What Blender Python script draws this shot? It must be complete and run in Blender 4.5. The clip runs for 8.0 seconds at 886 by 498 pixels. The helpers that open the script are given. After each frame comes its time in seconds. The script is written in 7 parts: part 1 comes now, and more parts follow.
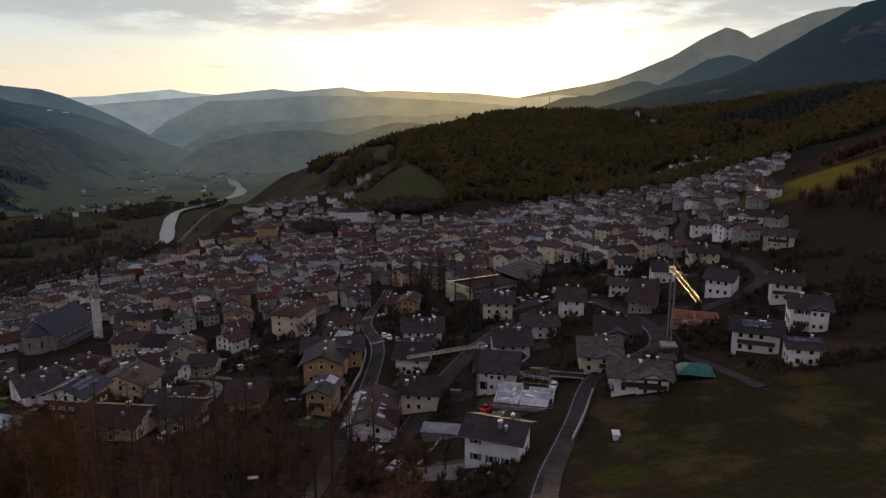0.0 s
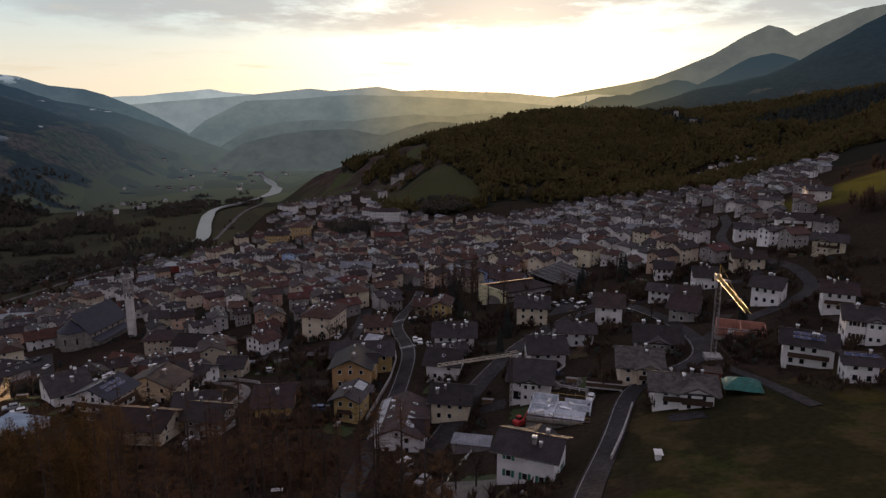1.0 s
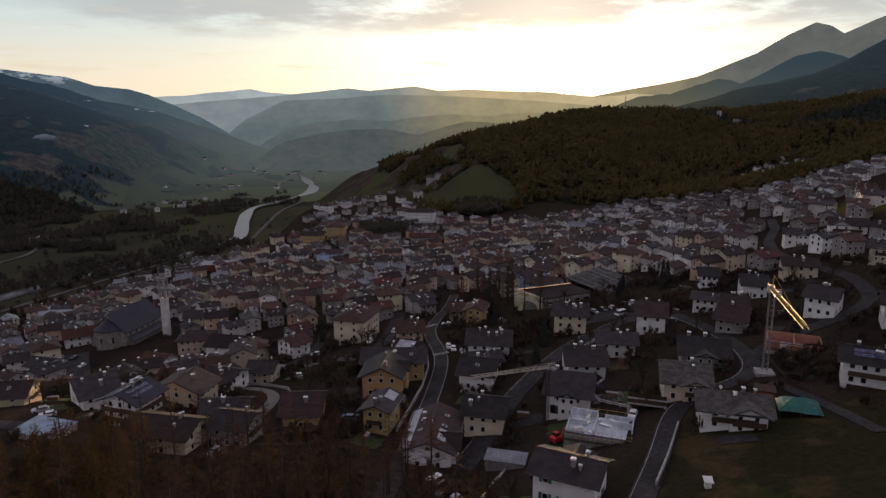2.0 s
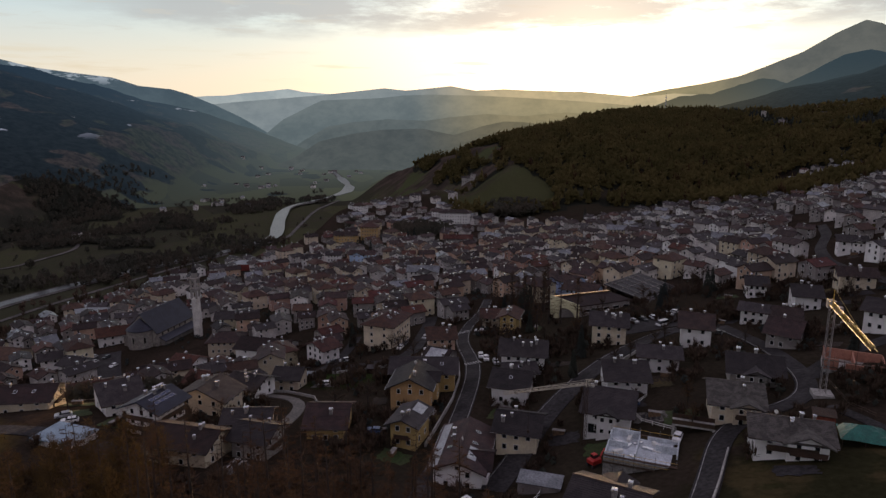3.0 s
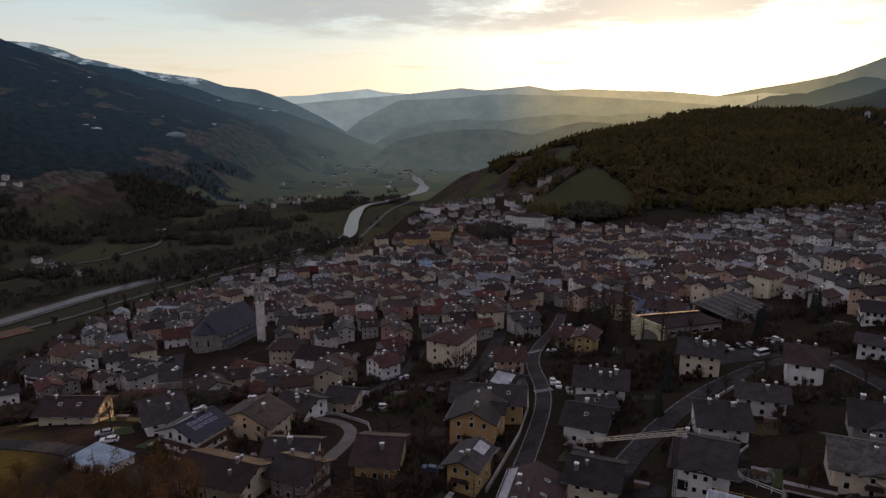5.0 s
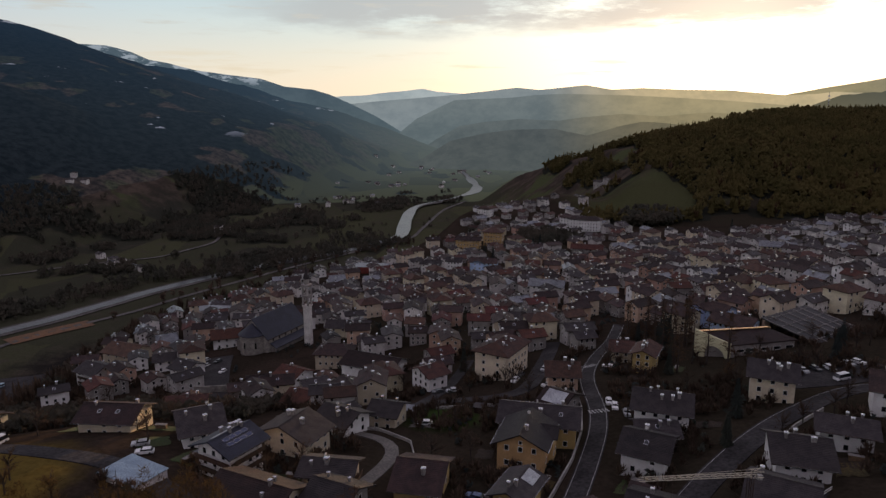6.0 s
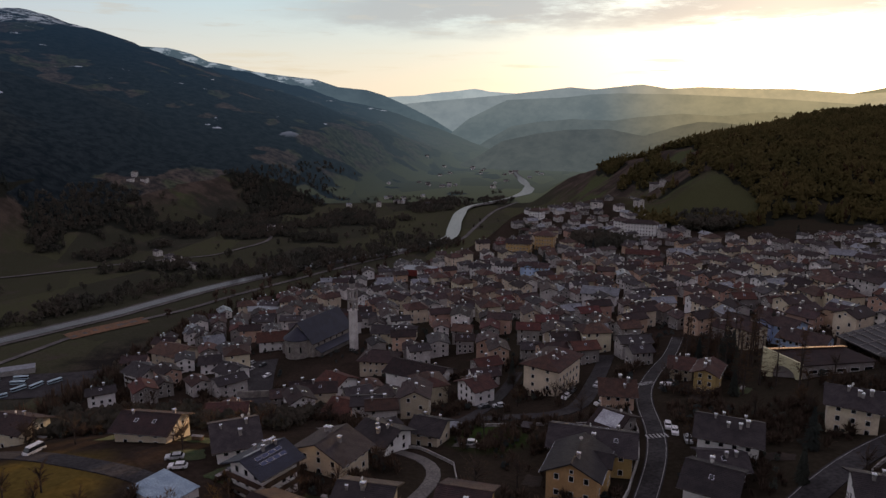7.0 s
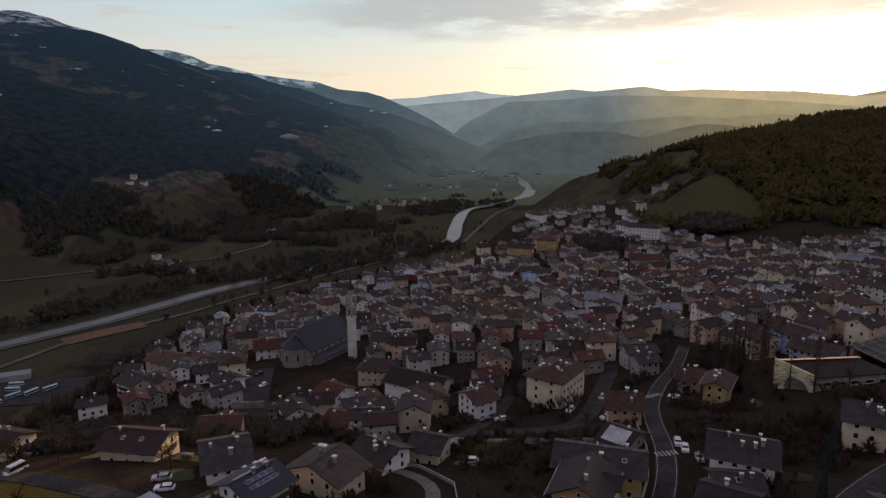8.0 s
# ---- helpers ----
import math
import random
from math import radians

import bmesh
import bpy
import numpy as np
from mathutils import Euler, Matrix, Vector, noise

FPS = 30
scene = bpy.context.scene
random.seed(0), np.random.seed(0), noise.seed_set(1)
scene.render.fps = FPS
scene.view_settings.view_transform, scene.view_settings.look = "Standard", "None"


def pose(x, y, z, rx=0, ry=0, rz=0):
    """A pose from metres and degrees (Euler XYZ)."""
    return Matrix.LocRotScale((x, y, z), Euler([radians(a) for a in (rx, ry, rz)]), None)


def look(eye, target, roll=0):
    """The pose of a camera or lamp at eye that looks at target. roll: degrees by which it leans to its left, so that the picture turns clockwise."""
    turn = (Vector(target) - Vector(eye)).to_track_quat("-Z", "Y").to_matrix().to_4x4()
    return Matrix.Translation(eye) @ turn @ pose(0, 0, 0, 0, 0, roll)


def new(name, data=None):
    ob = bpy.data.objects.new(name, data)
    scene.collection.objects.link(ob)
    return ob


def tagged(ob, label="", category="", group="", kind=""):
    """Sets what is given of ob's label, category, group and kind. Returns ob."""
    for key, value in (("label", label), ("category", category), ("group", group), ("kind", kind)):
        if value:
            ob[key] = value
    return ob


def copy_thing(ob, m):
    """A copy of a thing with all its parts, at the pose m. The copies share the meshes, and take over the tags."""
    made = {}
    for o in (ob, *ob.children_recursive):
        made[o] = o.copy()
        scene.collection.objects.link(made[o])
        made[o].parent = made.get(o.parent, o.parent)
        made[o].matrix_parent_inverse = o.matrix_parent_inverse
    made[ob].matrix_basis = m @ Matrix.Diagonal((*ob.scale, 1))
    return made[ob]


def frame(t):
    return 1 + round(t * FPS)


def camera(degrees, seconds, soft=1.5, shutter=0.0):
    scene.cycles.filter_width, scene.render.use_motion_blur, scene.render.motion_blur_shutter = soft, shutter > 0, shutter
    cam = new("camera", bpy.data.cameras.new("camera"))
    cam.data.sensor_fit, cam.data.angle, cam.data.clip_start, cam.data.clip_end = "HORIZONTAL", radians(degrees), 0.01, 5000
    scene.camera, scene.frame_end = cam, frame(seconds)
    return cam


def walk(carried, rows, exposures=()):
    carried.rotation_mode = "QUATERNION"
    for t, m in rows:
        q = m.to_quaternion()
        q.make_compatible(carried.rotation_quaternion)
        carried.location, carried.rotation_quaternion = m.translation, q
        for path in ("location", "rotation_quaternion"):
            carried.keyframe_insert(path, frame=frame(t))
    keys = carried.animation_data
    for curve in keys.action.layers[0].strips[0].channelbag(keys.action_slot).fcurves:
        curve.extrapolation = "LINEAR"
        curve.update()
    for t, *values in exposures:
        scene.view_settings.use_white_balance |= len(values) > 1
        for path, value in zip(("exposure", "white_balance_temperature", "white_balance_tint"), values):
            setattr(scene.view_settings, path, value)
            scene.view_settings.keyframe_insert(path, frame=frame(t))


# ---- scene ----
cam = camera(65.96, 8.0, soft=1.4)
walk(cam, [
    (0, look((0.00, 0.00, 100.00), (35.50, 91.21, 79.48), 0.04)),
    (0.5, look((1.05, 2.76, 99.93), (34.32, 94.80, 79.37), 0.07)),
    (1, look((2.36, 6.08, 99.84), (33.28, 98.92, 79.24), 0.05)),
    (1.5, look((3.58, 9.45, 99.90), (32.03, 103.07, 79.27), 0.02)),
    (3, look((7.63, 21.59, 99.84), (28.64, 117.15, 79.17), 0.06)),
    (3.5, look((9.19, 26.25, 99.78), (27.77, 122.30, 79.09), 0.05)),
    (4, look((10.53, 30.97, 99.78), (26.65, 127.46, 79.07), 0.05)),
    (4.5, look((11.79, 35.87, 99.80), (25.12, 132.79, 79.09), 0.08)),
    (6, look((15.00, 52.08, 100.18), (17.60, 149.87, 79.43), 0.03)),
    (6.5, look((15.49, 57.34, 100.26), (13.22, 155.12, 79.44), -0.03)),
    (7, look((15.94, 62.74, 100.50), (11.15, 160.44, 79.75), -0.11)),
    (7.5, look((15.92, 67.01, 100.71), (11.12, 164.75, 80.12), -0.13)),
    (8, look((15.77, 70.25, 100.84), (10.85, 168.01, 80.38), -0.15)),
])
# ---------------------------------------------------------------- light
SUN_AZ, SUN_EL = 23.9, 2.4  # degrees to the right of +y, and above the horizon
sun_way = Vector((math.sin(radians(SUN_AZ)) * math.cos(radians(SUN_EL)), math.cos(radians(SUN_AZ)) * math.cos(radians(SUN_EL)), math.sin(radians(SUN_EL))))
sun = new("sun", bpy.data.lights.new("sun", "SUN"))
sun.data.energy, sun.data.angle, sun.data.color = 5.0, radians(0.6), (1.0, 0.62, 0.32)
sun.matrix_world = look((0, 0, 900), Vector((0, 0, 900)) - sun_way)


class Nodes:
    """Short hand for a node tree."""

    def __init__(self, tree):
        self.tree = tree
        tree.nodes.clear()

    def add(self, kind, inputs=(), **settings):
        node = self.tree.nodes.new(kind)
        for key, value in settings.items():
            setattr(node, key, value)
        for key, value in dict(inputs).items():
            socket = node.inputs[key]
            if isinstance(value, bpy.types.NodeSocket):
                self.tree.links.new(value, socket)
            else:
                socket.default_value = value
        return node

    def math(self, operation, a, b=0.0, c=0.0):
        return self.add("ShaderNodeMath", {0: a, 1: b, 2: c}, operation=operation).outputs[0]

    def mix(self, factor, a, b, blend="MIX"):
        return self.add("ShaderNodeMix", {0: factor, 6: a, 7: b}, data_type="RGBA", blend_type=blend).outputs[2]

    def ramp(self, value, low, high):
        return self.add("ShaderNodeMapRange", {0: value, 1: low, 2: high}, interpolation_type="SMOOTHSTEP").outputs[0]

    def noise(self, vector, scale, detail=4.0, rough=0.55):
        return self.add("ShaderNodeTexNoise", {"Vector": vector, "Scale": scale, "Detail": detail, "Roughness": rough}).outputs[0]


def build_world():
    world = bpy.data.worlds.new("dusk_sky")
    scene.world = world
    world.use_nodes = True
    n = Nodes(world.node_tree)
    sky = n.add("ShaderNodeTexSky", sky_type="NISHITA", sun_disc=False, sun_elevation=radians(SUN_EL), sun_rotation=radians(SUN_AZ), altitude=800.0, dust_density=1.5)
    way = n.add("ShaderNodeVectorMath", {0: n.add("ShaderNodeTexCoord").outputs["Generated"]}, operation="NORMALIZE").outputs[0]
    dot = n.math("MAXIMUM", n.add("ShaderNodeVectorMath", {0: way, 1: sun_way}, operation="DOT_PRODUCT").outputs["Value"], 0.0)
    xyz = n.add("ShaderNodeSeparateXYZ", {0: way})
    up = n.math("MAXIMUM", xyz.outputs[2], 0.0)
    # clear evening sky: pale blue above, cream towards the horizon
    tone = n.mix(n.ramp(up, 0.0, 0.17), (0.77, 0.68, 0.54, 1), (0.47, 0.62, 0.68, 1))
    west = n.ramp(n.add("ShaderNodeVectorMath", {0: way, 1: sun_way}, operation="DOT_PRODUCT").outputs["Value"], -0.2, 0.95)
    tone = n.mix(n.ramp(up, 0.16, 0.68), tone, (0.060, 0.047, 0.145, 1))
    east = n.mix(n.ramp(up, 0.05, 0.75), (0.370, 0.325, 0.440, 1), (0.125, 0.093, 0.190, 1))
    tone = n.mix(west, east, tone)
    # the glow round the low sun
    glow = n.math("ADD", n.math("MULTIPLY", n.math("POWER", dot, 28.0), 0.75), n.math("MULTIPLY_ADD", n.math("POWER", dot, 260.0), 2.6, n.math("MULTIPLY", n.math("POWER", dot, 9.0), 0.12)))
    light = n.mix(1.0, tone, n.add("ShaderNodeVectorMath", {0: (1.0, 0.88, 0.64), "Scale": glow}, operation="SCALE").outputs[0], "ADD")
    # a thin sheet of cloud high up
    flat = n.math("ADD", up, 0.10)
    place = n.add("ShaderNodeCombineXYZ", {0: n.math("DIVIDE", xyz.outputs[0], flat), 1: n.math("DIVIDE", xyz.outputs[1], flat)}).outputs[0]
    cloud = n.noise(place, 0.9, 8.0, 0.66)
    cover = n.math("MULTIPLY", n.ramp(cloud, 0.32, 0.50), n.ramp(n.math("ADD", up, n.math("MULTIPLY", cloud, 0.07)), 0.118, 0.155))
    side = n.math("ARCTAN2", xyz.outputs[0], xyz.outputs[1])
    gap = n.math("MULTIPLY", n.ramp(n.math("MULTIPLY_ADD", cloud, 0.25, side), 0.02, -0.22), n.math("MULTIPLY", n.ramp(up, 0.34, 0.2), n.ramp(side, -1.2, -0.9)))
    cover = n.math("MULTIPLY", cover, n.math("SUBTRACT", 1.0, gap))
    light = n.mix(n.math("MULTIPLY", cover, 0.9), light, n.mix(n.ramp(up, 0.2, 0.45), (0.40, 0.42, 0.44, 1), (0.420, 0.375, 0.455, 1)))
    # thin streaks of cloud lower down
    wisp = n.noise(n.add("ShaderNodeCombineXYZ", {0: n.math("MULTIPLY", side, 5.0), 1: n.math("MULTIPLY", up, 55.0)}).outputs[0], 1.0, 6.0, 0.6)
    band = n.math("MULTIPLY", n.ramp(up, 0.022, 0.045), n.ramp(up, 0.085, 0.055))
    light = n.mix(n.math("MULTIPLY", n.math("MULTIPLY", n.ramp(wisp, 0.52, 0.66), band), 0.55), light, (0.62, 0.54, 0.41, 1))
    high = n.math("MULTIPLY", n.ramp(up, 0.080, 0.105), n.ramp(n.noise(n.add("ShaderNodeCombineXYZ", {0: n.math("MULTIPLY", side, 9.0), 1: n.math("MULTIPLY", up, 70.0)}).outputs[0], 1.0, 6.0, 0.62), 0.54, 0.68))
    light = n.mix(n.math("MULTIPLY", high, 0.65), light, (0.50, 0.49, 0.46, 1))
    both = n.mix(1.0, light, n.add("ShaderNodeVectorMath", {0: sky.outputs[0], "Scale": 0.02}, operation="SCALE").outputs[0], "ADD")
    n.add("ShaderNodeOutputWorld", {0: n.add("ShaderNodeBackground", {0: both, 1: 1.1}).outputs[0]})


build_world()


# ---------------------------------------------------------------- materials
def surface(name, colour, other=None, scale=0.5, rough=0.9, bump_by=0.0, bump_scale=4.0, vary=0.0, metal=0.0, spec=0.3, third=None, fine=0.0, grain_by=0.4):
    """A surface of two tones in a large and a fine grain, with relief; vary: how far objects differ in brightness."""
    m = bpy.data.materials.new(name)
    m.use_nodes = True
    n = Nodes(m.node_tree)
    where = n.add("ShaderNodeNewGeometry").outputs["Position"]
    other = other or tuple(c * 0.72 for c in colour)
    big = n.ramp(n.noise(where, scale, 5.0), 0.35, 0.65)
    base = n.mix(big, (*colour, 1), (*other, 1))
    if third:
        base = n.mix(n.ramp(n.noise(where, scale * 0.31, 3.0), 0.52, 0.68), base, (*third, 1))
    grain = n.ramp(n.noise(where, fine or scale * 9, 3.0), 0.25, 0.75)
    base = n.mix(grain_by, base, n.add("ShaderNodeCombineColor", {0: grain, 1: grain, 2: grain}).outputs[0], "OVERLAY")
    if vary:
        rand = n.math("FRACT", n.math("ADD", n.add("ShaderNodeObjectInfo").outputs["Random"], n.add("ShaderNodeNewGeometry").outputs["Random Per Island"]))
        hsv = n.add("ShaderNodeHueSaturation", {"Color": base, "Value": n.math("MULTIPLY_ADD", rand, 2 * vary, 1 - vary), "Hue": n.math("MULTIPLY_ADD", n.math("FRACT", n.math("MULTIPLY", rand, 7.3)), 0.03, 0.485)})
        base = hsv.outputs[0]
    b = n.add("ShaderNodeBsdfPrincipled", {"Base Color": base, "Roughness": n.math("MULTIPLY_ADD", grain, 0.12, rough - 0.06), "Metallic": metal, "Specular IOR Level": spec})
    if bump_by:
        n.tree.links.new(n.add("ShaderNodeBump", {"Height": n.noise(where, bump_scale, 4.0), "Strength": bump_by, "Distance": 0.3}).outputs[0], b.inputs["Normal"])
    n.add("ShaderNodeOutputMaterial", {0: b.outputs[0]})
    return m


# ---------------------------------------------------------------- terrain
FLOOR = -118.0


def smooth(a, b, v):
    k = np.clip((v - a) / (b - a), 0, 1)
    return k * k * (3 - 2 * k)


def bump(x, y, cx, cy, sx, sy, h):
    return h * np.exp(-((x - cx) / sx) ** 2 - ((y - cy) / sy) ** 2)


def crest(x, y, points, k, wide=60.0):
    """Height of a mountain whose sides fall away at slope k from a crest line."""
    best = np.full(np.shape(x), -9e3)
    for (x0, y0, h0), (x1, y1, h1) in zip(points, points[1:]):
        dx, dy = x1 - x0, y1 - y0
        u = np.clip(((x - x0) * dx + (y - y0) * dy) / (dx * dx + dy * dy), 0, 1)
        d = np.sqrt((x - x0 - u * dx) ** 2 + (y - y0 - u * dy) ** 2 + wide**2) - wide
        best = np.maximum(best, h0 + u * (h1 - h0) - k * d)
    return best


def smax(a, b, r):
    k = np.clip(0.5 + (a - b) / (2 * r), 0, 1)
    return b + (a - b) * k + r * k * (1 - k)


def rough(x, y, size, seed=0.0):
    """Smooth unevenness made of a few crossing waves."""
    x, y = x / size, y / size
    return (np.sin(x * 1.7 + seed + 1.3 * np.sin(y * 0.9 + seed)) + np.sin(y * 2.1 - seed + 1.1 * np.sin(x * 1.3)) + 0.6 * np.sin(2.7 * x + 3.1 * y + seed)
            + 0.4 * np.sin(5.3 * x - 4.1 * y + 2 * seed) + 0.3 * np.sin(7.9 * y + 6.1 * x)) / 3.3


LEFT_RANGE = [(-1675, 2044, 420), (-1517, 2292, 391), (-1478, 2319, 417), (-1398, 2370, 387), (-1340, 2462, 291), (-1009, 2889, 259), (-856, 2992, 210), (-676, 3040, 112), (-536, 3069, 126), (-344, 3098, 27), (-142, 3016, -90)]
LEFT_SPUR = [(-1500, 900, 330), (-1180, 1500, 205), (-900, 1600, 125), (-820, 1612, 68), (-700, 1640, 0)]
HILL = [(195, 1509, -110), (282, 1393, -52), (339, 1277, -10), (361, 1000, 40), (477, 1101, 68), (564, 1171, 76), (776, 1353, 90), (961, 1191, 92), (1108, 1011, 122), (1121, 839, 138), (1150, 500, 190)]
RIGHT_RANGE = [(2045, 3381, 187), (2147, 3206, 199), (2221, 2967, 256), (2190, 2450, 195), (2167, 2303, 348), (2024, 1887, 220), (1951, 1633, 260), (1913, 1450, 446), (2350, 900, 500)]


def town_edge(y):
    """Where the terrace of the town breaks off towards the river."""
    return np.interp(y, [-400, 100, 240, 330, 420, 520, 600, 680, 760, 900, 1100, 1500], [-150, -145, -150, -150, -165, -165, -90, 5, 42, 86, 180, 340])


def hill_side(x, y):
    """How far a place lies out towards the river from the foot of the wooded hill."""
    return np.maximum(0, np.interp(y, [600, 680, 760, 900, 1000, 1277, 1393, 1509, 1566, 1700], [60, 155, 200, 290, 330, 300, 270, 230, 220, 235]) - x)


def river_x(y):
    return np.interp(y, [400, 600, 740, 880, 1000, 1100, 1160, 1330, 1430, 1530, 1590, 1680, 1760, 1870, 2070, 2310, 2700], [-620, -470, -365, -285, -190, -70, -24, -22, -17, -4, 52, 102, 140, 157, 149, 139, 190])


def fbm(x, y, size, seed=0, octaves=4):
    """Fractal noise from 0 to 1."""
    total, share, norm = 0.0, 1.0, 0.0
    for o in range(octaves):
        u, v = x / size * 2**o + 17.3 * seed, y / size * 2**o - 9.1 * seed
        i, j = np.floor(u), np.floor(v)
        f, g = u - i, v - j
        f, g = f * f * (3 - 2 * f), g * g * (3 - 2 * g)
        spot = lambda a, b: np.modf(np.abs(np.sin(a * 127.1 + b * 311.7 + seed * 74.7) * 43758.5453))[0]
        total = total + share * ((spot(i, j) * (1 - f) + spot(i + 1, j) * f) * (1 - g) + (spot(i, j + 1) * (1 - f) + spot(i + 1, j + 1) * f) * g)
        norm, share = norm + share, share * 0.55
    return total / norm


def height(x, y):
    x, y = np.asarray(x, float), np.asarray(y, float)
    u, v = (np.clip(x, -170, 660) - 80) / 200, (np.clip(y, 40, 830) - 300) / 200
    town = (5.38 + 18.04 * u - 29.69 * v - 0.74 * u * u + 3.94 * u * v + 3.24 * v * v + 1.28 * u**3 + 0.23 * u * u * v - 4.5 * u * v * v + 1.43 * v**3
            + bump(x, y, -85, 210, 70, 50, 12.53) + bump(x, y, 50, 150, 35, 45, -10.13) + bump(x, y, -30, 320, 60, 50, -10.24))
    edge = x - town_edge(y)
    low = FLOOR + 1.2 * rough(x, y, 120) - 4 * smooth(500, 3000, y)
    far_drop = smooth(830, 1350, y) * 85 * (1 - smooth(350, 800, x))
    town = town - far_drop
    town = low + (town - low) * smooth(-85, 0, edge) * (1 - smooth(1150, 1750, y))
    town = town + bump(x, y, 440, 215, 150, 130, 42) + bump(x, y, 700, 300, 300, 300, 22) + bump(x, y, 190, 935, 55, 85, 20)
    z = smax(town, crest(x, y, HILL, 0.27) - 7 + 3 * rough(x, y, 60, 2) - 0.5 * hill_side(x, y), 12)
    right = np.maximum(crest(x, y, RIGHT_RANGE, 0.62), crest(x, y, RIGHT_RANGE, 0.26) - 130) - 55 + 14 * rough(x, y, 210, 4) + 6 * rough(x, y, 70, 1) - 0.5 * np.maximum(0, 1000 - x)
    foot = np.interp(y, [0, 900, 1300, 2000, 2400, 2900, 4000], [-560, -540, -470, -330, -150, 200, 300])
    left = crest(x, y, LEFT_RANGE, 0.34) + 9 * rough(x, y, 230, 1) + 5 * rough(x, y, 80, 3) - 34 - 0.4 * np.maximum(0, x - foot + 60)
    left = np.maximum(left, crest(x, y, LEFT_SPUR, 0.44) + 7 * rough(x, y, 110, 5) - 0.7 * np.maximum(0, x + 700))
    z = z - bump(x, y, 680, 800, 150, 110, 27)
    return smax(smax(z, right, 15), left, 14)


def on_hill(x, y):
    """Where the hill above the town is wooded."""
    up = crest(x, y, HILL, 0.27) - 0.5 * hill_side(x, y)
    wood = (up > -22 + 16 * rough(x, y, 90, 2)) & (height(x, y) - up < 14)
    meadow = (((x - 262 - 14 * rough(x, y, 40, 2)) / 66) ** 2 + ((y - 850) / 88) ** 2 < 1) | (x < 330 + 18 * rough(x, y, 30, 1)) & (y > 930) & (fbm(x, y, 50, 5) < 0.56) | (np.abs(x - 327) < 20) & (np.abs(y - 742) < 13) | (np.abs(x - 372 - 10 * rough(x, y, 20, 2)) < 34) & (np.abs(y - 800) < 14)
    yard = np.hypot(x - 680, y - 790) < 62
    return wood & ~meadow & ~yard & ~((x > 850) & (fbm(x, y, 160, 3) > 0.52))


def wooded(x, y):
    """Share of forest on the slopes and in the valley, 0 to 1."""
    h = height(x, y)
    n = 0.55 * fbm(x, y, 170, 1, 5) + 0.45 * fbm(x, y, 45, 2)
    need = np.interp(h, [-112, -90, -60, -10, 60, 140, 330], [0.580, 0.565, 0.53, 0.50, 0.41, 0.36, 0.40])
    need = need - 0.42 * smooth(-22, 0, crest(x, y, LEFT_SPUR, 0.44) - h) * smooth(-50, 20, h)
    need = need + 0.5 * smooth(60, 20, np.abs(x - river_x(y))) * (h < -95)
    side = np.where(x < river_x(y), 1.0, smooth(750, 950, x) * smooth(-10, 50, h))
    return np.where(on_hill(x, y), 1.0, smooth(need - 0.05, need + 0.06, n) * side)


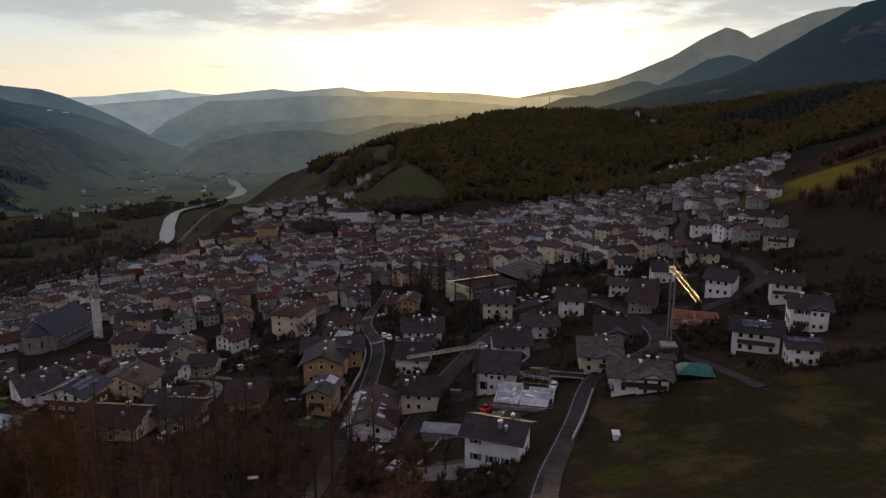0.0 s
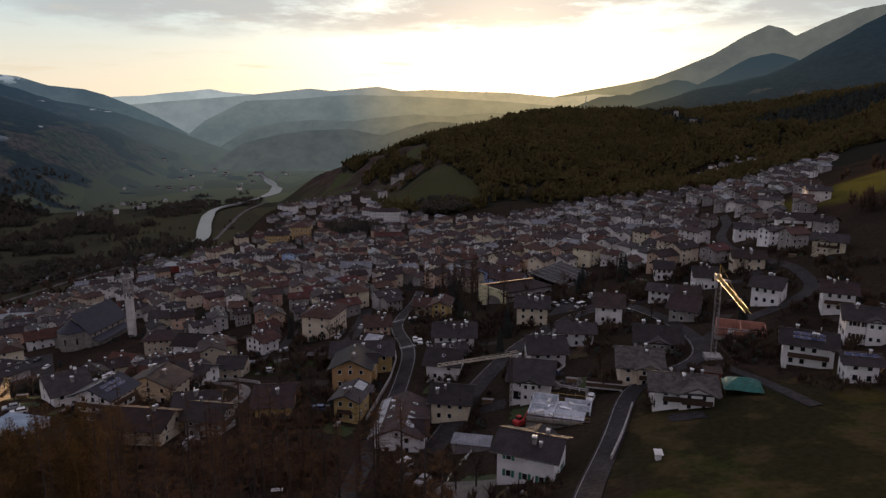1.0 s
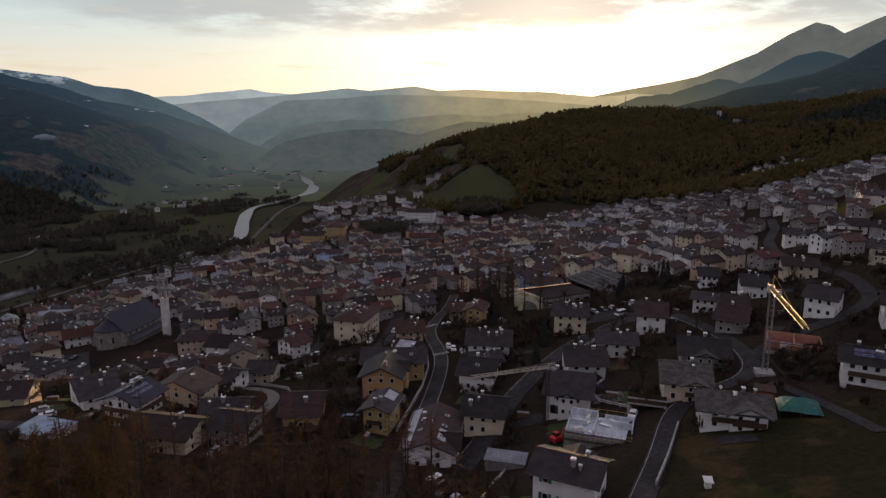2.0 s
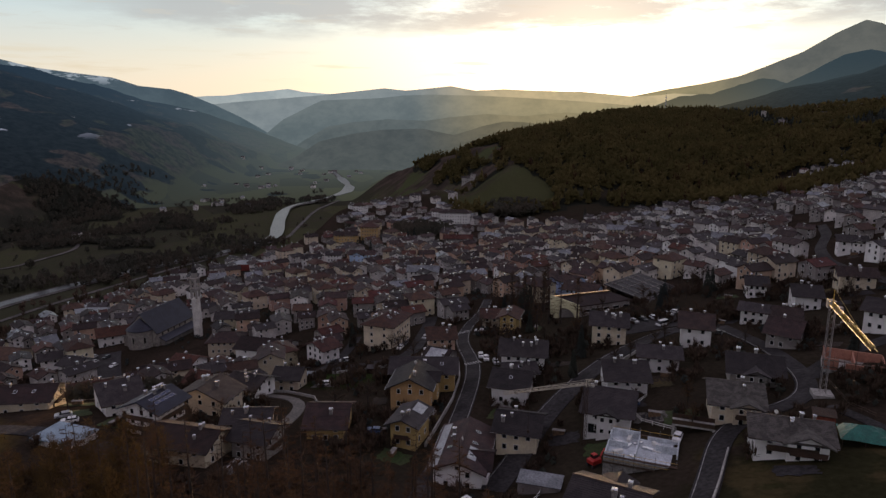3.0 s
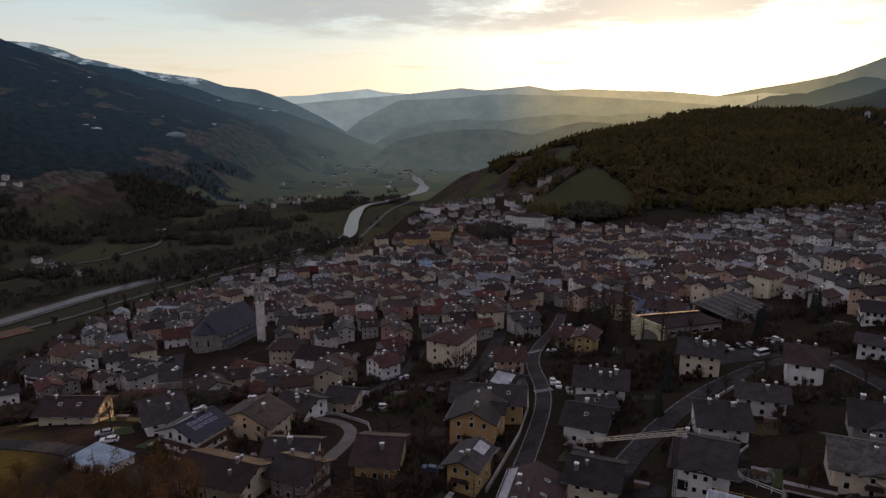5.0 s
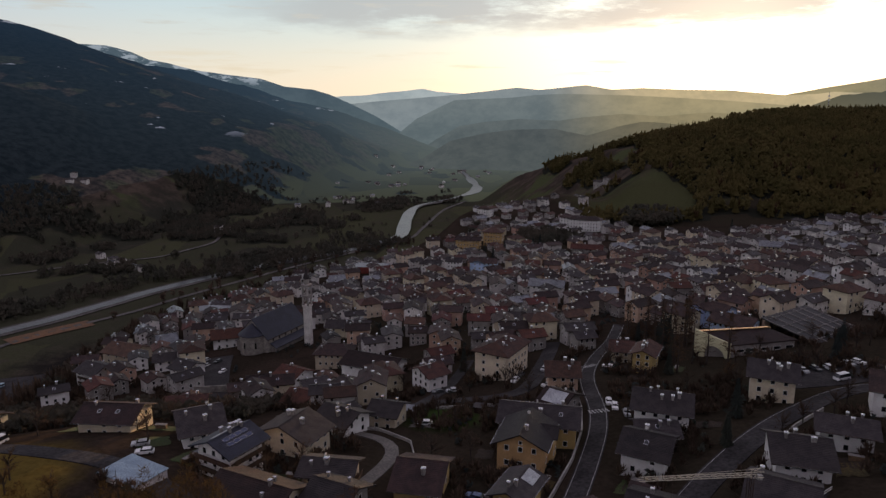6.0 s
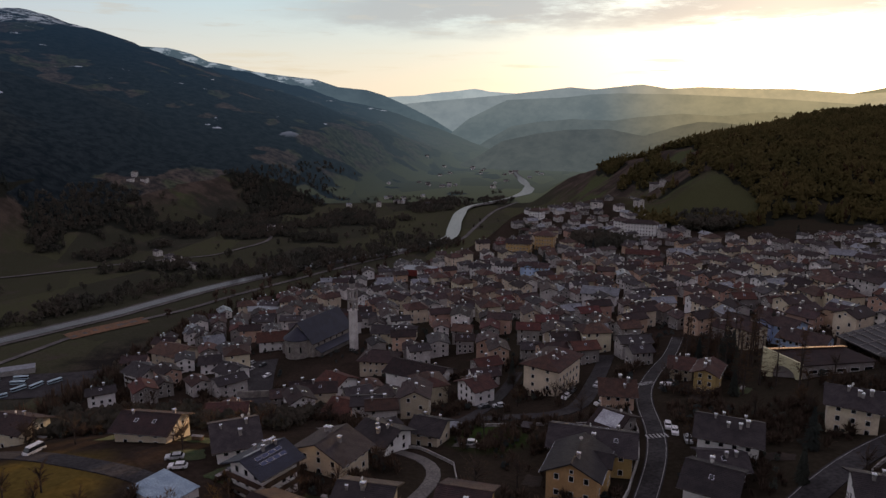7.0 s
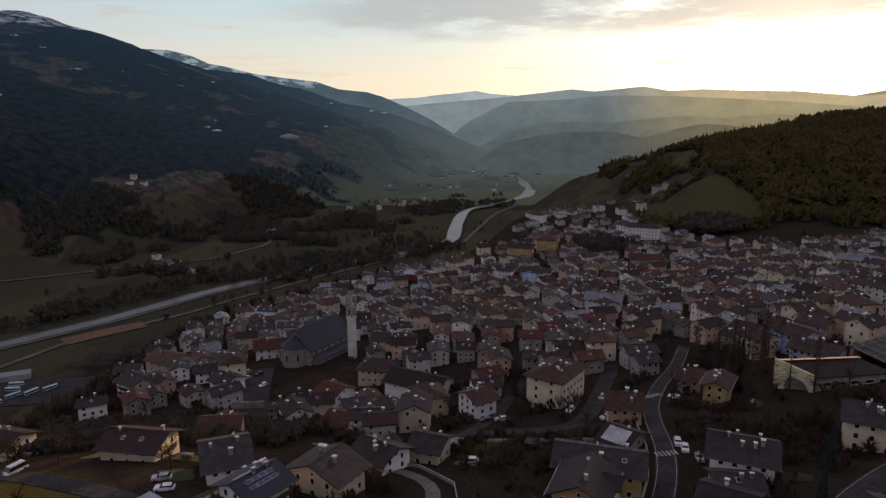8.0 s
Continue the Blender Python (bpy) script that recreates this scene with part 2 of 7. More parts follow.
class Shape:
    """Gathers faces of one mesh."""

    def __init__(self):
        self.v, self.f, self.s = [], [], []

    def face(self, points, slot=0):
        k = len(self.v)
        self.v += [tuple(p) for p in points]
        self.f.append(tuple(range(k, k + len(points))))
        self.s.append(slot)

    def box(self, x0, y0, z0, x1, y1, z1, slot=0):
        k = len(self.v)
        self.v += [(x0, y0, z0), (x1, y0, z0), (x1, y1, z0), (x0, y1, z0), (x0, y0, z1), (x1, y0, z1), (x1, y1, z1), (x0, y1, z1)]
        for q in ((0, 3, 2, 1), (4, 5, 6, 7), (0, 1, 5, 4), (1, 2, 6, 5), (2, 3, 7, 6), (3, 0, 4, 7)):
            self.f.append(tuple(k + i for i in q))
            self.s.append(slot)

    def prism(self, outline, axis_from, axis_to, slot=0):
        """outline: points (y, z), pushed along x."""
        n, k = len(outline), len(self.v)
        self.v += [(axis_from, y, z) for y, z in outline] + [(axis_to, y, z) for y, z in outline]
        self.f += [tuple(range(k + n - 1, k - 1, -1)), tuple(range(k + n, k + 2 * n))]
        self.f += [(k + i, k + (i + 1) % n, k + n + (i + 1) % n, k + n + i) for i in range(n)]
        self.s += [slot] * (n + 2)

    def tube(self, points, radii, sides=6, slot=0):
        rings = []
        for i, p in enumerate(points):
            a, b = Vector(points[max(i - 1, 0)]), Vector(points[min(i + 1, len(points) - 1)])
            q = (b - a).to_track_quat("Z", "Y")
            rings.append(len(self.v))
            for j in range(sides):
                t = 2 * math.pi * j / sides
                self.v.append(tuple(Vector(p) + q @ Vector((math.cos(t) * radii[i], math.sin(t) * radii[i], 0))))
        for a, b in zip(rings, rings[1:]):
            for j in range(sides):
                self.f.append((a + j, a + (j + 1) % sides, b + (j + 1) % sides, b + j))
                self.s.append(slot)
        self.f.append(tuple(rings[-1] + j for j in range(sides)))
        self.s.append(slot)

    def loft(self, rings, caps=(True, True), slots=None):
        """Joins rings of equally many points, one after the other."""
        k, n = len(self.v), len(rings[0])
        for r in rings:
            self.v += [tuple(p) for p in r]
        if caps[0]:
            self.f.append(tuple(k + i for i in range(n))[::-1])
            self.s.append(slots[0] if slots else 0)
        for a in range(len(rings) - 1):
            for i in range(n):
                self.f.append((k + a * n + i, k + a * n + (i + 1) % n, k + (a + 1) * n + (i + 1) % n, k + (a + 1) * n + i))
                self.s.append(slots[a] if slots else 0)
        if caps[1]:
            self.f.append(tuple(k + (len(rings) - 1) * n + i for i in range(n)))
            self.s.append(slots[-1] if slots else 0)

    def add(self, other, slot):
        k = len(self.v)
        self.v += other.v
        self.f += [tuple(k + i for i in f) for f in other.f]
        self.s += [slot] * len(other.f)

    def mesh(self, name, *materials, shade=False):
        me = bpy.data.meshes.new(name)
        me.from_pydata(self.v, [], self.f)
        for m in materials:
            me.materials.append(m)
        me.polygons.foreach_set("material_index", self.s)
        if shade:
            me.polygons.foreach_set("use_smooth", [True] * len(self.f))
        me.update()
        return me


def piece(name, mesh, parent=None, m=None, label=""):
    ob = new(name, mesh)
    if parent:
        ob.parent = parent
    if m is not None:
        ob.matrix_basis = m
    return tagged(ob, label)


def thing(name, m, label, category, group="", kind=""):
    ob = new(name)
    ob.matrix_basis = m
    ob.empty_display_size = 0.5
    return tagged(ob, label, category, group, kind)


def z_at(x, y):
    return float(height(x, y))


PLASTER = {
    "faded": surface("faded_white_plaster", (0.60, 0.57, 0.54), (0.44, 0.41, 0.39), 0.2, 0.9, 0.15, 6.0, 0.35, grain_by=0.2),
    "white": surface("white_plaster", (0.80, 0.79, 0.77), (0.68, 0.66, 0.64), 0.25, 0.9, 0.15, 6.0, 0.10, grain_by=0.12),
    "cream": surface("cream_plaster", (0.60, 0.52, 0.38), (0.50, 0.43, 0.32), 0.25, 0.9, 0.15, 6.0, 0.15, grain_by=0.12),
    "yellow": surface("ochre_plaster", (0.46, 0.31, 0.14), (0.38, 0.25, 0.11), 0.25, 0.9, 0.15, 6.0, 0.12, grain_by=0.12),
    "pink": surface("pink_plaster", (0.50, 0.34, 0.26), (0.42, 0.28, 0.20), 0.25, 0.9, 0.15, 6.0, 0.12, grain_by=0.12),
    "grey": surface("grey_plaster", (0.30, 0.28, 0.26), (0.22, 0.20, 0.19), 0.25, 0.9, 0.2, 6.0, 0.15, grain_by=0.12),
    "green": surface("pale_green_plaster", (0.70, 0.64, 0.42), (0.62, 0.57, 0.37), 0.25, 0.9, 0.15, 6.0, 0.08, grain_by=0.12),
    "blue": surface("pale_blue_plaster", (0.46, 0.58, 0.80), (0.38, 0.49, 0.70), 0.25, 0.9, 0.15, 6.0, 0.05, grain_by=0.12),
    "stone": surface("stone_wall", (0.26, 0.24, 0.21), (0.17, 0.155, 0.14), 0.6, 0.95, 0.5, 3.0, 0.15),
}
ROOF = {
    "slate": surface("dark_slate_roof", (0.044, 0.037, 0.038), (0.027, 0.023, 0.025), 0.5, 0.62, 0.35, 5.0, 0.35, spec=0.18),
    "brown": surface("brown_tile_roof", (0.044, 0.027, 0.025), (0.025, 0.017, 0.017), 0.5, 0.66, 0.4, 5.0, 0.45, spec=0.18),
    "red": surface("red_tile_roof", (0.080, 0.028, 0.022), (0.052, 0.020, 0.017), 0.5, 0.7, 0.4, 5.0, 0.25, spec=0.18),
    "terracotta": surface("terracotta_roof", (0.074, 0.038, 0.029), (0.046, 0.026, 0.022), 0.5, 0.7, 0.4, 5.0, 0.4, spec=0.18),
    "blue": surface("dark_blue_metal_roof", (0.024, 0.026, 0.042), (0.017, 0.019, 0.030), 0.3, 0.5, 0.1, 3.0, 0.1, spec=0.3),
    "metal": surface("pale_sheet_roof", (0.19, 0.20, 0.22), (0.13, 0.14, 0.155), 0.3, 0.38, 0.1, 3.0, 0.1, metal=0.5, spec=0.5),
    "stone": surface("grey_stone_slab_roof", (0.105, 0.096, 0.088), (0.055, 0.050, 0.047), 0.9, 0.7, 0.6, 3.0, 0.1, spec=0.18),
}
WOOD = surface("dark_stained_wood", (0.060, 0.036, 0.022), (0.040, 0.025, 0.016), 0.8, 0.75, 0.3, 9.0, 0.25)
TRIM = surface("painted_trim", (0.70, 0.69, 0.66), (0.60, 0.59, 0.56), 0.5, 0.6)
GLASS = surface("dark_window_glass", (0.018, 0.020, 0.024), (0.012, 0.014, 0.016), 0.2, 0.12, spec=0.6)
CHIMNEY = surface("rendered_chimney", (0.27, 0.25, 0.24), (0.17, 0.16, 0.15), 0.8, 0.8, 0.2, 6.0, 0.25)
TIN = surface("zinc_sheet", (0.66, 0.67, 0.69), (0.55, 0.56, 0.58), 0.5, 0.22, metal=0.95, spec=0.5)
ASPHALT = surface("asphalt", (0.050, 0.047, 0.048), (0.033, 0.031, 0.032), 0.12, 0.88, 0.2, 8.0, spec=0.05)
GRAVEL = surface("pale_gravel", (0.115, 0.105, 0.098), (0.070, 0.064, 0.060), 0.05, 0.95, 0.4, 0.8)
PAVING = surface("stone_paving", (0.135, 0.122, 0.112), (0.095, 0.087, 0.080), 0.2, 0.8, 0.3, 3.0)
CONCRETE = surface("concrete", (0.33, 0.32, 0.30), (0.25, 0.24, 0.225), 0.2, 0.85, 0.2, 4.0)
SOIL = surface("bare_soil", (0.16, 0.085, 0.045), (0.12, 0.07, 0.04), 0.1, 0.95, 0.5, 2.0)
BARK = surface("tree_bark", (0.055, 0.042, 0.034), (0.036, 0.028, 0.023), 1.5, 0.95, 0.6, 8.0)
STEEL = surface("yellow_steel", (0.55, 0.36, 0.06), (0.45, 0.28, 0.05), 0.6, 0.45, spec=0.5)
WHITE_LINE = surface("road_paint", (0.42, 0.42, 0.41), (0.20, 0.20, 0.20), 0.9, 0.8)
SHUTTER = {"brown": WOOD, "green": surface("green_shutter", (0.05, 0.22, 0.15), None, 0.8, 0.6)}


# ---------------------------------------------------------------- ground
def spread(dense_from, dense_to, step, low, high, growth):
    """Coordinates with an even step in the middle that widens outwards."""
    mid = list(np.arange(dense_from, dense_to + step / 2, step))
    out, s = [], step
    while (out[-1] if out else mid[-1]) < high:
        s = min(s * growth, 55)
        out.append((out[-1] if out else mid[-1]) + s)
    back, s = [], step
    while (back[-1] if back else mid[0]) > low:
        s = min(s * growth, 55)
        back.append((back[-1] if back else mid[0]) - s)
    return np.array(back[::-1] + mid + out)


def build_ground():
    xs, ys = spread(-190, 260, 4.0, -3900, 3900, 1.025), spread(40, 420, 4.0, -600, 4300, 1.03)
    gx, gy = np.meshgrid(xs, ys)
    gz = height(gx, gy) - 14 * smooth(1320, 1450, np.hypot(gx, gy) - 370 * smooth(-680, -430, gx))
    nx, ny = len(xs), len(ys)
    k = np.arange(nx * ny).reshape(ny, nx)
    faces = np.stack([k[:-1, :-1], k[:-1, 1:], k[1:, 1:], k[1:, :-1]], -1).reshape(-1, 4)
    me = bpy.data.meshes.new("ground")
    me.from_pydata(np.stack([gx, gy, gz], -1).reshape(-1, 3).tolist(), [], faces.tolist())
    me.attributes.new("wood", "FLOAT", "POINT").data.foreach_set("value", wooded(gx, gy).ravel())
    me.attributes.new("open_land", "FLOAT", "POINT").data.foreach_set("value", np.maximum(smooth(40, 160, river_x(gy) - gx + 60) * smooth(480, 640, gy), smooth(860, 960, gy) * smooth(560, 420, gx)).ravel())
    me.materials.append(GROUND)
    me.polygons.foreach_set("use_smooth", [True] * len(faces))
    return tagged(new("ground", me), "grassy alpine valley with fields, meadows and wooded slopes", "ground", kind="structure")


def ground_material():
    m = bpy.data.materials.new("meadow_and_fields")
    m.use_nodes = True
    n = Nodes(m.node_tree)
    where = n.add("ShaderNodeNewGeometry").outputs["Position"]
    xyz = n.add("ShaderNodeSeparateXYZ", {0: where})
    big, mid, fine = n.noise(where, 0.004, 5.0), n.noise(where, 0.035, 6.0, 0.65), n.noise(where, 0.8, 4.0)
    grass = n.mix(n.ramp(mid, 0.38, 0.62), (0.025, 0.020, 0.015, 1), (0.038, 0.028, 0.022, 1))
    grass = n.mix(n.ramp(big, 0.48, 0.6), grass, (0.032, 0.027, 0.019, 1))
    field = n.add("ShaderNodeTexVoronoi", {"Vector": n.add("ShaderNodeMapping", {"Vector": where, "Rotation": (0, 0, 0.5), "Scale": (1, 0.55, 0.01)}).outputs[0], "Scale": 0.011}, feature="F1")
    tone = n.add("ShaderNodeSeparateColor", {0: field.outputs["Color"]}).outputs[0]
    fields = n.mix(tone, (0.034, 0.034, 0.027, 1), (0.064, 0.065, 0.036, 1))
    fields = n.mix(n.ramp(mid, 0.5, 0.75), fields, (0.062, 0.052, 0.042, 1))
    # yellowish spots by (131, 108) paint the dry, sunlit streak of the meadow
    for spot, wide, tone_a in (((285.0, 860.0, 0.0), 120.0, (0.056, 0.058, 0.028, 1)), ((345.0, 300.0, 60.0), 55.0, (0.085, 0.080, 0.020, 1)), ((-82.0, 190.0, 18.0), 26.0, (0.105, 0.075, 0.022, 1)), ((105.0, 92.0, 34.0), 52.0, (0.026, 0.025, 0.013, 1)), ((131.0, 108.0, 34.0), 8.0, (0.050, 0.042, 0.014, 1)), ((126.0, 98.0, 34.0), 7.0, (0.042, 0.038, 0.014, 1)), ((68.0, 90.0, 34.0), 7.0, (0.036, 0.040, 0.012, 1)), ((20.0, 236.0, 8.0), 16.0, (0.030, 0.045, 0.014, 1))):
        away = n.add("ShaderNodeVectorMath", {0: n.add("ShaderNodeVectorMath", {0: where, 1: (1, 1, 0)}, operation="MULTIPLY").outputs[0], 1: (spot[0], spot[1], 0)}, operation="DISTANCE").outputs["Value"]
        away = n.math("ADD", away, n.math("MULTIPLY", mid, wide * 0.8))
        grass = n.mix(n.ramp(away, wide * 1.35, wide * 0.9), grass, tone_a)
    open_land = n.add("ShaderNodeAttribute", attribute_name="open_land").outputs["Fac"]
    pasture = n.mix(n.ramp(mid, 0.40, 0.62), (0.044, 0.036, 0.030, 1), (0.082, 0.063, 0.050, 1))
    pasture = n.mix(n.ramp(n.noise(where, 0.012, 5.0, 0.6), 0.50, 0.62), pasture, (0.066, 0.074, 0.036, 1))
    grass = n.mix(open_land, grass, pasture)
    low = n.ramp(n.math("MULTIPLY_ADD", mid, 60.0, xyz.outputs[2]), -20.0, -72.0)
    base = n.mix(low, grass, fields)
    wood = n.ramp(n.math("ADD", n.add("ShaderNodeAttribute", attribute_name="wood").outputs["Fac"], n.math("MULTIPLY_ADD", n.noise(where, 0.05, 4.0), 0.8, -0.4)), 0.35, 0.65)
    base = n.mix(wood, base, (0.022, 0.023, 0.018, 1))
    for spot, wide in (((-245.0, 590.0, 0.0), 120.0), ((-190.0, 730.0, 0.0), 70.0)):
        away = n.math("ADD", n.add("ShaderNodeVectorMath", {0: n.add("ShaderNodeVectorMath", {0: where, 1: (1, 1, 0)}, operation="MULTIPLY").outputs[0], 1: spot}, operation="DISTANCE").outputs["Value"], n.math("MULTIPLY", mid, wide * 0.8))
        base = n.mix(n.ramp(away, wide * 1.35, wide * 0.9), base, n.mix(n.ramp(mid, 0.42, 0.6), (0.022, 0.020, 0.018, 1), (0.046, 0.038, 0.031, 1)))
    # olive and dry patches over the meadow below the last houses
    away = n.add("ShaderNodeVectorMath", {0: n.add("ShaderNodeVectorMath", {0: where, 1: (1, 1, 0)}, operation="MULTIPLY").outputs[0], 1: (115.0, 88.0, 0.0)}, operation="DISTANCE").outputs["Value"]
    worn = n.ramp(n.noise(where, 0.055, 5.0, 0.6), 0.50, 0.64)
    base = n.mix(n.math("MULTIPLY", worn, n.ramp(away, 66.0, 48.0)), base, n.mix(n.ramp(n.noise(where, 0.11, 4.0), 0.4, 0.6), (0.040, 0.046, 0.014, 1), (0.056, 0.044, 0.022, 1)))
    rock = n.mix(n.ramp(mid, 0.4, 0.6), (0.030, 0.033, 0.032, 1), (0.062, 0.056, 0.046, 1))
    base = n.mix(n.ramp(xyz.outputs[2], 90.0, 200.0), base, rock)
    snow = n.math("MULTIPLY", n.ramp(n.math("ADD", n.math("MULTIPLY", n.noise(where, 0.006, 6.0, 0.65), 420.0), xyz.outputs[2]), 470.0, 545.0), n.ramp(n.noise(where, 0.02, 5.0, 0.7), 0.42, 0.58))
    base = n.mix(snow, base, (0.62, 0.65, 0.70, 1))
    base = n.mix(0.55, base, n.add("ShaderNodeCombineColor", {0: fine, 1: fine, 2: fine}).outputs[0], "OVERLAY")
    b = n.add("ShaderNodeBsdfPrincipled", {"Base Color": base, "Roughness": 0.95, "Specular IOR Level": 0.0})
    n.tree.links.new(n.add("ShaderNodeBump", {"Height": n.noise(where, 0.5, 6.0), "Strength": 0.25, "Distance": 0.5}).outputs[0], b.inputs["Normal"])
    n.add("ShaderNodeOutputMaterial", {0: b.outputs[0]})
    return m


GROUND = ground_material()
build_ground()


def ribbon(name, points, width, lift, material, label, category, kerb=0.0, step=4.0, level=None):
    """A strip laid on the ground along a bent line; kerb: thickness that shows at its sides."""
    p = np.array(points, float)
    d = np.r_[0, np.cumsum(np.hypot(*np.diff(p[:, :2], axis=0).T))]
    s = np.linspace(0, d[-1], max(3, int(d[-1] / step)))
    x, y = np.interp(s, d, p[:, 0]), np.interp(s, d, p[:, 1])
    for _ in range(6):
        x[1:-1], y[1:-1] = (x[:-2] + 2 * x[1:-1] + x[2:]) / 4, (y[:-2] + 2 * y[1:-1] + y[2:]) / 4
    w = np.interp(s, d, p[:, 2]) if p.shape[1] > 2 else np.full(len(s), width)
    tx, ty = np.gradient(x), np.gradient(y)
    q = np.hypot(tx, ty)
    nx, ny = -ty / q, tx / q
    sh, cols = Shape(), 5
    for i in range(len(s)):
        for c in range(cols):
            o = (c / (cols - 1) - 0.5) * w[i]
            px, py = x[i] + nx[i] * o, y[i] + ny[i] * o
            z = (z_at(px, py) if level is None else level) + lift
            sh.v.append((px, py, z))
    n = len(s)
    for i in range(n - 1):
        for c in range(cols - 1):
            k = i * cols + c
            sh.f.append((k, k + cols, k + cols + 1, k + 1)[::-1])
            sh.s.append(0)
    if kerb:
        for side in (0, cols - 1):
            k = len(sh.v)
            sh.v += [(sh.v[i * cols + side][0], sh.v[i * cols + side][1], sh.v[i * cols + side][2] - kerb) for i in range(n)]
            for i in range(n - 1):
                sh.f.append((i * cols + side, (i + 1) * cols + side, k + i + 1, k + i))
                sh.s.append(0)
    ob = new(name, sh.mesh(name, material))
    return tagged(ob, label, category, kind="structure")


# crest lines of the far mountains
PROFILE_ALPS = [(-9.43, 0.32), (-7.13, 0.59), (-4.82, 0.67), (-2.97, 0.9), (-2.04, 0.98), (0.03, 1.2), (1.19, 0.98), (2.57, 0.88), (5.3, 0.74), (11.54, 0.53)]
PROFILE_PEAKS = [(25.7, 0.35), (27.53, 0.71), (29.79, 1.15), (32.9, 1.67), (35.07, 2.09), (36.76, 2.72), (39.22, 3.74), (41.17, 4.93), (42.89, 5.72), (43.89, 5.44), (44.7, 4.89), (46.5, 5.72), (48.6, 6.49), (50.31, 6.76), (52.0, 6.73), (55.09, 7.55)]
PROFILE_HILLS = [(-11.27, -0.22), (-6.68, -0.05), (-2.78, 0.31), (2.61, 0.75), (5.75, 1.09), (7.63, 1.3), (9.41, 1.12), (13.08, 1.48), (15.09, 1.12), (17.39, 1.23), (20.19, 1.11), (23.62, 1.04), (27.59, 0.64), (29.53, 0.74), (30.48, 0.88), (33.83, 0.7), (37.75, 0.34)]
PROFILE_SNOWY = [(-35.89, 5.41), (-30.75, 4.58), (-27.2, 4.34), (-25.34, 4.2), (-23.41, 4.14), (-21.86, 3.77), (-20.68, 3.22), (-19.47, 3.03), (-17.41, 2.51), (-15.29, 2.24), (-12.69, 1.95), (-10.94, 1.35), (-8.7, 1.14), (-7.36, 0.74), (-5.55, -0.06), (-3.73, -0.96), (-1.89, -2.09), (-0.04, -3.31)]
PROFILE_RIDGE = [(-3.26, -3.31), (-1.88, -2.31), (-0.5, -1.18), (1.31, -0.28), (2.66, 0.34), (4.46, 0.43), (7.13, 0.51), (9.31, 0.73), (11.46, 0.81), (15.64, 0.71), (19.64, 0.52), (25.23, 0.15), (30.3, -0.3)]
PROFILE_SPURS = [(-0.9, -4.2), (1.0, -2.9), (3.0, -1.75), (5.2, -1.35), (8.0, -1.15), (11.0, -1.3), (13.0, -1.0), (16.0, -0.75), (19.0, -0.9), (22.5, -0.6), (27.5, -0.9)]
PROFILE_FOOT = [(-1.72, -4.99), (0.11, -4.31), (2.37, -2.94), (5.06, -2.3), (7.28, -2.07), (10.76, -1.91), (13.34, -2.44), (15.78, -1.73), (17.37, -1.38), (19.73, -1.48), (23.51, -1.83), (27.5, -1.9)]


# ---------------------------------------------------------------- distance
def painted_haze(name, cool, warm, low, high, fade, snow=0.0, grain=0.0055):
    """Far mountains with their haze painted on as glow: cool away from the sun, golden towards it, scaled by fade down
    in the valley.
    """
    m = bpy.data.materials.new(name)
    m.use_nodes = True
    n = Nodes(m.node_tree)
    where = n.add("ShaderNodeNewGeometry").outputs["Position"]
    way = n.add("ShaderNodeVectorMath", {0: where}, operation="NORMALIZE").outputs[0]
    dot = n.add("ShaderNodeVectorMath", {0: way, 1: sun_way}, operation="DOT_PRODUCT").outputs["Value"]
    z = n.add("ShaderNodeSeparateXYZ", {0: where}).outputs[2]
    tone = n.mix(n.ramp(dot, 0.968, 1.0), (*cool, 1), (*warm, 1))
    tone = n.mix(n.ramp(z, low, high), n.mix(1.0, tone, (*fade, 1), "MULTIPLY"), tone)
    # relief drawn as darker patches in the glow
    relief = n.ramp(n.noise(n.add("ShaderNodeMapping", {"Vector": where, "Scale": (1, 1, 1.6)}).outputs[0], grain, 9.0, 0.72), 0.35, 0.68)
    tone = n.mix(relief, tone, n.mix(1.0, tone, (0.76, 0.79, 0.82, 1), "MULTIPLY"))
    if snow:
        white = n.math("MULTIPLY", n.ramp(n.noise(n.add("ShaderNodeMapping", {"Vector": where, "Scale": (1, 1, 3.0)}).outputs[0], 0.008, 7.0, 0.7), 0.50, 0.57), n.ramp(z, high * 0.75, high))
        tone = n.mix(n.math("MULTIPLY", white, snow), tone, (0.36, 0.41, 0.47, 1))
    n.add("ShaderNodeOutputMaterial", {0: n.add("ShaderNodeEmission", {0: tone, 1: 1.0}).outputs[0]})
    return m


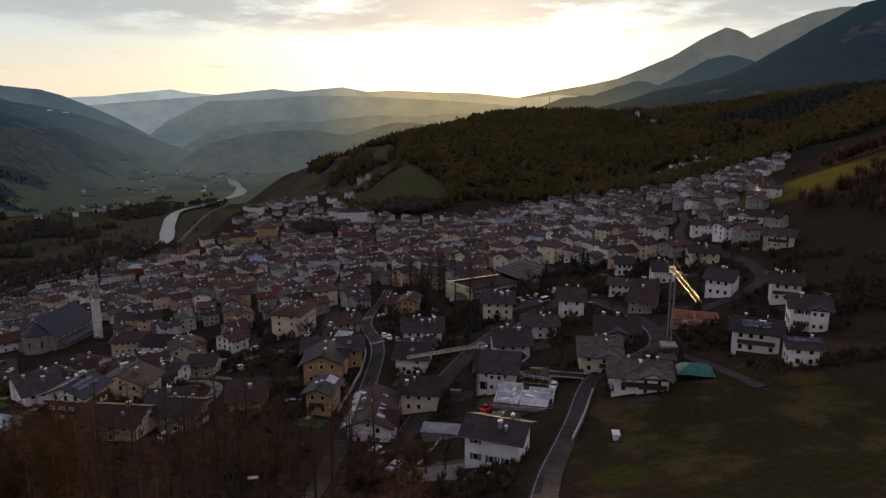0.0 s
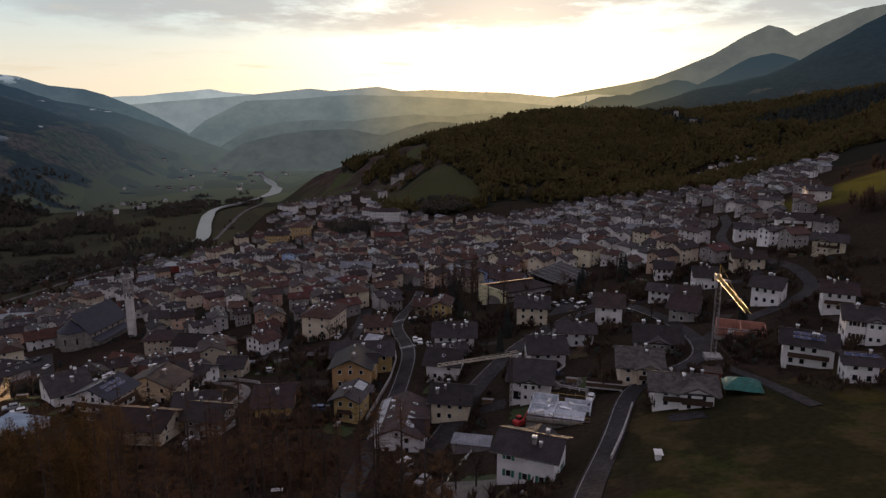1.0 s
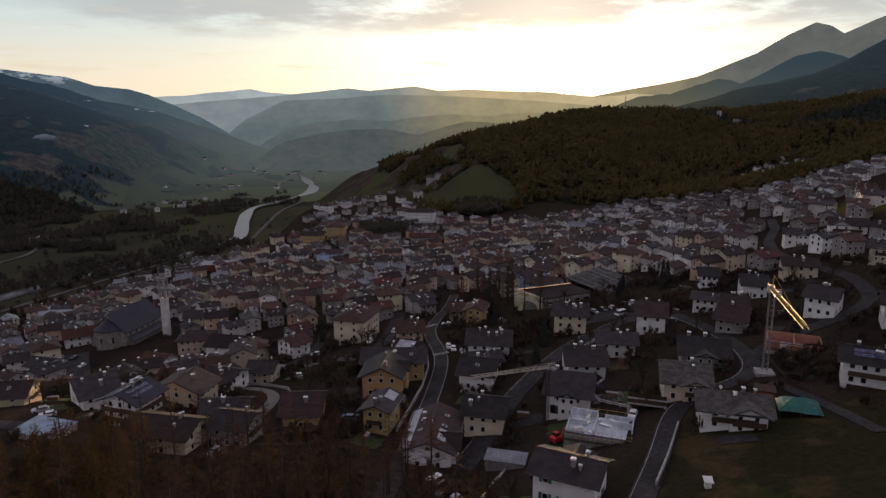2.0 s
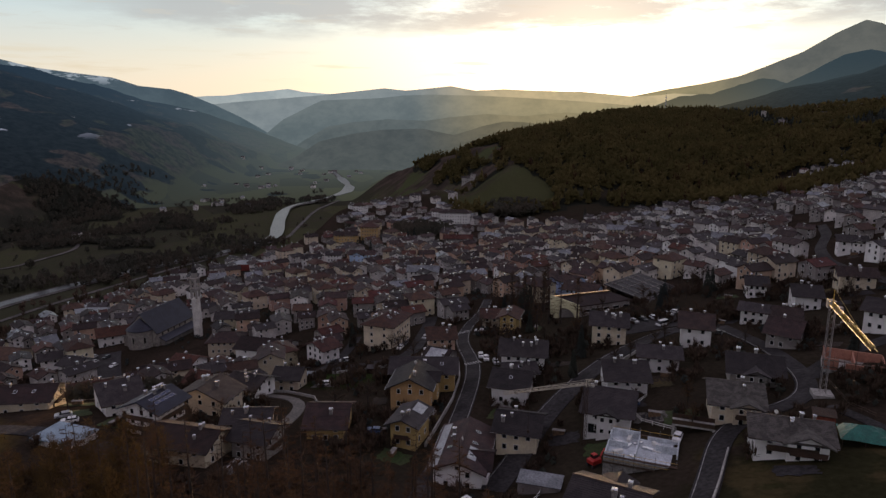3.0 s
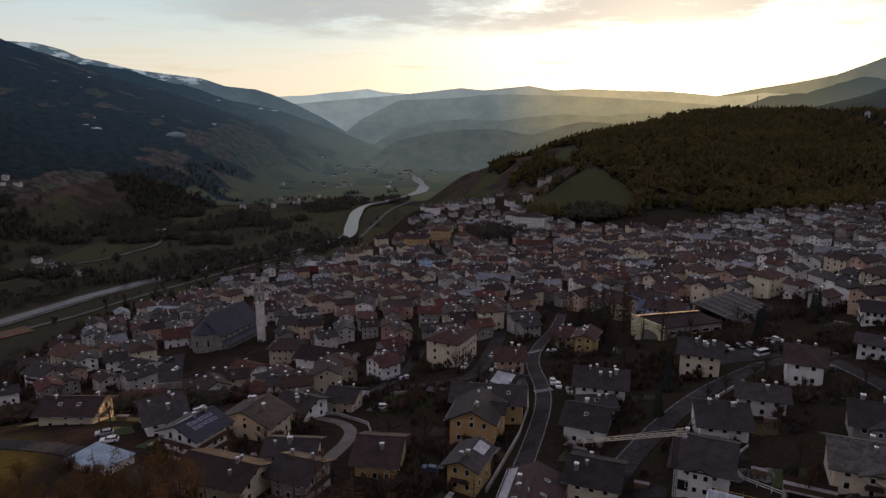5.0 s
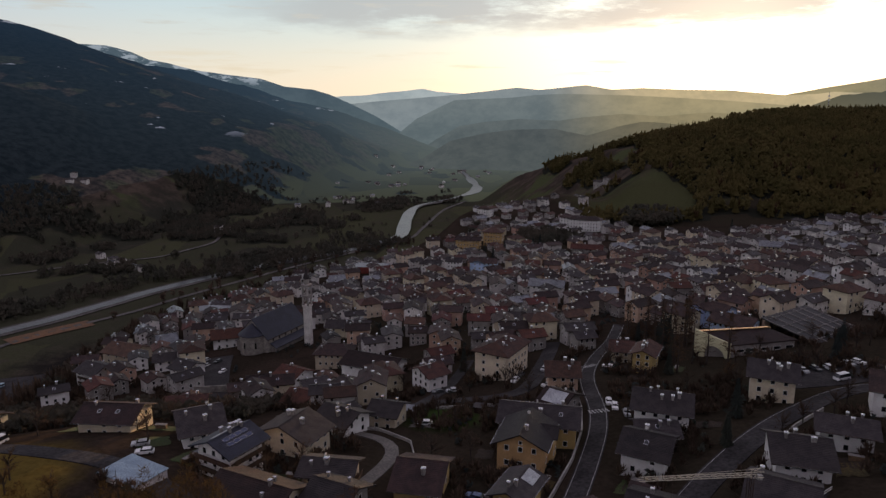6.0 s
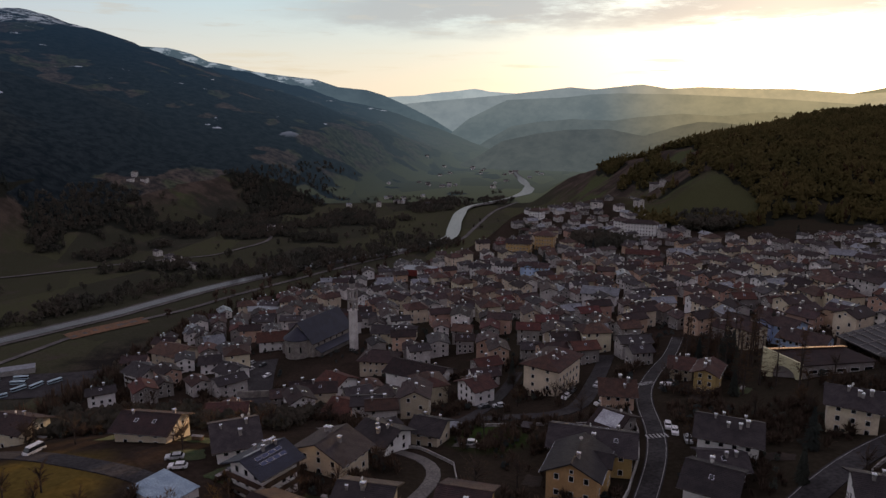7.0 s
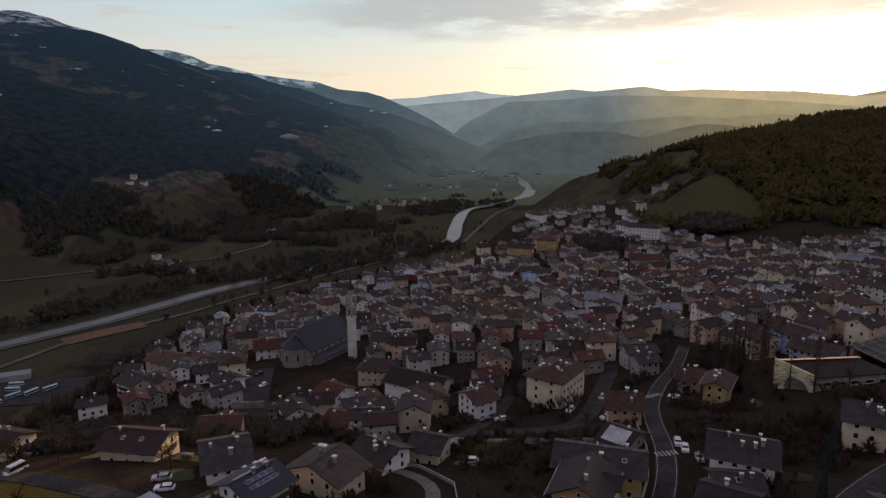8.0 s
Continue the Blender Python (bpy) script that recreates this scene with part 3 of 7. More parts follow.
def far_range(name, profile, dist, material, label, jag, base=-160.0, depth=260.0):
    """A distant range: profile holds (degrees right of +y, degrees above the level of the eye) along the crest."""
    az = np.linspace(profile[0][0], profile[-1][0], 260)
    el = np.interp(az, [p[0] for p in profile], [p[1] for p in profile])
    rng = np.random.default_rng(len(name))
    wob = sum(np.interp(az, np.linspace(az[0], az[-1], k), rng.normal(0, 1, k)) / k**0.8 for k in (14, 40, 110, 240))
    el = el + wob * jag
    sh, rows = Shape(), 14
    cut = np.stack([sum(np.interp(az, np.linspace(az[0], az[-1], k), rng.normal(0, 1, k)) / k**0.5 for k in (30, 70, 150)) for _ in range(rows)])
    for c, (a, e) in enumerate(zip(az, el)):
        top = 100 + dist * math.tan(radians(e))
        for r in range(rows):
            f = r / (rows - 1)
            dd = dist - depth * f + depth * 0.25 * cut[r, c] * (r > 0)
            sh.v.append((dd * math.sin(radians(a)), dd * math.cos(radians(a)), top + (base - top) * f**0.8))
    for i in range(len(az) - 1):
        for r in range(rows - 1):
            k = i * rows + r
            sh.f.append((k, k + 1, k + rows + 1, k + rows))
            sh.s.append(0)
    return tagged(new(name, sh.mesh(name, material, shade=True)), label, "mountains", kind="structure")


far_range("backdrop_alps", PROFILE_ALPS, 4880, painted_haze("haze_alps", (0.40, 0.45, 0.46), (0.75, 0.62, 0.38), 60, 190, (1.05, 1.02, 0.98)), "pale jagged alps on the horizon in evening haze", 0.10)
far_range("backdrop_peaks", PROFILE_PEAKS, 4820, painted_haze("haze_peaks", (0.13, 0.135, 0.125), (0.34, 0.29, 0.17), 60, 400, (1.15, 1.1, 1.0)), "hazy mountain peaks with traces of snow against the evening sky", 0.08)
far_range("backdrop_hills", PROFILE_HILLS, 4720, painted_haze("haze_hills", (0.24, 0.275, 0.285), (0.60, 0.47, 0.27), 0, 190, (0.92, 0.94, 0.96)), "long blue-grey wooded hills in evening haze", 0.05)
far_range("backdrop_snowy_ridge", PROFILE_SNOWY, 4390, painted_haze("haze_snowy_ridge", (0.075, 0.108, 0.135), (0.22, 0.23, 0.22), -60, 250, (1.15, 1.1, 1.0), 0.75), "blue mountain ridge with snowfields behind the valley side", 0.06)
far_range("backdrop_ridge", PROFILE_RIDGE, 4060, painted_haze("haze_ridge", (0.165, 0.195, 0.20), (0.40, 0.33, 0.19), -60, 130, (0.80, 0.84, 0.86)), "grey-blue wooded ridge across the valley in haze", 0.05)
far_range("backdrop_spurs", PROFILE_SPURS, 3300, painted_haze("haze_spurs", (0.122, 0.143, 0.146), (0.30, 0.25, 0.145), -118, 60, (0.84, 0.87, 0.88), grain=0.009), "dim wooded spurs running down into the valley haze", 0.10)
far_range("backdrop_foothills", PROFILE_FOOT, 2560, painted_haze("haze_foothills", (0.086, 0.099, 0.101), (0.175, 0.150, 0.095), -118, 20, (1.0, 1.0, 0.98), grain=0.016), "dark low wooded foothills in the valley haze", 0.2)


def hazy_slopes():
    """Far wooded slopes with evening haze painted on as glow: dark woods, brown clearings, old snow."""
    m = bpy.data.materials.new("hazy_far_slopes")
    m.use_nodes = True
    n = Nodes(m.node_tree)
    where = n.add("ShaderNodeNewGeometry").outputs["Position"]
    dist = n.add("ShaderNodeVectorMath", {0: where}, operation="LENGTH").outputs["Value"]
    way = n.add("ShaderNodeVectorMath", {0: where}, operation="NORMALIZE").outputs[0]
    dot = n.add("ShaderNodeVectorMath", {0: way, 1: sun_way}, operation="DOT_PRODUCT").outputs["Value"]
    z = n.add("ShaderNodeSeparateXYZ", {0: where}).outputs[2]
    wood = n.ramp(n.math("ADD", n.add("ShaderNodeAttribute", attribute_name="wood").outputs["Fac"], n.math("MULTIPLY_ADD", n.noise(where, 0.022, 6.0, 0.7), 1.4, -0.7)), 0.38, 0.62)
    land = n.mix(wood, n.mix(n.ramp(n.noise(where, 0.010, 5.0, 0.6), 0.45, 0.58), (0.062, 0.049, 0.041, 1), (0.048, 0.053, 0.031, 1)), (0.013, 0.017, 0.020, 1))
    land = n.mix(n.ramp(n.noise(where, 0.055, 5.0, 0.7), 0.35, 0.65), n.mix(1.0, land, (0.45, 0.45, 0.5, 1), "MULTIPLY"), n.mix(1.0, land, (1.7, 1.6, 1.5, 1), "MULTIPLY"))
    plots = n.add("ShaderNodeSeparateColor", {0: n.add("ShaderNodeTexVoronoi", {"Vector": n.add("ShaderNodeMapping", {"Vector": where, "Rotation": (0, 0, 0.5), "Scale": (1, 0.5, 0.01)}).outputs[0], "Scale": 0.010}, feature="F1").outputs["Color"]}).outputs[0]
    land = n.mix(n.math("MULTIPLY", n.ramp(z, -60.0, -90.0), n.math("SUBTRACT", 1.0, wood)), land, n.mix(plots, (0.050, 0.055, 0.036, 1), (0.100, 0.108, 0.050, 1)))
    snow = n.math("MULTIPLY", n.ramp(n.math("MULTIPLY_ADD", n.noise(where, 0.004, 6.0, 0.65), 260.0, z), 445.0, 510.0), n.ramp(n.noise(where, 0.017, 7.0, 0.78), 0.47, 0.58))
    snow = n.math("MAXIMUM", snow, n.math("MULTIPLY", n.ramp(n.noise(n.add("ShaderNodeMapping", {"Vector": where, "Scale": (0.7, 1.0, 5.0)}).outputs[0], 0.008, 5.0, 0.6), 0.655, 0.675), n.ramp(z, 10.0, 60.0)))
    snow = n.math("MULTIPLY", snow, n.ramp(n.add("ShaderNodeSeparateXYZ", {0: where}).outputs[0], 600.0, 100.0))
    land = n.mix(snow, land, (0.55, 0.60, 0.68, 1))
    # painted haze: bluish, golden towards the sun, dimmer high up
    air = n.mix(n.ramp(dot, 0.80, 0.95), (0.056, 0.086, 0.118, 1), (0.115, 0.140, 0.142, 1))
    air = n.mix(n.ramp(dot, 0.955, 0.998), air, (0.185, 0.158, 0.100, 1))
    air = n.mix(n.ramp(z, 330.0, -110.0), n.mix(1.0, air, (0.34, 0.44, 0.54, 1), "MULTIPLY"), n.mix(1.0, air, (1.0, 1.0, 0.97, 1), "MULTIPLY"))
    # the haze glow covers more of the land with distance
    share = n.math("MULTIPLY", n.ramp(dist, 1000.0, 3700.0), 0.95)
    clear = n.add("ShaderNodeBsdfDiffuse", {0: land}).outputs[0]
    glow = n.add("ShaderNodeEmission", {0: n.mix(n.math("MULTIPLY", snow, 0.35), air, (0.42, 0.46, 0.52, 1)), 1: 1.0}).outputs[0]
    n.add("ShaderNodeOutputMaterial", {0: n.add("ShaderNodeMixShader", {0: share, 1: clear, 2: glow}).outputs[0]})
    return m


def far_slopes():
    """The valley's sides and floor beyond a mile, a haze-painted backdrop over the ground."""
    xs, ys = np.concatenate([np.arange(-3900, -2000, 60.0), np.arange(-2000, 300, 28.0), np.arange(300, 3901, 60.0)]), np.concatenate([np.arange(300, 1000, 50.0), np.arange(1000, 4301, 30.0)])
    gx, gy = np.meshgrid(xs, ys)
    tall = 14 * smooth(-60, 20, height(gx, gy))
    gz = height(gx, gy) - 9.0 + 12 * smooth(0, 170, np.hypot(gx, gy) - 1130 - 370 * smooth(-680, -430, gx)) + tall * smooth(1750, 1950, np.hypot(gx, gy)) + (4 * rough(gx, gy, 47, 2) + 3 * rough(gx, gy, 19, 5)) * smooth(1750, 1950, np.hypot(gx, gy)) * smooth(-60, 20, height(gx, gy))
    k = np.arange(len(xs) * len(ys)).reshape(len(ys), len(xs))
    faces = np.stack([k[:-1, :-1], k[:-1, 1:], k[1:, 1:], k[1:, :-1]], -1).reshape(-1, 4)
    far = np.hypot(gx, gy).ravel()
    faces = faces[(far[faces] > 1120).all(1)]
    me = bpy.data.meshes.new("backdrop_valley_sides")
    me.from_pydata(np.stack([gx, gy, gz], -1).reshape(-1, 3).tolist(), [], faces.tolist())
    me.attributes.new("wood", "FLOAT", "POINT").data.foreach_set("value", wooded(gx, gy).ravel())
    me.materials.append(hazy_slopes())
    me.polygons.foreach_set("use_smooth", [True] * len(faces))
    return tagged(new("backdrop_valley_sides", me), "far wooded valley sides with snow patches in evening haze", "mountains", kind="structure")


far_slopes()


# ---------------------------------------------------------------- river and valley roads
def water_material():
    m = bpy.data.materials.new("river_water")
    m.use_nodes = True
    n = Nodes(m.node_tree)
    where = n.add("ShaderNodeNewGeometry").outputs["Position"]
    b = n.add("ShaderNodeBsdfPrincipled", {"Base Color": (0.08, 0.09, 0.09, 1), "Roughness": 0.3, "Specular IOR Level": 0.6})
    n.tree.links.new(n.add("ShaderNodeBump", {"Height": n.noise(where, 0.25, 5.0), "Strength": 0.8, "Distance": 0.8}).outputs[0], b.inputs["Normal"])
    n.add("ShaderNodeOutputMaterial", {0: b.outputs[0]})
    return m


ribbon("river_bank", [(float(river_x(y)), y) for y in range(420, 1120, 40)], 27, 1.0, GRAVEL, "pale gravel banks along the river", "gravel bank", step=12)
ribbon("river", [(float(river_x(y)), y, 15) for y in range(420, 1120, 40)], 15, 1.5, water_material(), "silvery shallow river between gravel banks", "river", step=12)
ribbon("river_bank", [(float(river_x(y)), y) for y in range(1100, 2400, 40)], 19, 3.4, GRAVEL, "pale gravel banks along the far river", "gravel bank", step=12)
ribbon("river", [(float(river_x(y)), y, w) for y, w in ((1100, 12), (1160, 19), (1240, 25), (1330, 22), (1430, 24), (1490, 15), (1540, 7), (1680, 6), (1700, 18), (1760, 30), (1850, 30), (1920, 14), (1990, 26), (2070, 26), (2130, 12), (2310, 10))], 30, 4.2, bpy.data.materials["river_water"], "silvery shallow river winding through the valley", "river", step=12)

MAIN_ROAD = [(8, 92), (20, 118), (26, 136), (33, 156), (43, 176), (54, 200), (61, 218), (65, 236), (67, 256), (71, 275), (81, 299), (92, 319), (104, 350)]
BEND_ROAD = [(47, 152), (56, 163), (68, 178), (77, 186), (90, 198), (104, 210), (117, 219), (132, 228), (143, 230), (150, 222)]
UPPER_ROAD = [(45, 78), (59, 99), (70, 112), (80, 123), (90, 135), (96, 143), (108, 148), (121, 147), (133, 160), (140, 176), (146, 196), (150, 222)]
EAST_ROAD = [(134, 162), (150, 172), (164, 176), (177, 178), (203, 187), (222, 215), (228, 245), (240, 276), (260, 304), (289, 332), (320, 372)]
FIELD_LANE = [(124, 143), (124, 132), (121, 118), (119, 108)]
WEST_LANE = [(-118, 222), (-103, 214), (-73, 201), (-58, 197), (-44, 188), (-34, 178)]
GARDEN_LANE = [(0, 186), (4, 195), (8, 204), (8, 212), (3, 220), (-6, 223), (-16, 229), (-30, 250)]
CHURCH_STREET = [(-50, 262), (-62, 282), (-70, 305), (-77, 330), (-84, 358), (-88, 378)]
RING_STREET = [(0, 252), (13, 256), (23, 258), (34, 254), (46, 256), (52, 271), (58, 291), (63, 306), (70, 330)]
RING_BACK = [(13, 256), (21, 274), (27, 298), (33, 323)]
ROAD_LINES = [MAIN_ROAD, BEND_ROAD, UPPER_ROAD, EAST_ROAD, WEST_LANE, GARDEN_LANE, CHURCH_STREET, RING_STREET, RING_BACK]
for line, width, label in ((MAIN_ROAD, 5.2, "grey asphalt main road with pale edge lines"), (BEND_ROAD, 6.5, "curving grey asphalt road between gardens"), (UPPER_ROAD, 5.0, "narrow asphalt lane climbing past a meadow"), (EAST_ROAD, 5.0, "narrow asphalt road between hillside houses"),
                           (FIELD_LANE, 3.0, "narrow gravel track beside a meadow"), (WEST_LANE, 5.5, "asphalt lane along a dry meadow"), (GARDEN_LANE, 3.4, "pale lane between gardens"), (CHURCH_STREET, 13.0, "wide asphalt street below the church"), (RING_STREET, 6.0, "paved street round an apartment house"), (RING_BACK, 5.0, "paved street between tall houses")):
    ribbon("road", [(x, y, min(width, 3.2 + 0.028 * max(0, y - 100))) for x, y in line] if line is MAIN_ROAD else line, width, 0.22, ASPHALT if width != 3.4 else PAVING, label, "road", kerb=0.6)
for line, off in ((MAIN_ROAD[4:], 2.2), (MAIN_ROAD[4:], -2.2), (BEND_ROAD, 2.7), (UPPER_ROAD, 2.0)):
    p = np.array(line, float)
    d = np.gradient(p, axis=0)
    d /= np.hypot(d[:, 0], d[:, 1])[:, None]
    ribbon("road_line", (p + np.stack([-d[:, 1], d[:, 0]], -1) * off).tolist(), 0.13, 0.26, WHITE_LINE, "thin white edge line painted on the road", "road marking")
for x, y, turn in ((64, 231, 6), (74, 283, 25)):
    for i in range(6):
        s = Shape()
        c, w = math.cos(radians(turn)), math.sin(radians(turn))
        o = (i - 2.5) * 1.0
        q = [(-0.25, -1.5), (0.25, -1.5), (0.25, 1.5), (-0.25, 1.5)]
        s.face([(x + (o + a) * c - b * w, y + (o + a) * w + b * c, z_at(x + (o + a) * c - b * w, y + (o + a) * w + b * c) + 0.27) for a, b in q])
        tagged(new("crossing_stripe", s.mesh("crossing_stripe", WHITE_LINE)), "white stripe of a zebra crossing on the road", "road marking", "stripes of the crossing", "structure")
ribbon("valley_road", [(-640, 850), (-595, 890), (-514, 943), (-437, 996), (-368, 1031), (-350, 1074), (-323, 1128), (-326, 1176), (-356, 1256), (-395, 1340), (-420, 1409)], 6, 1.2, GRAVEL, "pale road crossing the valley fields", "road", step=10)
ribbon("river_road", [(-420, 540), (-392, 603), (-370, 675), (-340, 712), (-295, 760), (-262, 822), (-225, 880), (-150, 990), (-5, 1170), (35, 1400), (60, 1500), (110, 1620)], 6.5, 0.9, GRAVEL, "pale gravel road along the river", "road", step=10)
ribbon("gravel_yard", [(-375, 668), (-350, 700), (-325, 725)], 22, 0.9, SOIL, "bare reddish soil heaps beside the river", "yard", step=8)
ribbon("truck_yard", [(-390, 545), (-300, 560), (-250, 590)], 50, 0.5, ASPHALT, "asphalt yard with parked buses and trucks", "yard", step=8)
ribbon("car_park", [(120, 243), (140, 240), (156, 246)], 18, 0.22, ASPHALT, "asphalt car park beside the sports hall", "car park", kerb=0.5)
ribbon("parking_court", [(40, 124), (50, 117)], 13, 0.25, PAVING, "paved parking court with white bay lines", "car park", kerb=0.8, step=2)
CLEAR = [(-14, 317, 14), (3, 317, 12), (-49, 362, 15), (-52, 346, 12), (-100, 300, 22), (-64, 400, 24), (-45, 387, 13), (-63, 380, 16), (125, 281, 20), (150, 290, 16), (168, 300, 24), (76, 152, 14), (-62, 345, 14), (132, 243, 14), (150, 243, 14), (-99, 214, 16), (20, 240, 14), (5, 243, 12)]


def road_near(x, y, line):
    best = 1e9
    for (x0, y0), (x1, y1) in zip(line, line[1:]):
        dx, dy = x1 - x0, y1 - y0
        u = min(1, max(0, ((x - x0) * dx + (y - y0) * dy) / (dx * dx + dy * dy)))
        best = min(best, math.hypot(x - x0 - u * dx, y - y0 - u * dy))
    return best


# ---------------------------------------------------------------- houses
CACHE = {}
PLACED = []


def opening_mesh(name, w, h, frame, pane, t=0.10, proud=0.05):
    """A frame round a set-back pane, facing -y, in one connected piece."""
    key = (name, w, h)
    if key not in CACHE:
        s = Shape()
        rings = []
        for inset, y in ((-0.02, 0.02), (0, -proud), (t, -proud), (t, -0.012)):
            rings.append([(-w / 2 + inset, y, inset), (w / 2 - inset, y, inset), (w / 2 - inset, y, h - inset), (-w / 2 + inset, y, h - inset)])
        s.loft(rings, caps=(False, True))
        s.s[-1] = 1
        CACHE[key] = s.mesh(name, frame, pane)
    return CACHE[key]


def window_mesh(w, h):
    return opening_mesh("window", w, h, TRIM, GLASS)


def shutter_mesh(w, h, tone):
    key = ("shutter", w, h, tone)
    if key not in CACHE:
        s = Shape()
        s.box(-w / 4, -0.07, 0, w / 4, -0.012, h)
        CACHE[key] = s.mesh("shutter", SHUTTER[tone])
    return CACHE[key]


def square_loft(sizes, name, slots, *materials):
    """Square rings (half width x, half width y, z) joined from the bottom up."""
    s = Shape()
    s.loft([[(-a, -b, z), (a, -b, z), (a, b, z), (-a, b, z)] for a, b, z in sizes], caps=(True, True), slots=slots)
    return s.mesh(name, *materials)


STACKS = ((0.30, 0.9), (0.22, 0.7), (0.40, 1.1))


def cap_mesh(kind):
    key = ("cap", kind)
    if key not in CACHE:
        a, h = STACKS[kind]
        CACHE[key] = square_loft([(a * 0.7, a * 0.7, h + 0.10), (a * 0.7, a * 0.7, h + 0.36), (a + 0.16, a + 0.16, h + 0.36), (a + 0.12, a + 0.12, h + 0.5), (0.05, 0.05, h + 0.62)], "cap", (0, 0, 0, 0, 0), TIN)
    return CACHE[key]


def chimney_mesh(kind=0, capped=True):
    key = ("chimney", kind, capped)
    if key not in CACHE and not capped:
        a, h = STACKS[kind]
        CACHE[key] = square_loft([(a, a, -1.2), (a, a, h), (a + 0.1, a + 0.1, h), (a + 0.1, a + 0.1, h + 0.12)], "chimney", (0, 0, 0, 0), CHIMNEY)
    if key not in CACHE:
        a, h = STACKS[kind]
        CACHE[key] = square_loft([(a, a, -1.2), (a, a, h), (a + 0.1, a + 0.1, h), (a + 0.1, a + 0.1, h + 0.12), (a * 0.7, a * 0.7, h + 0.12), (a * 0.7, a * 0.7, h + 0.38), (a + 0.16, a + 0.16, h + 0.38), (a + 0.16, a + 0.16, h + 0.48)], "chimney", (0, 0, 0, 0, 0, 1, 1, 1), CHIMNEY, TIN)
    return CACHE[key]


def skylight_mesh():
    if "skylight" not in CACHE:
        CACHE["skylight"] = square_loft([(0.5, 0.65, -0.05), (0.5, 0.65, 0.16), (0.42, 0.57, 0.16), (0.42, 0.57, 0.12)], "skylight", (0, 0, 0, 1), TIN, GLASS)
    return CACHE["skylight"]


def door_mesh():
    return opening_mesh("door", 1.1, 2.15, TRIM, WOOD)


def garage_mesh(w):
    return opening_mesh("garage_door", w, 2.4, CONCRETE, GLASS, 0.12)


def solar_mesh():
    if "solar" not in CACHE:
        CACHE["solar"] = square_loft([(0.8, 0.5, 0.0), (0.8, 0.5, 0.06), (0.76, 0.46, 0.06), (0.76, 0.46, 0.055)], "solar_panel", (0, 0, 0, 1), TIN, surface("solar_cells", (0.02, 0.03, 0.09), (0.015, 0.025, 0.07), 1.0, 0.15, spec=0.6))
    return CACHE["solar"]


def gutter_mesh(length):
    key = ("gutter", round(length, 1))
    if key not in CACHE:
        s = Shape()
        s.prism([(-0.09, 0.06), (-0.07, -0.05), (0.07, -0.05), (0.09, 0.06), (0.06, 0.05), (0.05, -0.02), (-0.05, -0.02), (-0.06, 0.05)], -length / 2, length / 2)
        CACHE[key] = s.mesh("gutter", TIN)
    return CACHE[key]


def dish_mesh():
    if "dish" not in CACHE:
        s = Shape()
        s.loft([[(r * math.cos(t), y, 0.9 + r * math.sin(t)) for t in np.linspace(0, 2 * math.pi, 10, endpoint=False)] for r, y in ((0.42, 0.0), (0.28, 0.07), (0.05, 0.10), (0.28, 0.09), (0.43, 0.02))])
        s.tube([(0, 0.1, -0.5), (0, 0.1, 0.9)], [0.03, 0.03], 5)
        CACHE["dish"] = s.mesh("dish", TRIM)
    return CACHE["dish"]


def balcony_mesh(w, out=1.3):
    key = ("balcony", round(w, 1), out)
    if key not in CACHE:
        s = Shape()
        s.prism([(0.0, -0.18), (0.0, 0.0), (-out + 0.1, 0.0), (-out + 0.1, 1.0), (-out - 0.06, 1.0), (-out - 0.06, 0.9), (-out, 0.9), (-out, -0.18)], -w / 2, w / 2)
        CACHE[key] = s.mesh("balcony", WOOD)
    return CACHE[key]


def wall_mesh(L, W, eave, rise, deep, material, hip=False, plinth=None):
    s = Shape()
    if hip:
        s.box(-L / 2, -W / 2, -deep, L / 2, W / 2, eave)
    else:
        s.prism([(-W / 2, -deep), (W / 2, -deep), (W / 2, eave), (0, eave + rise), (-W / 2, eave)], -L / 2, L / 2)
    return s.mesh("wall", material)


def roof_mesh(L, W, eave, rise, over, material, hip=0.0, thick=0.28, courses=0):
    """A pitched roof with overhanging eaves, boarded below, and ridge and verge caps; hip: how far the ends slope back."""
    s = Shape()
    p = rise / (W / 2)
    w, l = W / 2 + over, L / 2 + over
    low, top = eave - over * p, eave + rise
    if hip:
        r = l - min(hip + over, l * 0.95)
        for dz, slot in ((thick, 0), (0.0, 1)):
            a, b, c, d = (-l, -w, low + dz), (l, -w, low + dz), (l, w, low + dz), (-l, w, low + dz)
            e, f = (-r, 0, top + dz), (r, 0, top + dz)
            for q in ((a, b, f, e), (b, c, f), (c, d, e, f), (d, a, e)):
                s.face(q if slot == 0 else q[::-1], slot)
        ring = [(-l, -w), (l, -w), (l, w), (-l, w)]
        for (x0, y0), (x1, y1) in zip(ring, ring[1:] + ring[:1]):
            s.face([(x0, y0, low), (x1, y1, low), (x1, y1, low + thick), (x0, y0, low + thick)], 1)
        s.box(-r, -0.18, top + thick - 0.06, r, 0.18, top + thick + 0.07)
    else:
        n = max(1, int(math.hypot(w, top - low) / courses)) if courses else 1
        up = []
        for i in range(n):
            f0, f1 = i / n, (i + 1) / n
            up += [(-w * (1 - f0), low + (top - low) * f0 + thick + (0.05 if courses else 0)), (-w * (1 - f1), low + (top - low) * f1 + thick)]
        up = up + [(-0.2, top + thick + 0.02), (-0.16, top + thick + 0.1)]
        outline = [(-w, low)] + up + [(-y, z) for y, z in up[::-1]] + [(w, low), (0, top)]
        s.prism(outline[::-1], -l, l)
        s.s[-1], s.s[-2] = 1, 1
        for q in range(len(outline)):
            if q < 2:
                s.s[2 + q] = 1
    return s.mesh("roof", material, WOOD)


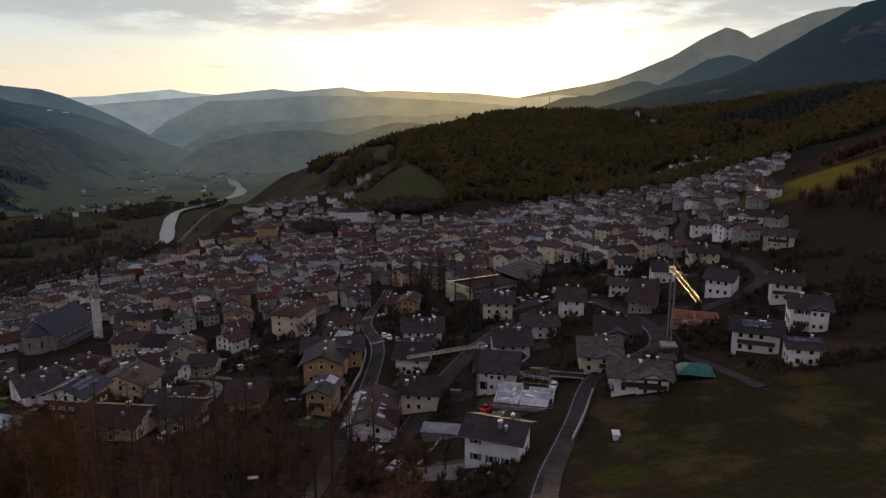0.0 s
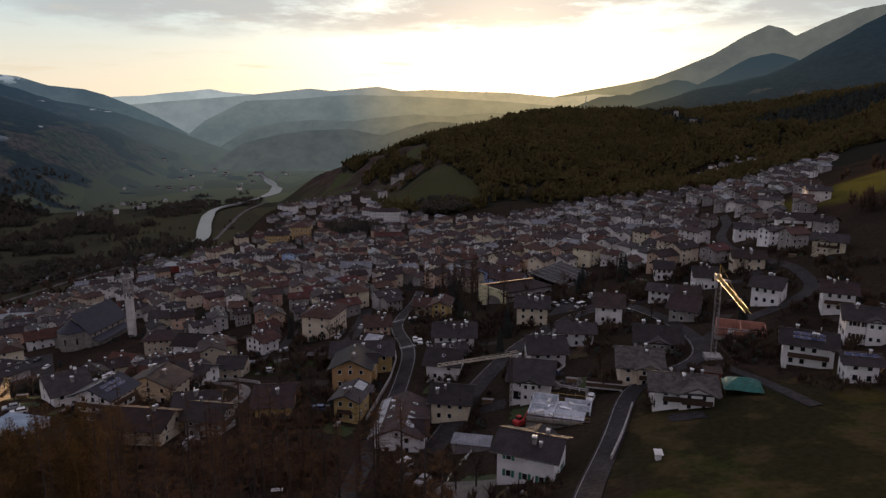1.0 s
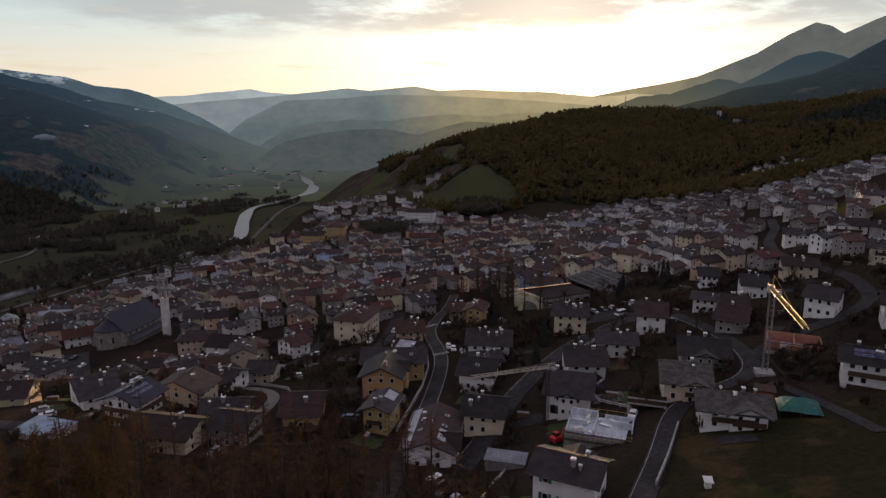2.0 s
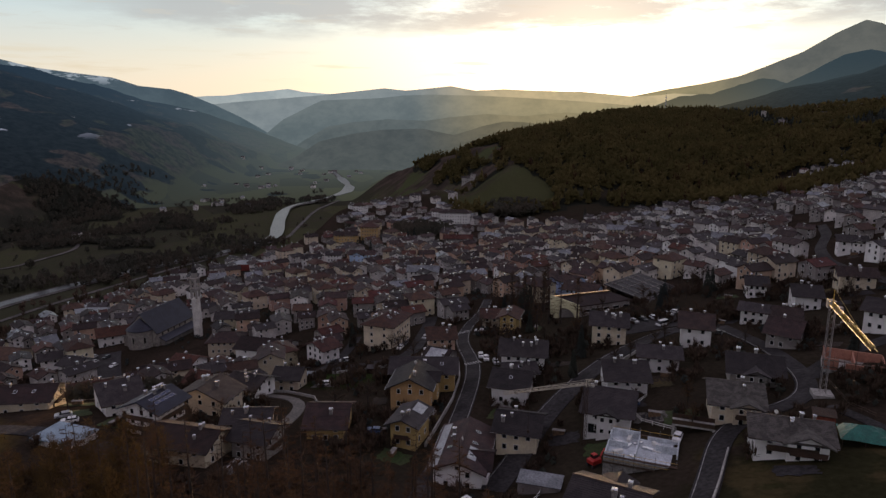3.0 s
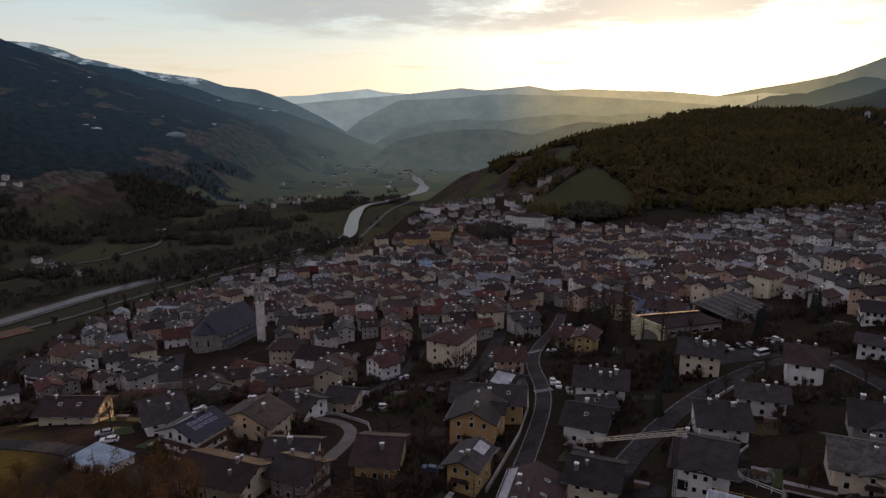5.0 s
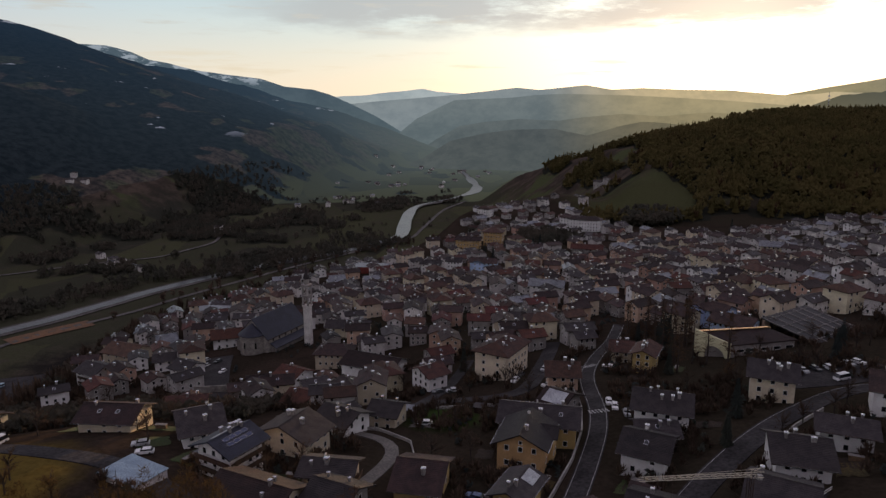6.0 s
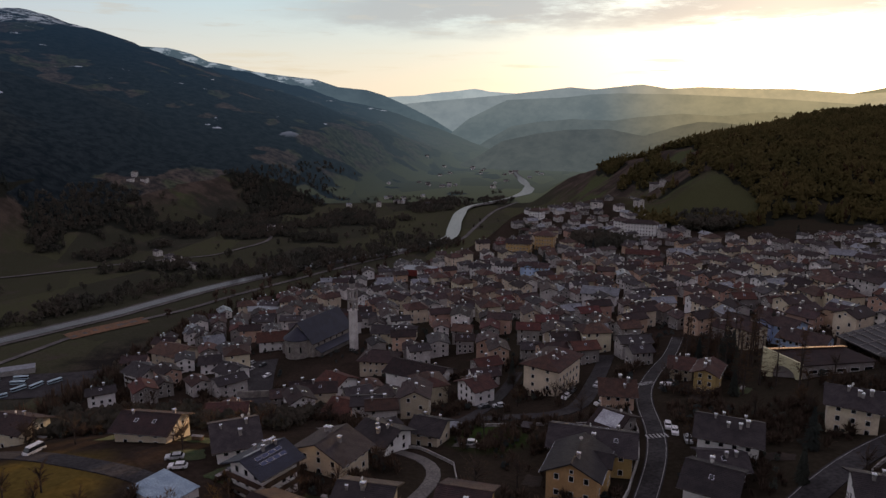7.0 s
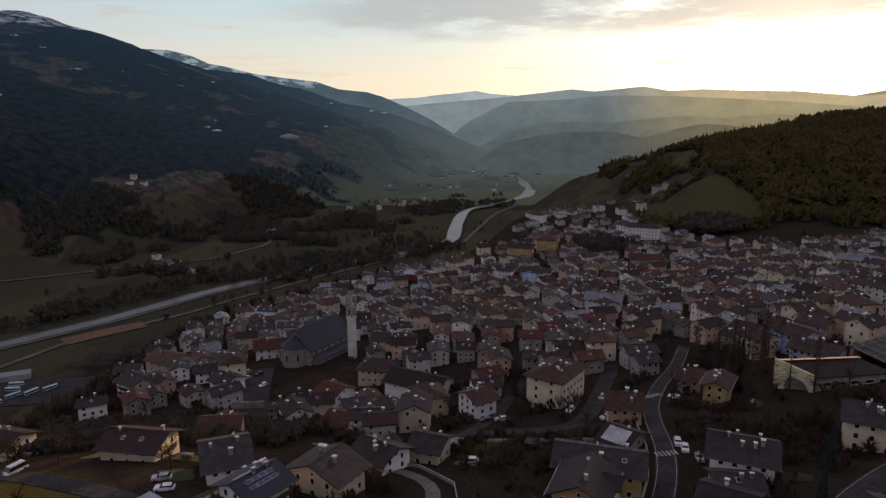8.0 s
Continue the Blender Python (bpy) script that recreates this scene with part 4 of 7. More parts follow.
def facade(parent, side, L, W, eave, storey, rows, per, shutter, rng, skip=(), ww=1.15, wh=1.45, first=0.9, jitter=0.0):
    """Windows in rows on one side of a house: 0 front (-y), 1 right (+x), 2 back, 3 left."""
    long = L if side in (0, 2) else W
    off = (W if side in (0, 2) else L) / 2
    turn = (0, 90, 180, 270)[side]
    for r in range(rows):
        for c in range(per):
            if (r, c) in skip or rng.random() < jitter:
                continue
            u = ((c + 0.5) / per - 0.5) * long * 0.88
            m = pose(0, 0, 0, 0, 0, turn) @ pose(u, -off, first + r * storey)
            piece("window", window_mesh(ww, wh), parent, m)
            if shutter:
                for k in (-1, 1):
                    piece("shutter", shutter_mesh(ww, wh, shutter), parent, m @ pose(k * (ww * 0.75 + 0.05), 0, 0))


def house(x, y, turn, L, W, eave, tone="white", roof="slate", label="", pitch=22.0, over=1.25, hip=0.0, storeys=2, per=(3, 2), shutter="", chimneys=2, sky=0, balcony=(), door=None,
          garage=None, gables=True, base=None, kind="house", courses=0.45, deep=5.0, jitter=0.12, group="", detail=True, solar=0, wing=0.4):
    """A house with its ridge along its own x. base: the level of its ground floor."""
    rng = random.Random(int(x * 13 + y * 7))
    z = z_at(x, y) if base is None else base
    rise = W / 2 * math.tan(radians(pitch))
    label = label or f"{tone} plastered house with a {roof} gable roof"
    PLACED.append((x, y, 0.5 * math.hypot(L, W) + 5.5))
    h = thing(kind, pose(x, y, z, 0, 0, turn), label, "house", group)
    piece("wall", wall_mesh(L, W, eave, rise, deep, PLASTER[tone], bool(hip)), h)
    piece("roof", roof_mesh(L, W, eave, rise, over, ROOF[roof], hip, courses=courses), h)
    storey = eave / storeys
    if detail and not hip and L > 9.5 and rng.random() < wing:
        # a cross gable that stands out of the long side
        k, wide = rng.choice((-1, -1, 1)) if wing < 1 else -1, (0.42 if wing < 1 else 0.55) * L
        u, far = rng.choice((-0.2, 0.0, 0.2)) * L, W / 2 + 1.1
        up = wide / 2 * math.tan(radians(pitch))
        at = pose(u, k * far / 2, 0, 0, 0, 90)
        piece("wing_wall", wall_mesh(far, wide, eave - 0.15, up, deep, PLASTER[tone], False), h, at)
        if wing >= 1:
            piece("balcony", balcony_mesh(wide * 0.9), h, pose(u, -far, storey + 0.05))
        piece("wing_roof", roof_mesh(far + 0.6, wide, eave - 0.15, up, over * 0.7, ROOF[roof], 0.0, courses=courses), h, at)
        for r in range(storeys):
            for q in (-0.22, 0.22):
                piece("window", window_mesh(1.0, 1.2), h, pose(0, 0, 0, 0, 0, 0 if k < 0 else 180) @ pose((u if k < 0 else -u) + q * wide, -far, r * storey + max(0.7, storey - 2.0)))
    if detail and not balcony and storeys > 1 and rng.random() < 0.5:
        balcony = ((rng.choice((1, 3)), 1, min(6.0, W * 0.6)),)
    for side in range(4):
        n = per[0] if side in (0, 2) else per[1]
        facade(h, side, L, W, eave, storey, storeys, n, shutter, rng, first=max(0.7, storey - 2.0), jitter=jitter)
        if side in (1, 3) and gables and not hip and rise > 1.6:
            piece("window", window_mesh(0.9, 1.0), h, pose(0, 0, 0, 0, 0, (0, 90, 180, 270)[side]) @ pose(0, -L / 2, eave - 0.1))
    for i in range(chimneys):
        u, v = rng.uniform(-0.38, 0.38) * L, rng.uniform(0.08, 0.62) * W / 2 * rng.choice((-1, 1))
        size = rng.choice((0, 0, 1, 1, 2))
        stack = piece("chimney", chimney_mesh(size, not detail), h, pose(u, v, eave + rise * (1 - abs(v) / (W / 2)) + 0.2))
        if detail:
            piece("cap", cap_mesh(size), stack, None, "bright sheet metal cap")
    for i in range(sky):
        u, k = ((i + 0.5) / sky - 0.5) * L * 0.7, rng.choice((-1, 1)) if sky > 3 else -1
        v = 0.5 * W / 2 * k
        piece("skylight", skylight_mesh(), h, pose(u, v, eave + rise * 0.5 + 0.3, -k * pitch))
    for i in range(solar):
        u, v = (i % 4 - 1.5) * 1.75, -W / 2 * (0.35 + 0.3 * (i // 4))
        piece("solar_panel", solar_mesh(), h, pose(u, v, eave + rise * (1 - abs(v) / (W / 2)) + 0.42, pitch))
    if detail:
        for k in (-1, 1):
            low = eave - over * math.tan(radians(pitch))
            if not hip:
                piece("gutter", gutter_mesh(L + 2 * over), h, pose(0, k * (W / 2 + over + 0.06), low + 0.12))
        if rng.random() < 0.5:
            piece("dish", dish_mesh(), h, pose(rng.uniform(-0.3, 0.3) * L, 0.0, eave + rise + 0.2, 0, 0, rng.uniform(0, 360)))
    for side, r, w in balcony:
        off = (W if side in (0, 2) else L) / 2
        piece("balcony", balcony_mesh(w), h, pose(0, 0, 0, 0, 0, (0, 90, 180, 270)[side]) @ pose(0, -off, r * storey + 0.05))
    if door is not None:
        off = (W if door[0] in (0, 2) else L) / 2
        piece("door", door_mesh(), h, pose(0, 0, 0, 0, 0, (0, 90, 180, 270)[door[0]]) @ pose(door[1], -off - 0.01, 0.0))
    if garage is not None:
        off = (W if garage[0] in (0, 2) else L) / 2
        piece("garage_door", garage_mesh(2.8), h, pose(0, 0, 0, 0, 0, (0, 90, 180, 270)[garage[0]]) @ pose(garage[1], -off - 0.01, 0.0))
    return h


# houses that stand apart, street by street
house(58.7, 119.0, -42, 11.4, 9.4, 7.2, "white", "slate", per=(3, 2), shutter="green", chimneys=3, door=(0, 1.0), balcony=((3, 1, 5.0),), label="white rendered house with green shutters and a dark slate roof")
house(44.2, 165.1, 67, 20.2, 11.1, 5.0, "white", "brown", per=(5, 2), chimneys=2, sky=5, label="long white farmhouse under a brown roof with rooflights")
house(60.3, 171.4, -28, 9.8, 11.6, 5.6, "cream", "slate", per=(3, 2), chimneys=3)
house(66.6, 196.4, -29, 9.6, 12.7, 5.2, "white", "slate", per=(2, 2), chimneys=1, sky=1)
house(81.8, 166.1, -32, 10.6, 15.0, 5.6, "white", "slate", per=(2, 2), chimneys=1, garage=(0, -3.0), label="white house with a dark roof and an open garage")
house(93.8, 182.9, -18, 10.3, 13.6, 5.0, "white", "slate", per=(3, 2), chimneys=4)
house(109.2, 191.6, -25, 10.6, 8.5, 5.0, "white", "slate", per=(3, 2), chimneys=3)
house(112.2, 229.6, -26, 11.1, 12.1, 7.8, "cream", "slate", per=(3, 2), storeys=3, chimneys=4, jitter=0.0)
house(132.8, 210.1, -31, 8.9, 13.2, 7.0, "white", "brown", per=(2, 2), chimneys=2, balcony=((1, 1, 6.0),), label="tall white house with a reddish brown roof beside the car park")
house(76.9, 217.0, -21, 13.2, 12.7, 6.6, "white", "slate", per=(4, 2), chimneys=6, jitter=0.0, label="white apartment house with a row of chimneys on a slate roof")
house(122.4, 167.7, -31, 11.8, 12.8, 4.4, "grey", "slate", per=(4, 2), chimneys=2, storeys=1)
house(104.8, 150.9, -29, 10.2, 13.1, 5.0, "cream", "stone", per=(3, 2), chimneys=2, wing=1.0, label="cream villa with a grey stone slab roof and arched porch")
house(101.0, 128.6, -30, 13.0, 9.6, 4.6, "white", "stone", per=(3, 2), chimneys=4, over=1.4, balcony=((0, 1, 9.0),), wing=1.0, label="white villa with wide eaves and a grey stone slab roof")
house(140.6, 131.5, -44, 11.2, 9.6, 6.4, "white", "slate", per=(4, 2), chimneys=3, balcony=((0, 1, 9.0), (0, 0, 9.0)), storeys=2, solar=8, label="white chalet with wooden balconies and solar panels on its roof")
house(166.2, 137.9, -41, 9.6, 10.6, 7.0, "white", "slate", per=(3, 2), chimneys=2, shutter="brown")
house(139.3, 116.0, -33, 6.6, 6.0, 5.0, "white", "slate", per=(2, 2), chimneys=1, solar=4)
house(181.3, 186.6, -57, 8.7, 11.7, 6.6, "white", "slate", per=(3, 2), chimneys=2)
house(151.9, 192.4, -49, 8.2, 13.7, 4.6, "grey", "brown", per=(3, 2), chimneys=1)
house(161.8, 219.8, -44, 8.2, 7.2, 5.0, "white", "slate", per=(3, 2), chimneys=1)
house(185.4, 163.3, -43, 8.7, 10.4, 7.2, "white", "brown", per=(3, 2), chimneys=4, balcony=((0, 1, 8.0),))
house(44.4, 215.2, -14, 18.7, 11.6, 7.0, "yellow", "slate", per=(6, 2), chimneys=2, sky=6, label="long ochre school building with a slate roof and rooflights", kind="school")
house(14.2, 186.8, -13, 9.1, 14.0, 4.4, "yellow", "brown", per=(3, 2), chimneys=1)
house(33.9, 179.9, -120, 10.2, 6.5, 6.8, "yellow", "slate", per=(2, 2), chimneys=2, label="ochre gabled house with a slate roof")
house(16.4, 284.6, 37, 8.1, 10.2, 7.2, "white", "terracotta", per=(2, 3), storeys=3, chimneys=3, jitter=0.0)
house(43.0, 289.3, 58, 18.6, 12.5, 11.5, "cream", "terracotta", per=(6, 2), storeys=4, hip=4.0, chimneys=5, sky=2, jitter=0.0, label="tall cream apartment house with a hipped tile roof")
house(-7.4, 334.1, -26, 24.2, 15.0, 6.5, "white", "brown", per=(3, 3), chimneys=1, jitter=0.4, label="large white hall with a broad brown roof")
house(-27.4, 356.6, -7, 15.7, 13.1, 7.0, "cream", "brown", per=(5, 3), hip=4.0, chimneys=2, jitter=0.0)
house(-25.3, 396.9, -4, 21.5, 11.0, 6.0, "cream", "slate", per=(4, 2), chimneys=3)
house(-67.8, 223.3, -6, 14.2, 11.2, 4.6, "cream", "brown", per=(3, 2), chimneys=2, sky=2, balcony=((1, 1, 5.0),), label="cream house with a brown roof and a wooden balcony")
house(-28.7, 193.2, 58, 9.3, 9.9, 7.6, "white", "blue", per=(4, 3), solar=8, storeys=3, chimneys=6, over=1.5, balcony=((0, 1, 9.0), (1, 1, 9.0), (0, 2, 9.0), (3, 1, 9.5), (3, 2, 9.5), (1, 2, 9.0)), label="dark-roofed chalet with wooden balconies and many metal flues")
house(-17.4, 208.1, 63, 9.6, 13.9, 5.6, "cream", "slate", per=(3, 3), chimneys=4, label="cream gabled house with a dark slate roof")
house(-42.3, 213.4, 25, 9.4, 15.0, 5.2, "white", "slate", per=(3, 2), chimneys=3)
house(-65.9, 269.9, 8, 12.1, 10.5, 5.0, "cream", "terracotta", per=(3, 2), chimneys=2)
house(-42.5, 332.6, -34, 10.9, 12.4, 6.5, "white", "red", per=(2, 2), chimneys=2)
house(-29.9, 285.5, -26, 8.3, 12.0, 4.4, "pink", "red", per=(2, 2), chimneys=1)
house(-7.7, 225.1, -34, 10.1, 10.3, 4.6, "white", "slate", per=(3, 2), chimneys=4)
house(4.2, 232.8, -19, 7.5, 9.1, 4.8, "cream", "slate", per=(2, 2), chimneys=2)
house(59.4, 260.7, -7, 9.3, 11.6, 6.2, "pink", "terracotta", per=(3, 2), chimneys=4)
house(53.9, 236.3, -40, 7.0, 11.3, 3.6, "grey", "brown", per=(2, 2), storeys=1, chimneys=0)
house(90.4, 271.6, -119, 10.9, 6.6, 7.2, "yellow", "terracotta", per=(2, 2), storeys=3, chimneys=3, balcony=((3, 1, 4.0),), label="ochre villa with a terracotta roof and a small balcony")
house(87.0, 288.0, -17, 7.0, 10.0, 5.2, "cream", "terracotta", per=(2, 2), chimneys=3)
house(137.5, 328.5, -58, 15.6, 10.4, 8.4, "blue", "brown", per=(5, 2), storeys=3, chimneys=1, jitter=0.0, label="pale blue school wing with rows of windows", kind="school")
house(133.9, 300.1, -45, 14.4, 11.2, 7.6, "blue", "brown", per=(6, 2), storeys=3, chimneys=3, jitter=0.0, label="pale blue school building with a brown roof", kind="school")
house(-133.6, 346.5, -28, 11.7, 12.1, 7.5, "white", "slate", per=(3, 2), storeys=3, chimneys=2, balcony=((0, 1, 7.0), (0, 2, 7.0)))
house(-109.5, 363.4, 19, 8.6, 9.5, 6.0, "white", "slate", per=(2, 2), chimneys=2)
house(-89.8, 403.4, 17, 17.4, 13.2, 6.2, "white", "red", per=(4, 2), chimneys=2)
house(-140.6, 394.1, -23, 18.5, 15.0, 6.0, "cream", "terracotta", per=(3, 2), chimneys=2)
house(-128.5, 415.2, 29, 8.9, 13.4, 5.0, "cream", "metal", per=(3, 2), chimneys=1)
house(-93.4, 347.6, -32, 10.3, 10.7, 5.5, "white", "slate", per=(2, 2), chimneys=2)
house(188.0, 254.7, -30, 7.0, 10.5, 5.5, "white", "slate", per=(3, 2), chimneys=2)
house(185.7, 225.0, -30, 8.3, 11.9, 5.5, "white", "slate", per=(3, 2), chimneys=2)
house(161.7, 204.5, -36, 7.0, 12.2, 5.0, "white", "brown", per=(3, 2), chimneys=2)
house(71.4, 206.0, -5, 8.7, 7.9, 4.2, "white", "slate", per=(3, 2), chimneys=2, sky=1)
house(-2.8, 174.3, -28, 8.4, 9.5, 5.2, "grey", "slate", per=(3, 2), chimneys=2)
house(-18.6, 175.0, -27, 15.7, 10.5, 5.0, "cream", "brown", per=(4, 2), chimneys=3)
house(-5.6, 186.7, -10, 10.3, 7.8, 5.0, "cream", "slate", per=(4, 2), chimneys=3)


def roof_sheet(host, L, W, eave, pitch, u0, u1, v0, v1, label):
    """A bright metal sheet on the slope of a roof; u along the ridge, v from the ridge (0) to the eave (1), its sign the side."""
    rise = W / 2 * math.tan(radians(pitch))
    s = Shape()
    ring = []
    for u, v in ((u0, v0), (u1, v0), (u1, v1), (u0, v1)):
        ring.append((u * L / 2, v * W / 2, eave + rise * (1 - abs(v)) + 0.36))
    s.loft([[(a, b, c) for a, b, c in ring], [(a, b, c + 0.06) for a, b, c in ring]])
    piece("roof_sheet", s.mesh("roof_sheet", surface("pale_roof_sheet", (0.38, 0.40, 0.42), (0.27, 0.28, 0.30), 0.4, 0.45, metal=0.3, spec=0.5) if "pale_roof_sheet" not in bpy.data.materials else bpy.data.materials["pale_roof_sheet"]), host, None, label)


by_spot = {(round(o.location.x, 1), round(o.location.y, 1)): o for o in scene.objects if o.parent is None and o.get("category") == "house"}
for spot, L, W, eave, sheets in (((44.2, 165.1), 20.2, 11.1, 5.0, ((-1.05, 1.02, 0.78, 1.14), (-0.75, -0.2, -0.35, -0.7))), ((53.9, 236.3), 7.0, 11.3, 3.6, ((-0.9, 0.9, -0.1, -0.95),)), ((33.9, 179.9), 10.2, 6.5, 6.8, ((-1.0, -0.1, 0.15, 0.95),)), ((-28.7, 193.2), 9.3, 9.9, 7.6, ((-0.9, 0.9, 0.05, 0.3),)), ((16.4, 284.6), 8.1, 10.2, 7.2, ((-0.9, 0.2, 0.1, 0.35),))):
    for sheet in sheets:
        roof_sheet(by_spot[spot], L, W, eave, 22.0, *sheet, "bright sheet metal on the roof")


# ---------------------------------------------------------------- woods
def conifer_template(rng, tiers=3, sides=6):
    v, f = [], []
    for t in range(tiers):
        z0, z1 = 0.12 + 0.25 * t, 0.12 + 0.25 * t + 0.42
        r = 0.19 * (1 - 0.27 * t)
        k = len(v)
        for j in range(sides):
            a = 2 * math.pi * (j + 0.4 * t) / sides
            q = r * rng.uniform(0.7, 1.25)
            v.append((q * math.cos(a), q * math.sin(a), z0 + rng.uniform(-0.05, 0.04)))
        v.append((rng.uniform(-0.02, 0.02), rng.uniform(-0.02, 0.02), min(z1, 1.0)))
        f += [(k + j, k + (j + 1) % sides, k + sides) for j in range(sides)]
    return np.array(v), np.array(f)


def bare_template(rng, twigs=46, thick=1.0):
    """A leafless crown: a thin stem and a spray of fine slivers."""
    v, f = [(-0.02, 0, 0), (0.02, 0, 0), (0, 0.0, 0.7)], [(0, 1, 2)]
    for _ in range(twigs):
        a, e = rng.uniform(0, 2 * math.pi), rng.uniform(0.25, 1.0)
        z0 = rng.uniform(0.2, 0.6)
        r = 0.30 * math.sin(math.pi * min(1, 0.25 + 0.75 * e)) + 0.10
        tip = np.array((r * math.cos(a) * rng.uniform(0.5, 1), r * math.sin(a) * rng.uniform(0.5, 1), min(1.0, z0 + 0.45 * e)))
        base = np.array((0.1 * math.cos(a), 0.1 * math.sin(a), z0))
        side = np.array((-math.sin(a), math.cos(a), rng.uniform(-0.4, 0.4))) * rng.uniform(0.018, 0.05) * thick
        k = len(v)
        v += [tuple(base - side), tuple(base + side), tuple(tip)]
        f.append((k, k + 1, k + 2))
    return np.array(v), np.array(f)


def twiggy_template(rng, twigs=300):
    """A leafless crown of very many short fine twigs."""
    v, f = [(-0.012, 0, 0), (0.012, 0, 0), (0, 0.0, 0.9)], [(0, 1, 2)]
    for _ in range(twigs):
        z, a = rng.uniform(0.15, 0.97), rng.uniform(0, 2 * math.pi)
        r = 0.27 * math.sin(math.pi * min(1.0, 0.18 + 0.82 * z)) * math.sqrt(rng.uniform(0.02, 1.0))
        base = np.array((r * math.cos(a), r * math.sin(a), z))
        way = np.array((math.cos(a), math.sin(a), 0.7)) * rng.uniform(0.02, 0.07) + rng.normal(0, 0.025, 3)
        side = rng.normal(0, 1, 3)
        side *= rng.uniform(0.003, 0.007) / np.linalg.norm(side)
        k = len(v)
        v += [tuple(base - side), tuple(base + side), tuple(base + way)]
        f.append((k, k + 1, k + 2))
    return np.array(v), np.array(f)


def leafy_template(rng, clumps=16):
    """A rounded crown of small leafy clumps."""
    v, f = [(-0.03, 0, 0), (0.03, 0, 0), (0, 0.0, 0.6)], [(0, 1, 2)]
    for _ in range(clumps):
        d = rng.normal(0, 1, 3)
        d /= np.linalg.norm(d)
        c = np.array((0, 0, 0.58)) + d * np.array((0.30, 0.30, 0.36)) * rng.uniform(0.5, 1.05)
        k = len(v)
        for q in np.array(((1, 0, -0.5), (-0.6, 0.8, -0.4), (-0.5, -0.8, -0.4), (0, 0, 0.8))):
            v.append(tuple(c + q * rng.uniform(0.10, 0.20) + rng.normal(0, 0.02, 3)))
        f += [(k, k + 1, k + 3), (k + 1, k + 2, k + 3), (k + 2, k, k + 3)]
    return np.array(v), np.array(f)


def woods(name, places, sizes, maker, material, label, seed=3, kinds=5, fat=1.0, category="trees"):
    """Many trees that nobody could count, in one object."""
    rng = np.random.default_rng(seed)
    kit = [maker(rng) for _ in range(kinds)]
    pick = rng.integers(0, kinds, len(places))
    allv, allf, base = [], [], 0
    for t, (v, f) in enumerate(kit):
        mine = np.flatnonzero(pick == t)
        if not len(mine):
            continue
        a = rng.uniform(0, 2 * math.pi, len(mine))
        s = sizes[mine]
        c, w = np.cos(a)[:, None], np.sin(a)[:, None]
        wide = (s * fat * rng.uniform(0.8, 1.25, len(mine)))[:, None]
        px = places[mine, 0][:, None] + wide * (v[:, 0] * c - v[:, 1] * w)
        py = places[mine, 1][:, None] + wide * (v[:, 0] * w + v[:, 1] * c)
        pz = height(places[mine, 0], places[mine, 1])[:, None] - 0.3 + s[:, None] * v[:, 2]
        allv.append(np.stack([px, py, pz], -1).reshape(-1, 3))
        allf.append((f[None] + (base + np.arange(len(mine)) * len(v))[:, None, None]).reshape(-1, 3))
        base += len(mine) * len(v)
    verts, faces = np.concatenate(allv), np.concatenate(allf)
    me = bpy.data.meshes.new(name)
    me.vertices.add(len(verts))
    me.vertices.foreach_set("co", verts.ravel())
    me.loops.add(len(faces) * 3)
    me.loops.foreach_set("vertex_index", faces.ravel())
    me.polygons.add(len(faces))
    me.polygons.foreach_set("loop_start", np.arange(len(faces)) * 3)
    me.update(calc_edges=True)
    me.validate()
    me.materials.append(material)
    return tagged(new(name, me), label, category, kind="stuff")


def scatter(count, x0, x1, y0, y1, keep, seed):
    """Places in a stretch of the plan that pass the test keep(x, y)."""
    rng = np.random.default_rng(seed)
    x, y = rng.uniform(x0, x1, count), rng.uniform(y0, y1, count)
    ok = keep(x, y, rng.uniform(0, 1, count))
    return np.stack([x[ok], y[ok]], -1)


def sized(places, low, high, seed=5):
    return np.random.default_rng(seed).uniform(low, high, len(places))


def foliage(name, a, b, vary=0.35, through_light=0.25, scale=0.02):
    m = bpy.data.materials.new(name)
    m.use_nodes = True
    n = Nodes(m.node_tree)
    geo = n.add("ShaderNodeNewGeometry")
    rand = geo.outputs["Random Per Island"]
    base = n.mix(n.ramp(n.noise(geo.outputs["Position"], scale, 3.0), 0.4, 0.6), (*a, 1), (*b, 1))
    base = n.add("ShaderNodeHueSaturation", {"Color": base, "Value": n.math("MULTIPLY_ADD", rand, 2 * vary, 1 - vary)}).outputs[0]
    d = n.add("ShaderNodeBsdfDiffuse", {0: base, 1: 0.8}).outputs[0]
    t = n.add("ShaderNodeBsdfTranslucent", {0: base}).outputs[0]
    n.add("ShaderNodeOutputMaterial", {0: n.add("ShaderNodeMixShader", {0: through_light, 1: d, 2: t}).outputs[0]})
    return m


# bluish-green needles, tinted bluer in place of haze over the mountainside
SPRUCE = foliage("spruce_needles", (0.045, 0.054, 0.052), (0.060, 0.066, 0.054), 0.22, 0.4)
HILLSIDE = foliage("hillside_needles", (0.100, 0.085, 0.034), (0.130, 0.104, 0.042), 0.16, 0.5)
LARCH = foliage("bare_larch_twigs", (0.074, 0.045, 0.030), (0.098, 0.060, 0.032))
DUSK = foliage("dark_copse", (0.080, 0.078, 0.062), (0.104, 0.090, 0.070), 0.22, 0.5)
BROWN = foliage("bare_brown_twigs", (0.085, 0.060, 0.044), (0.060, 0.043, 0.032))


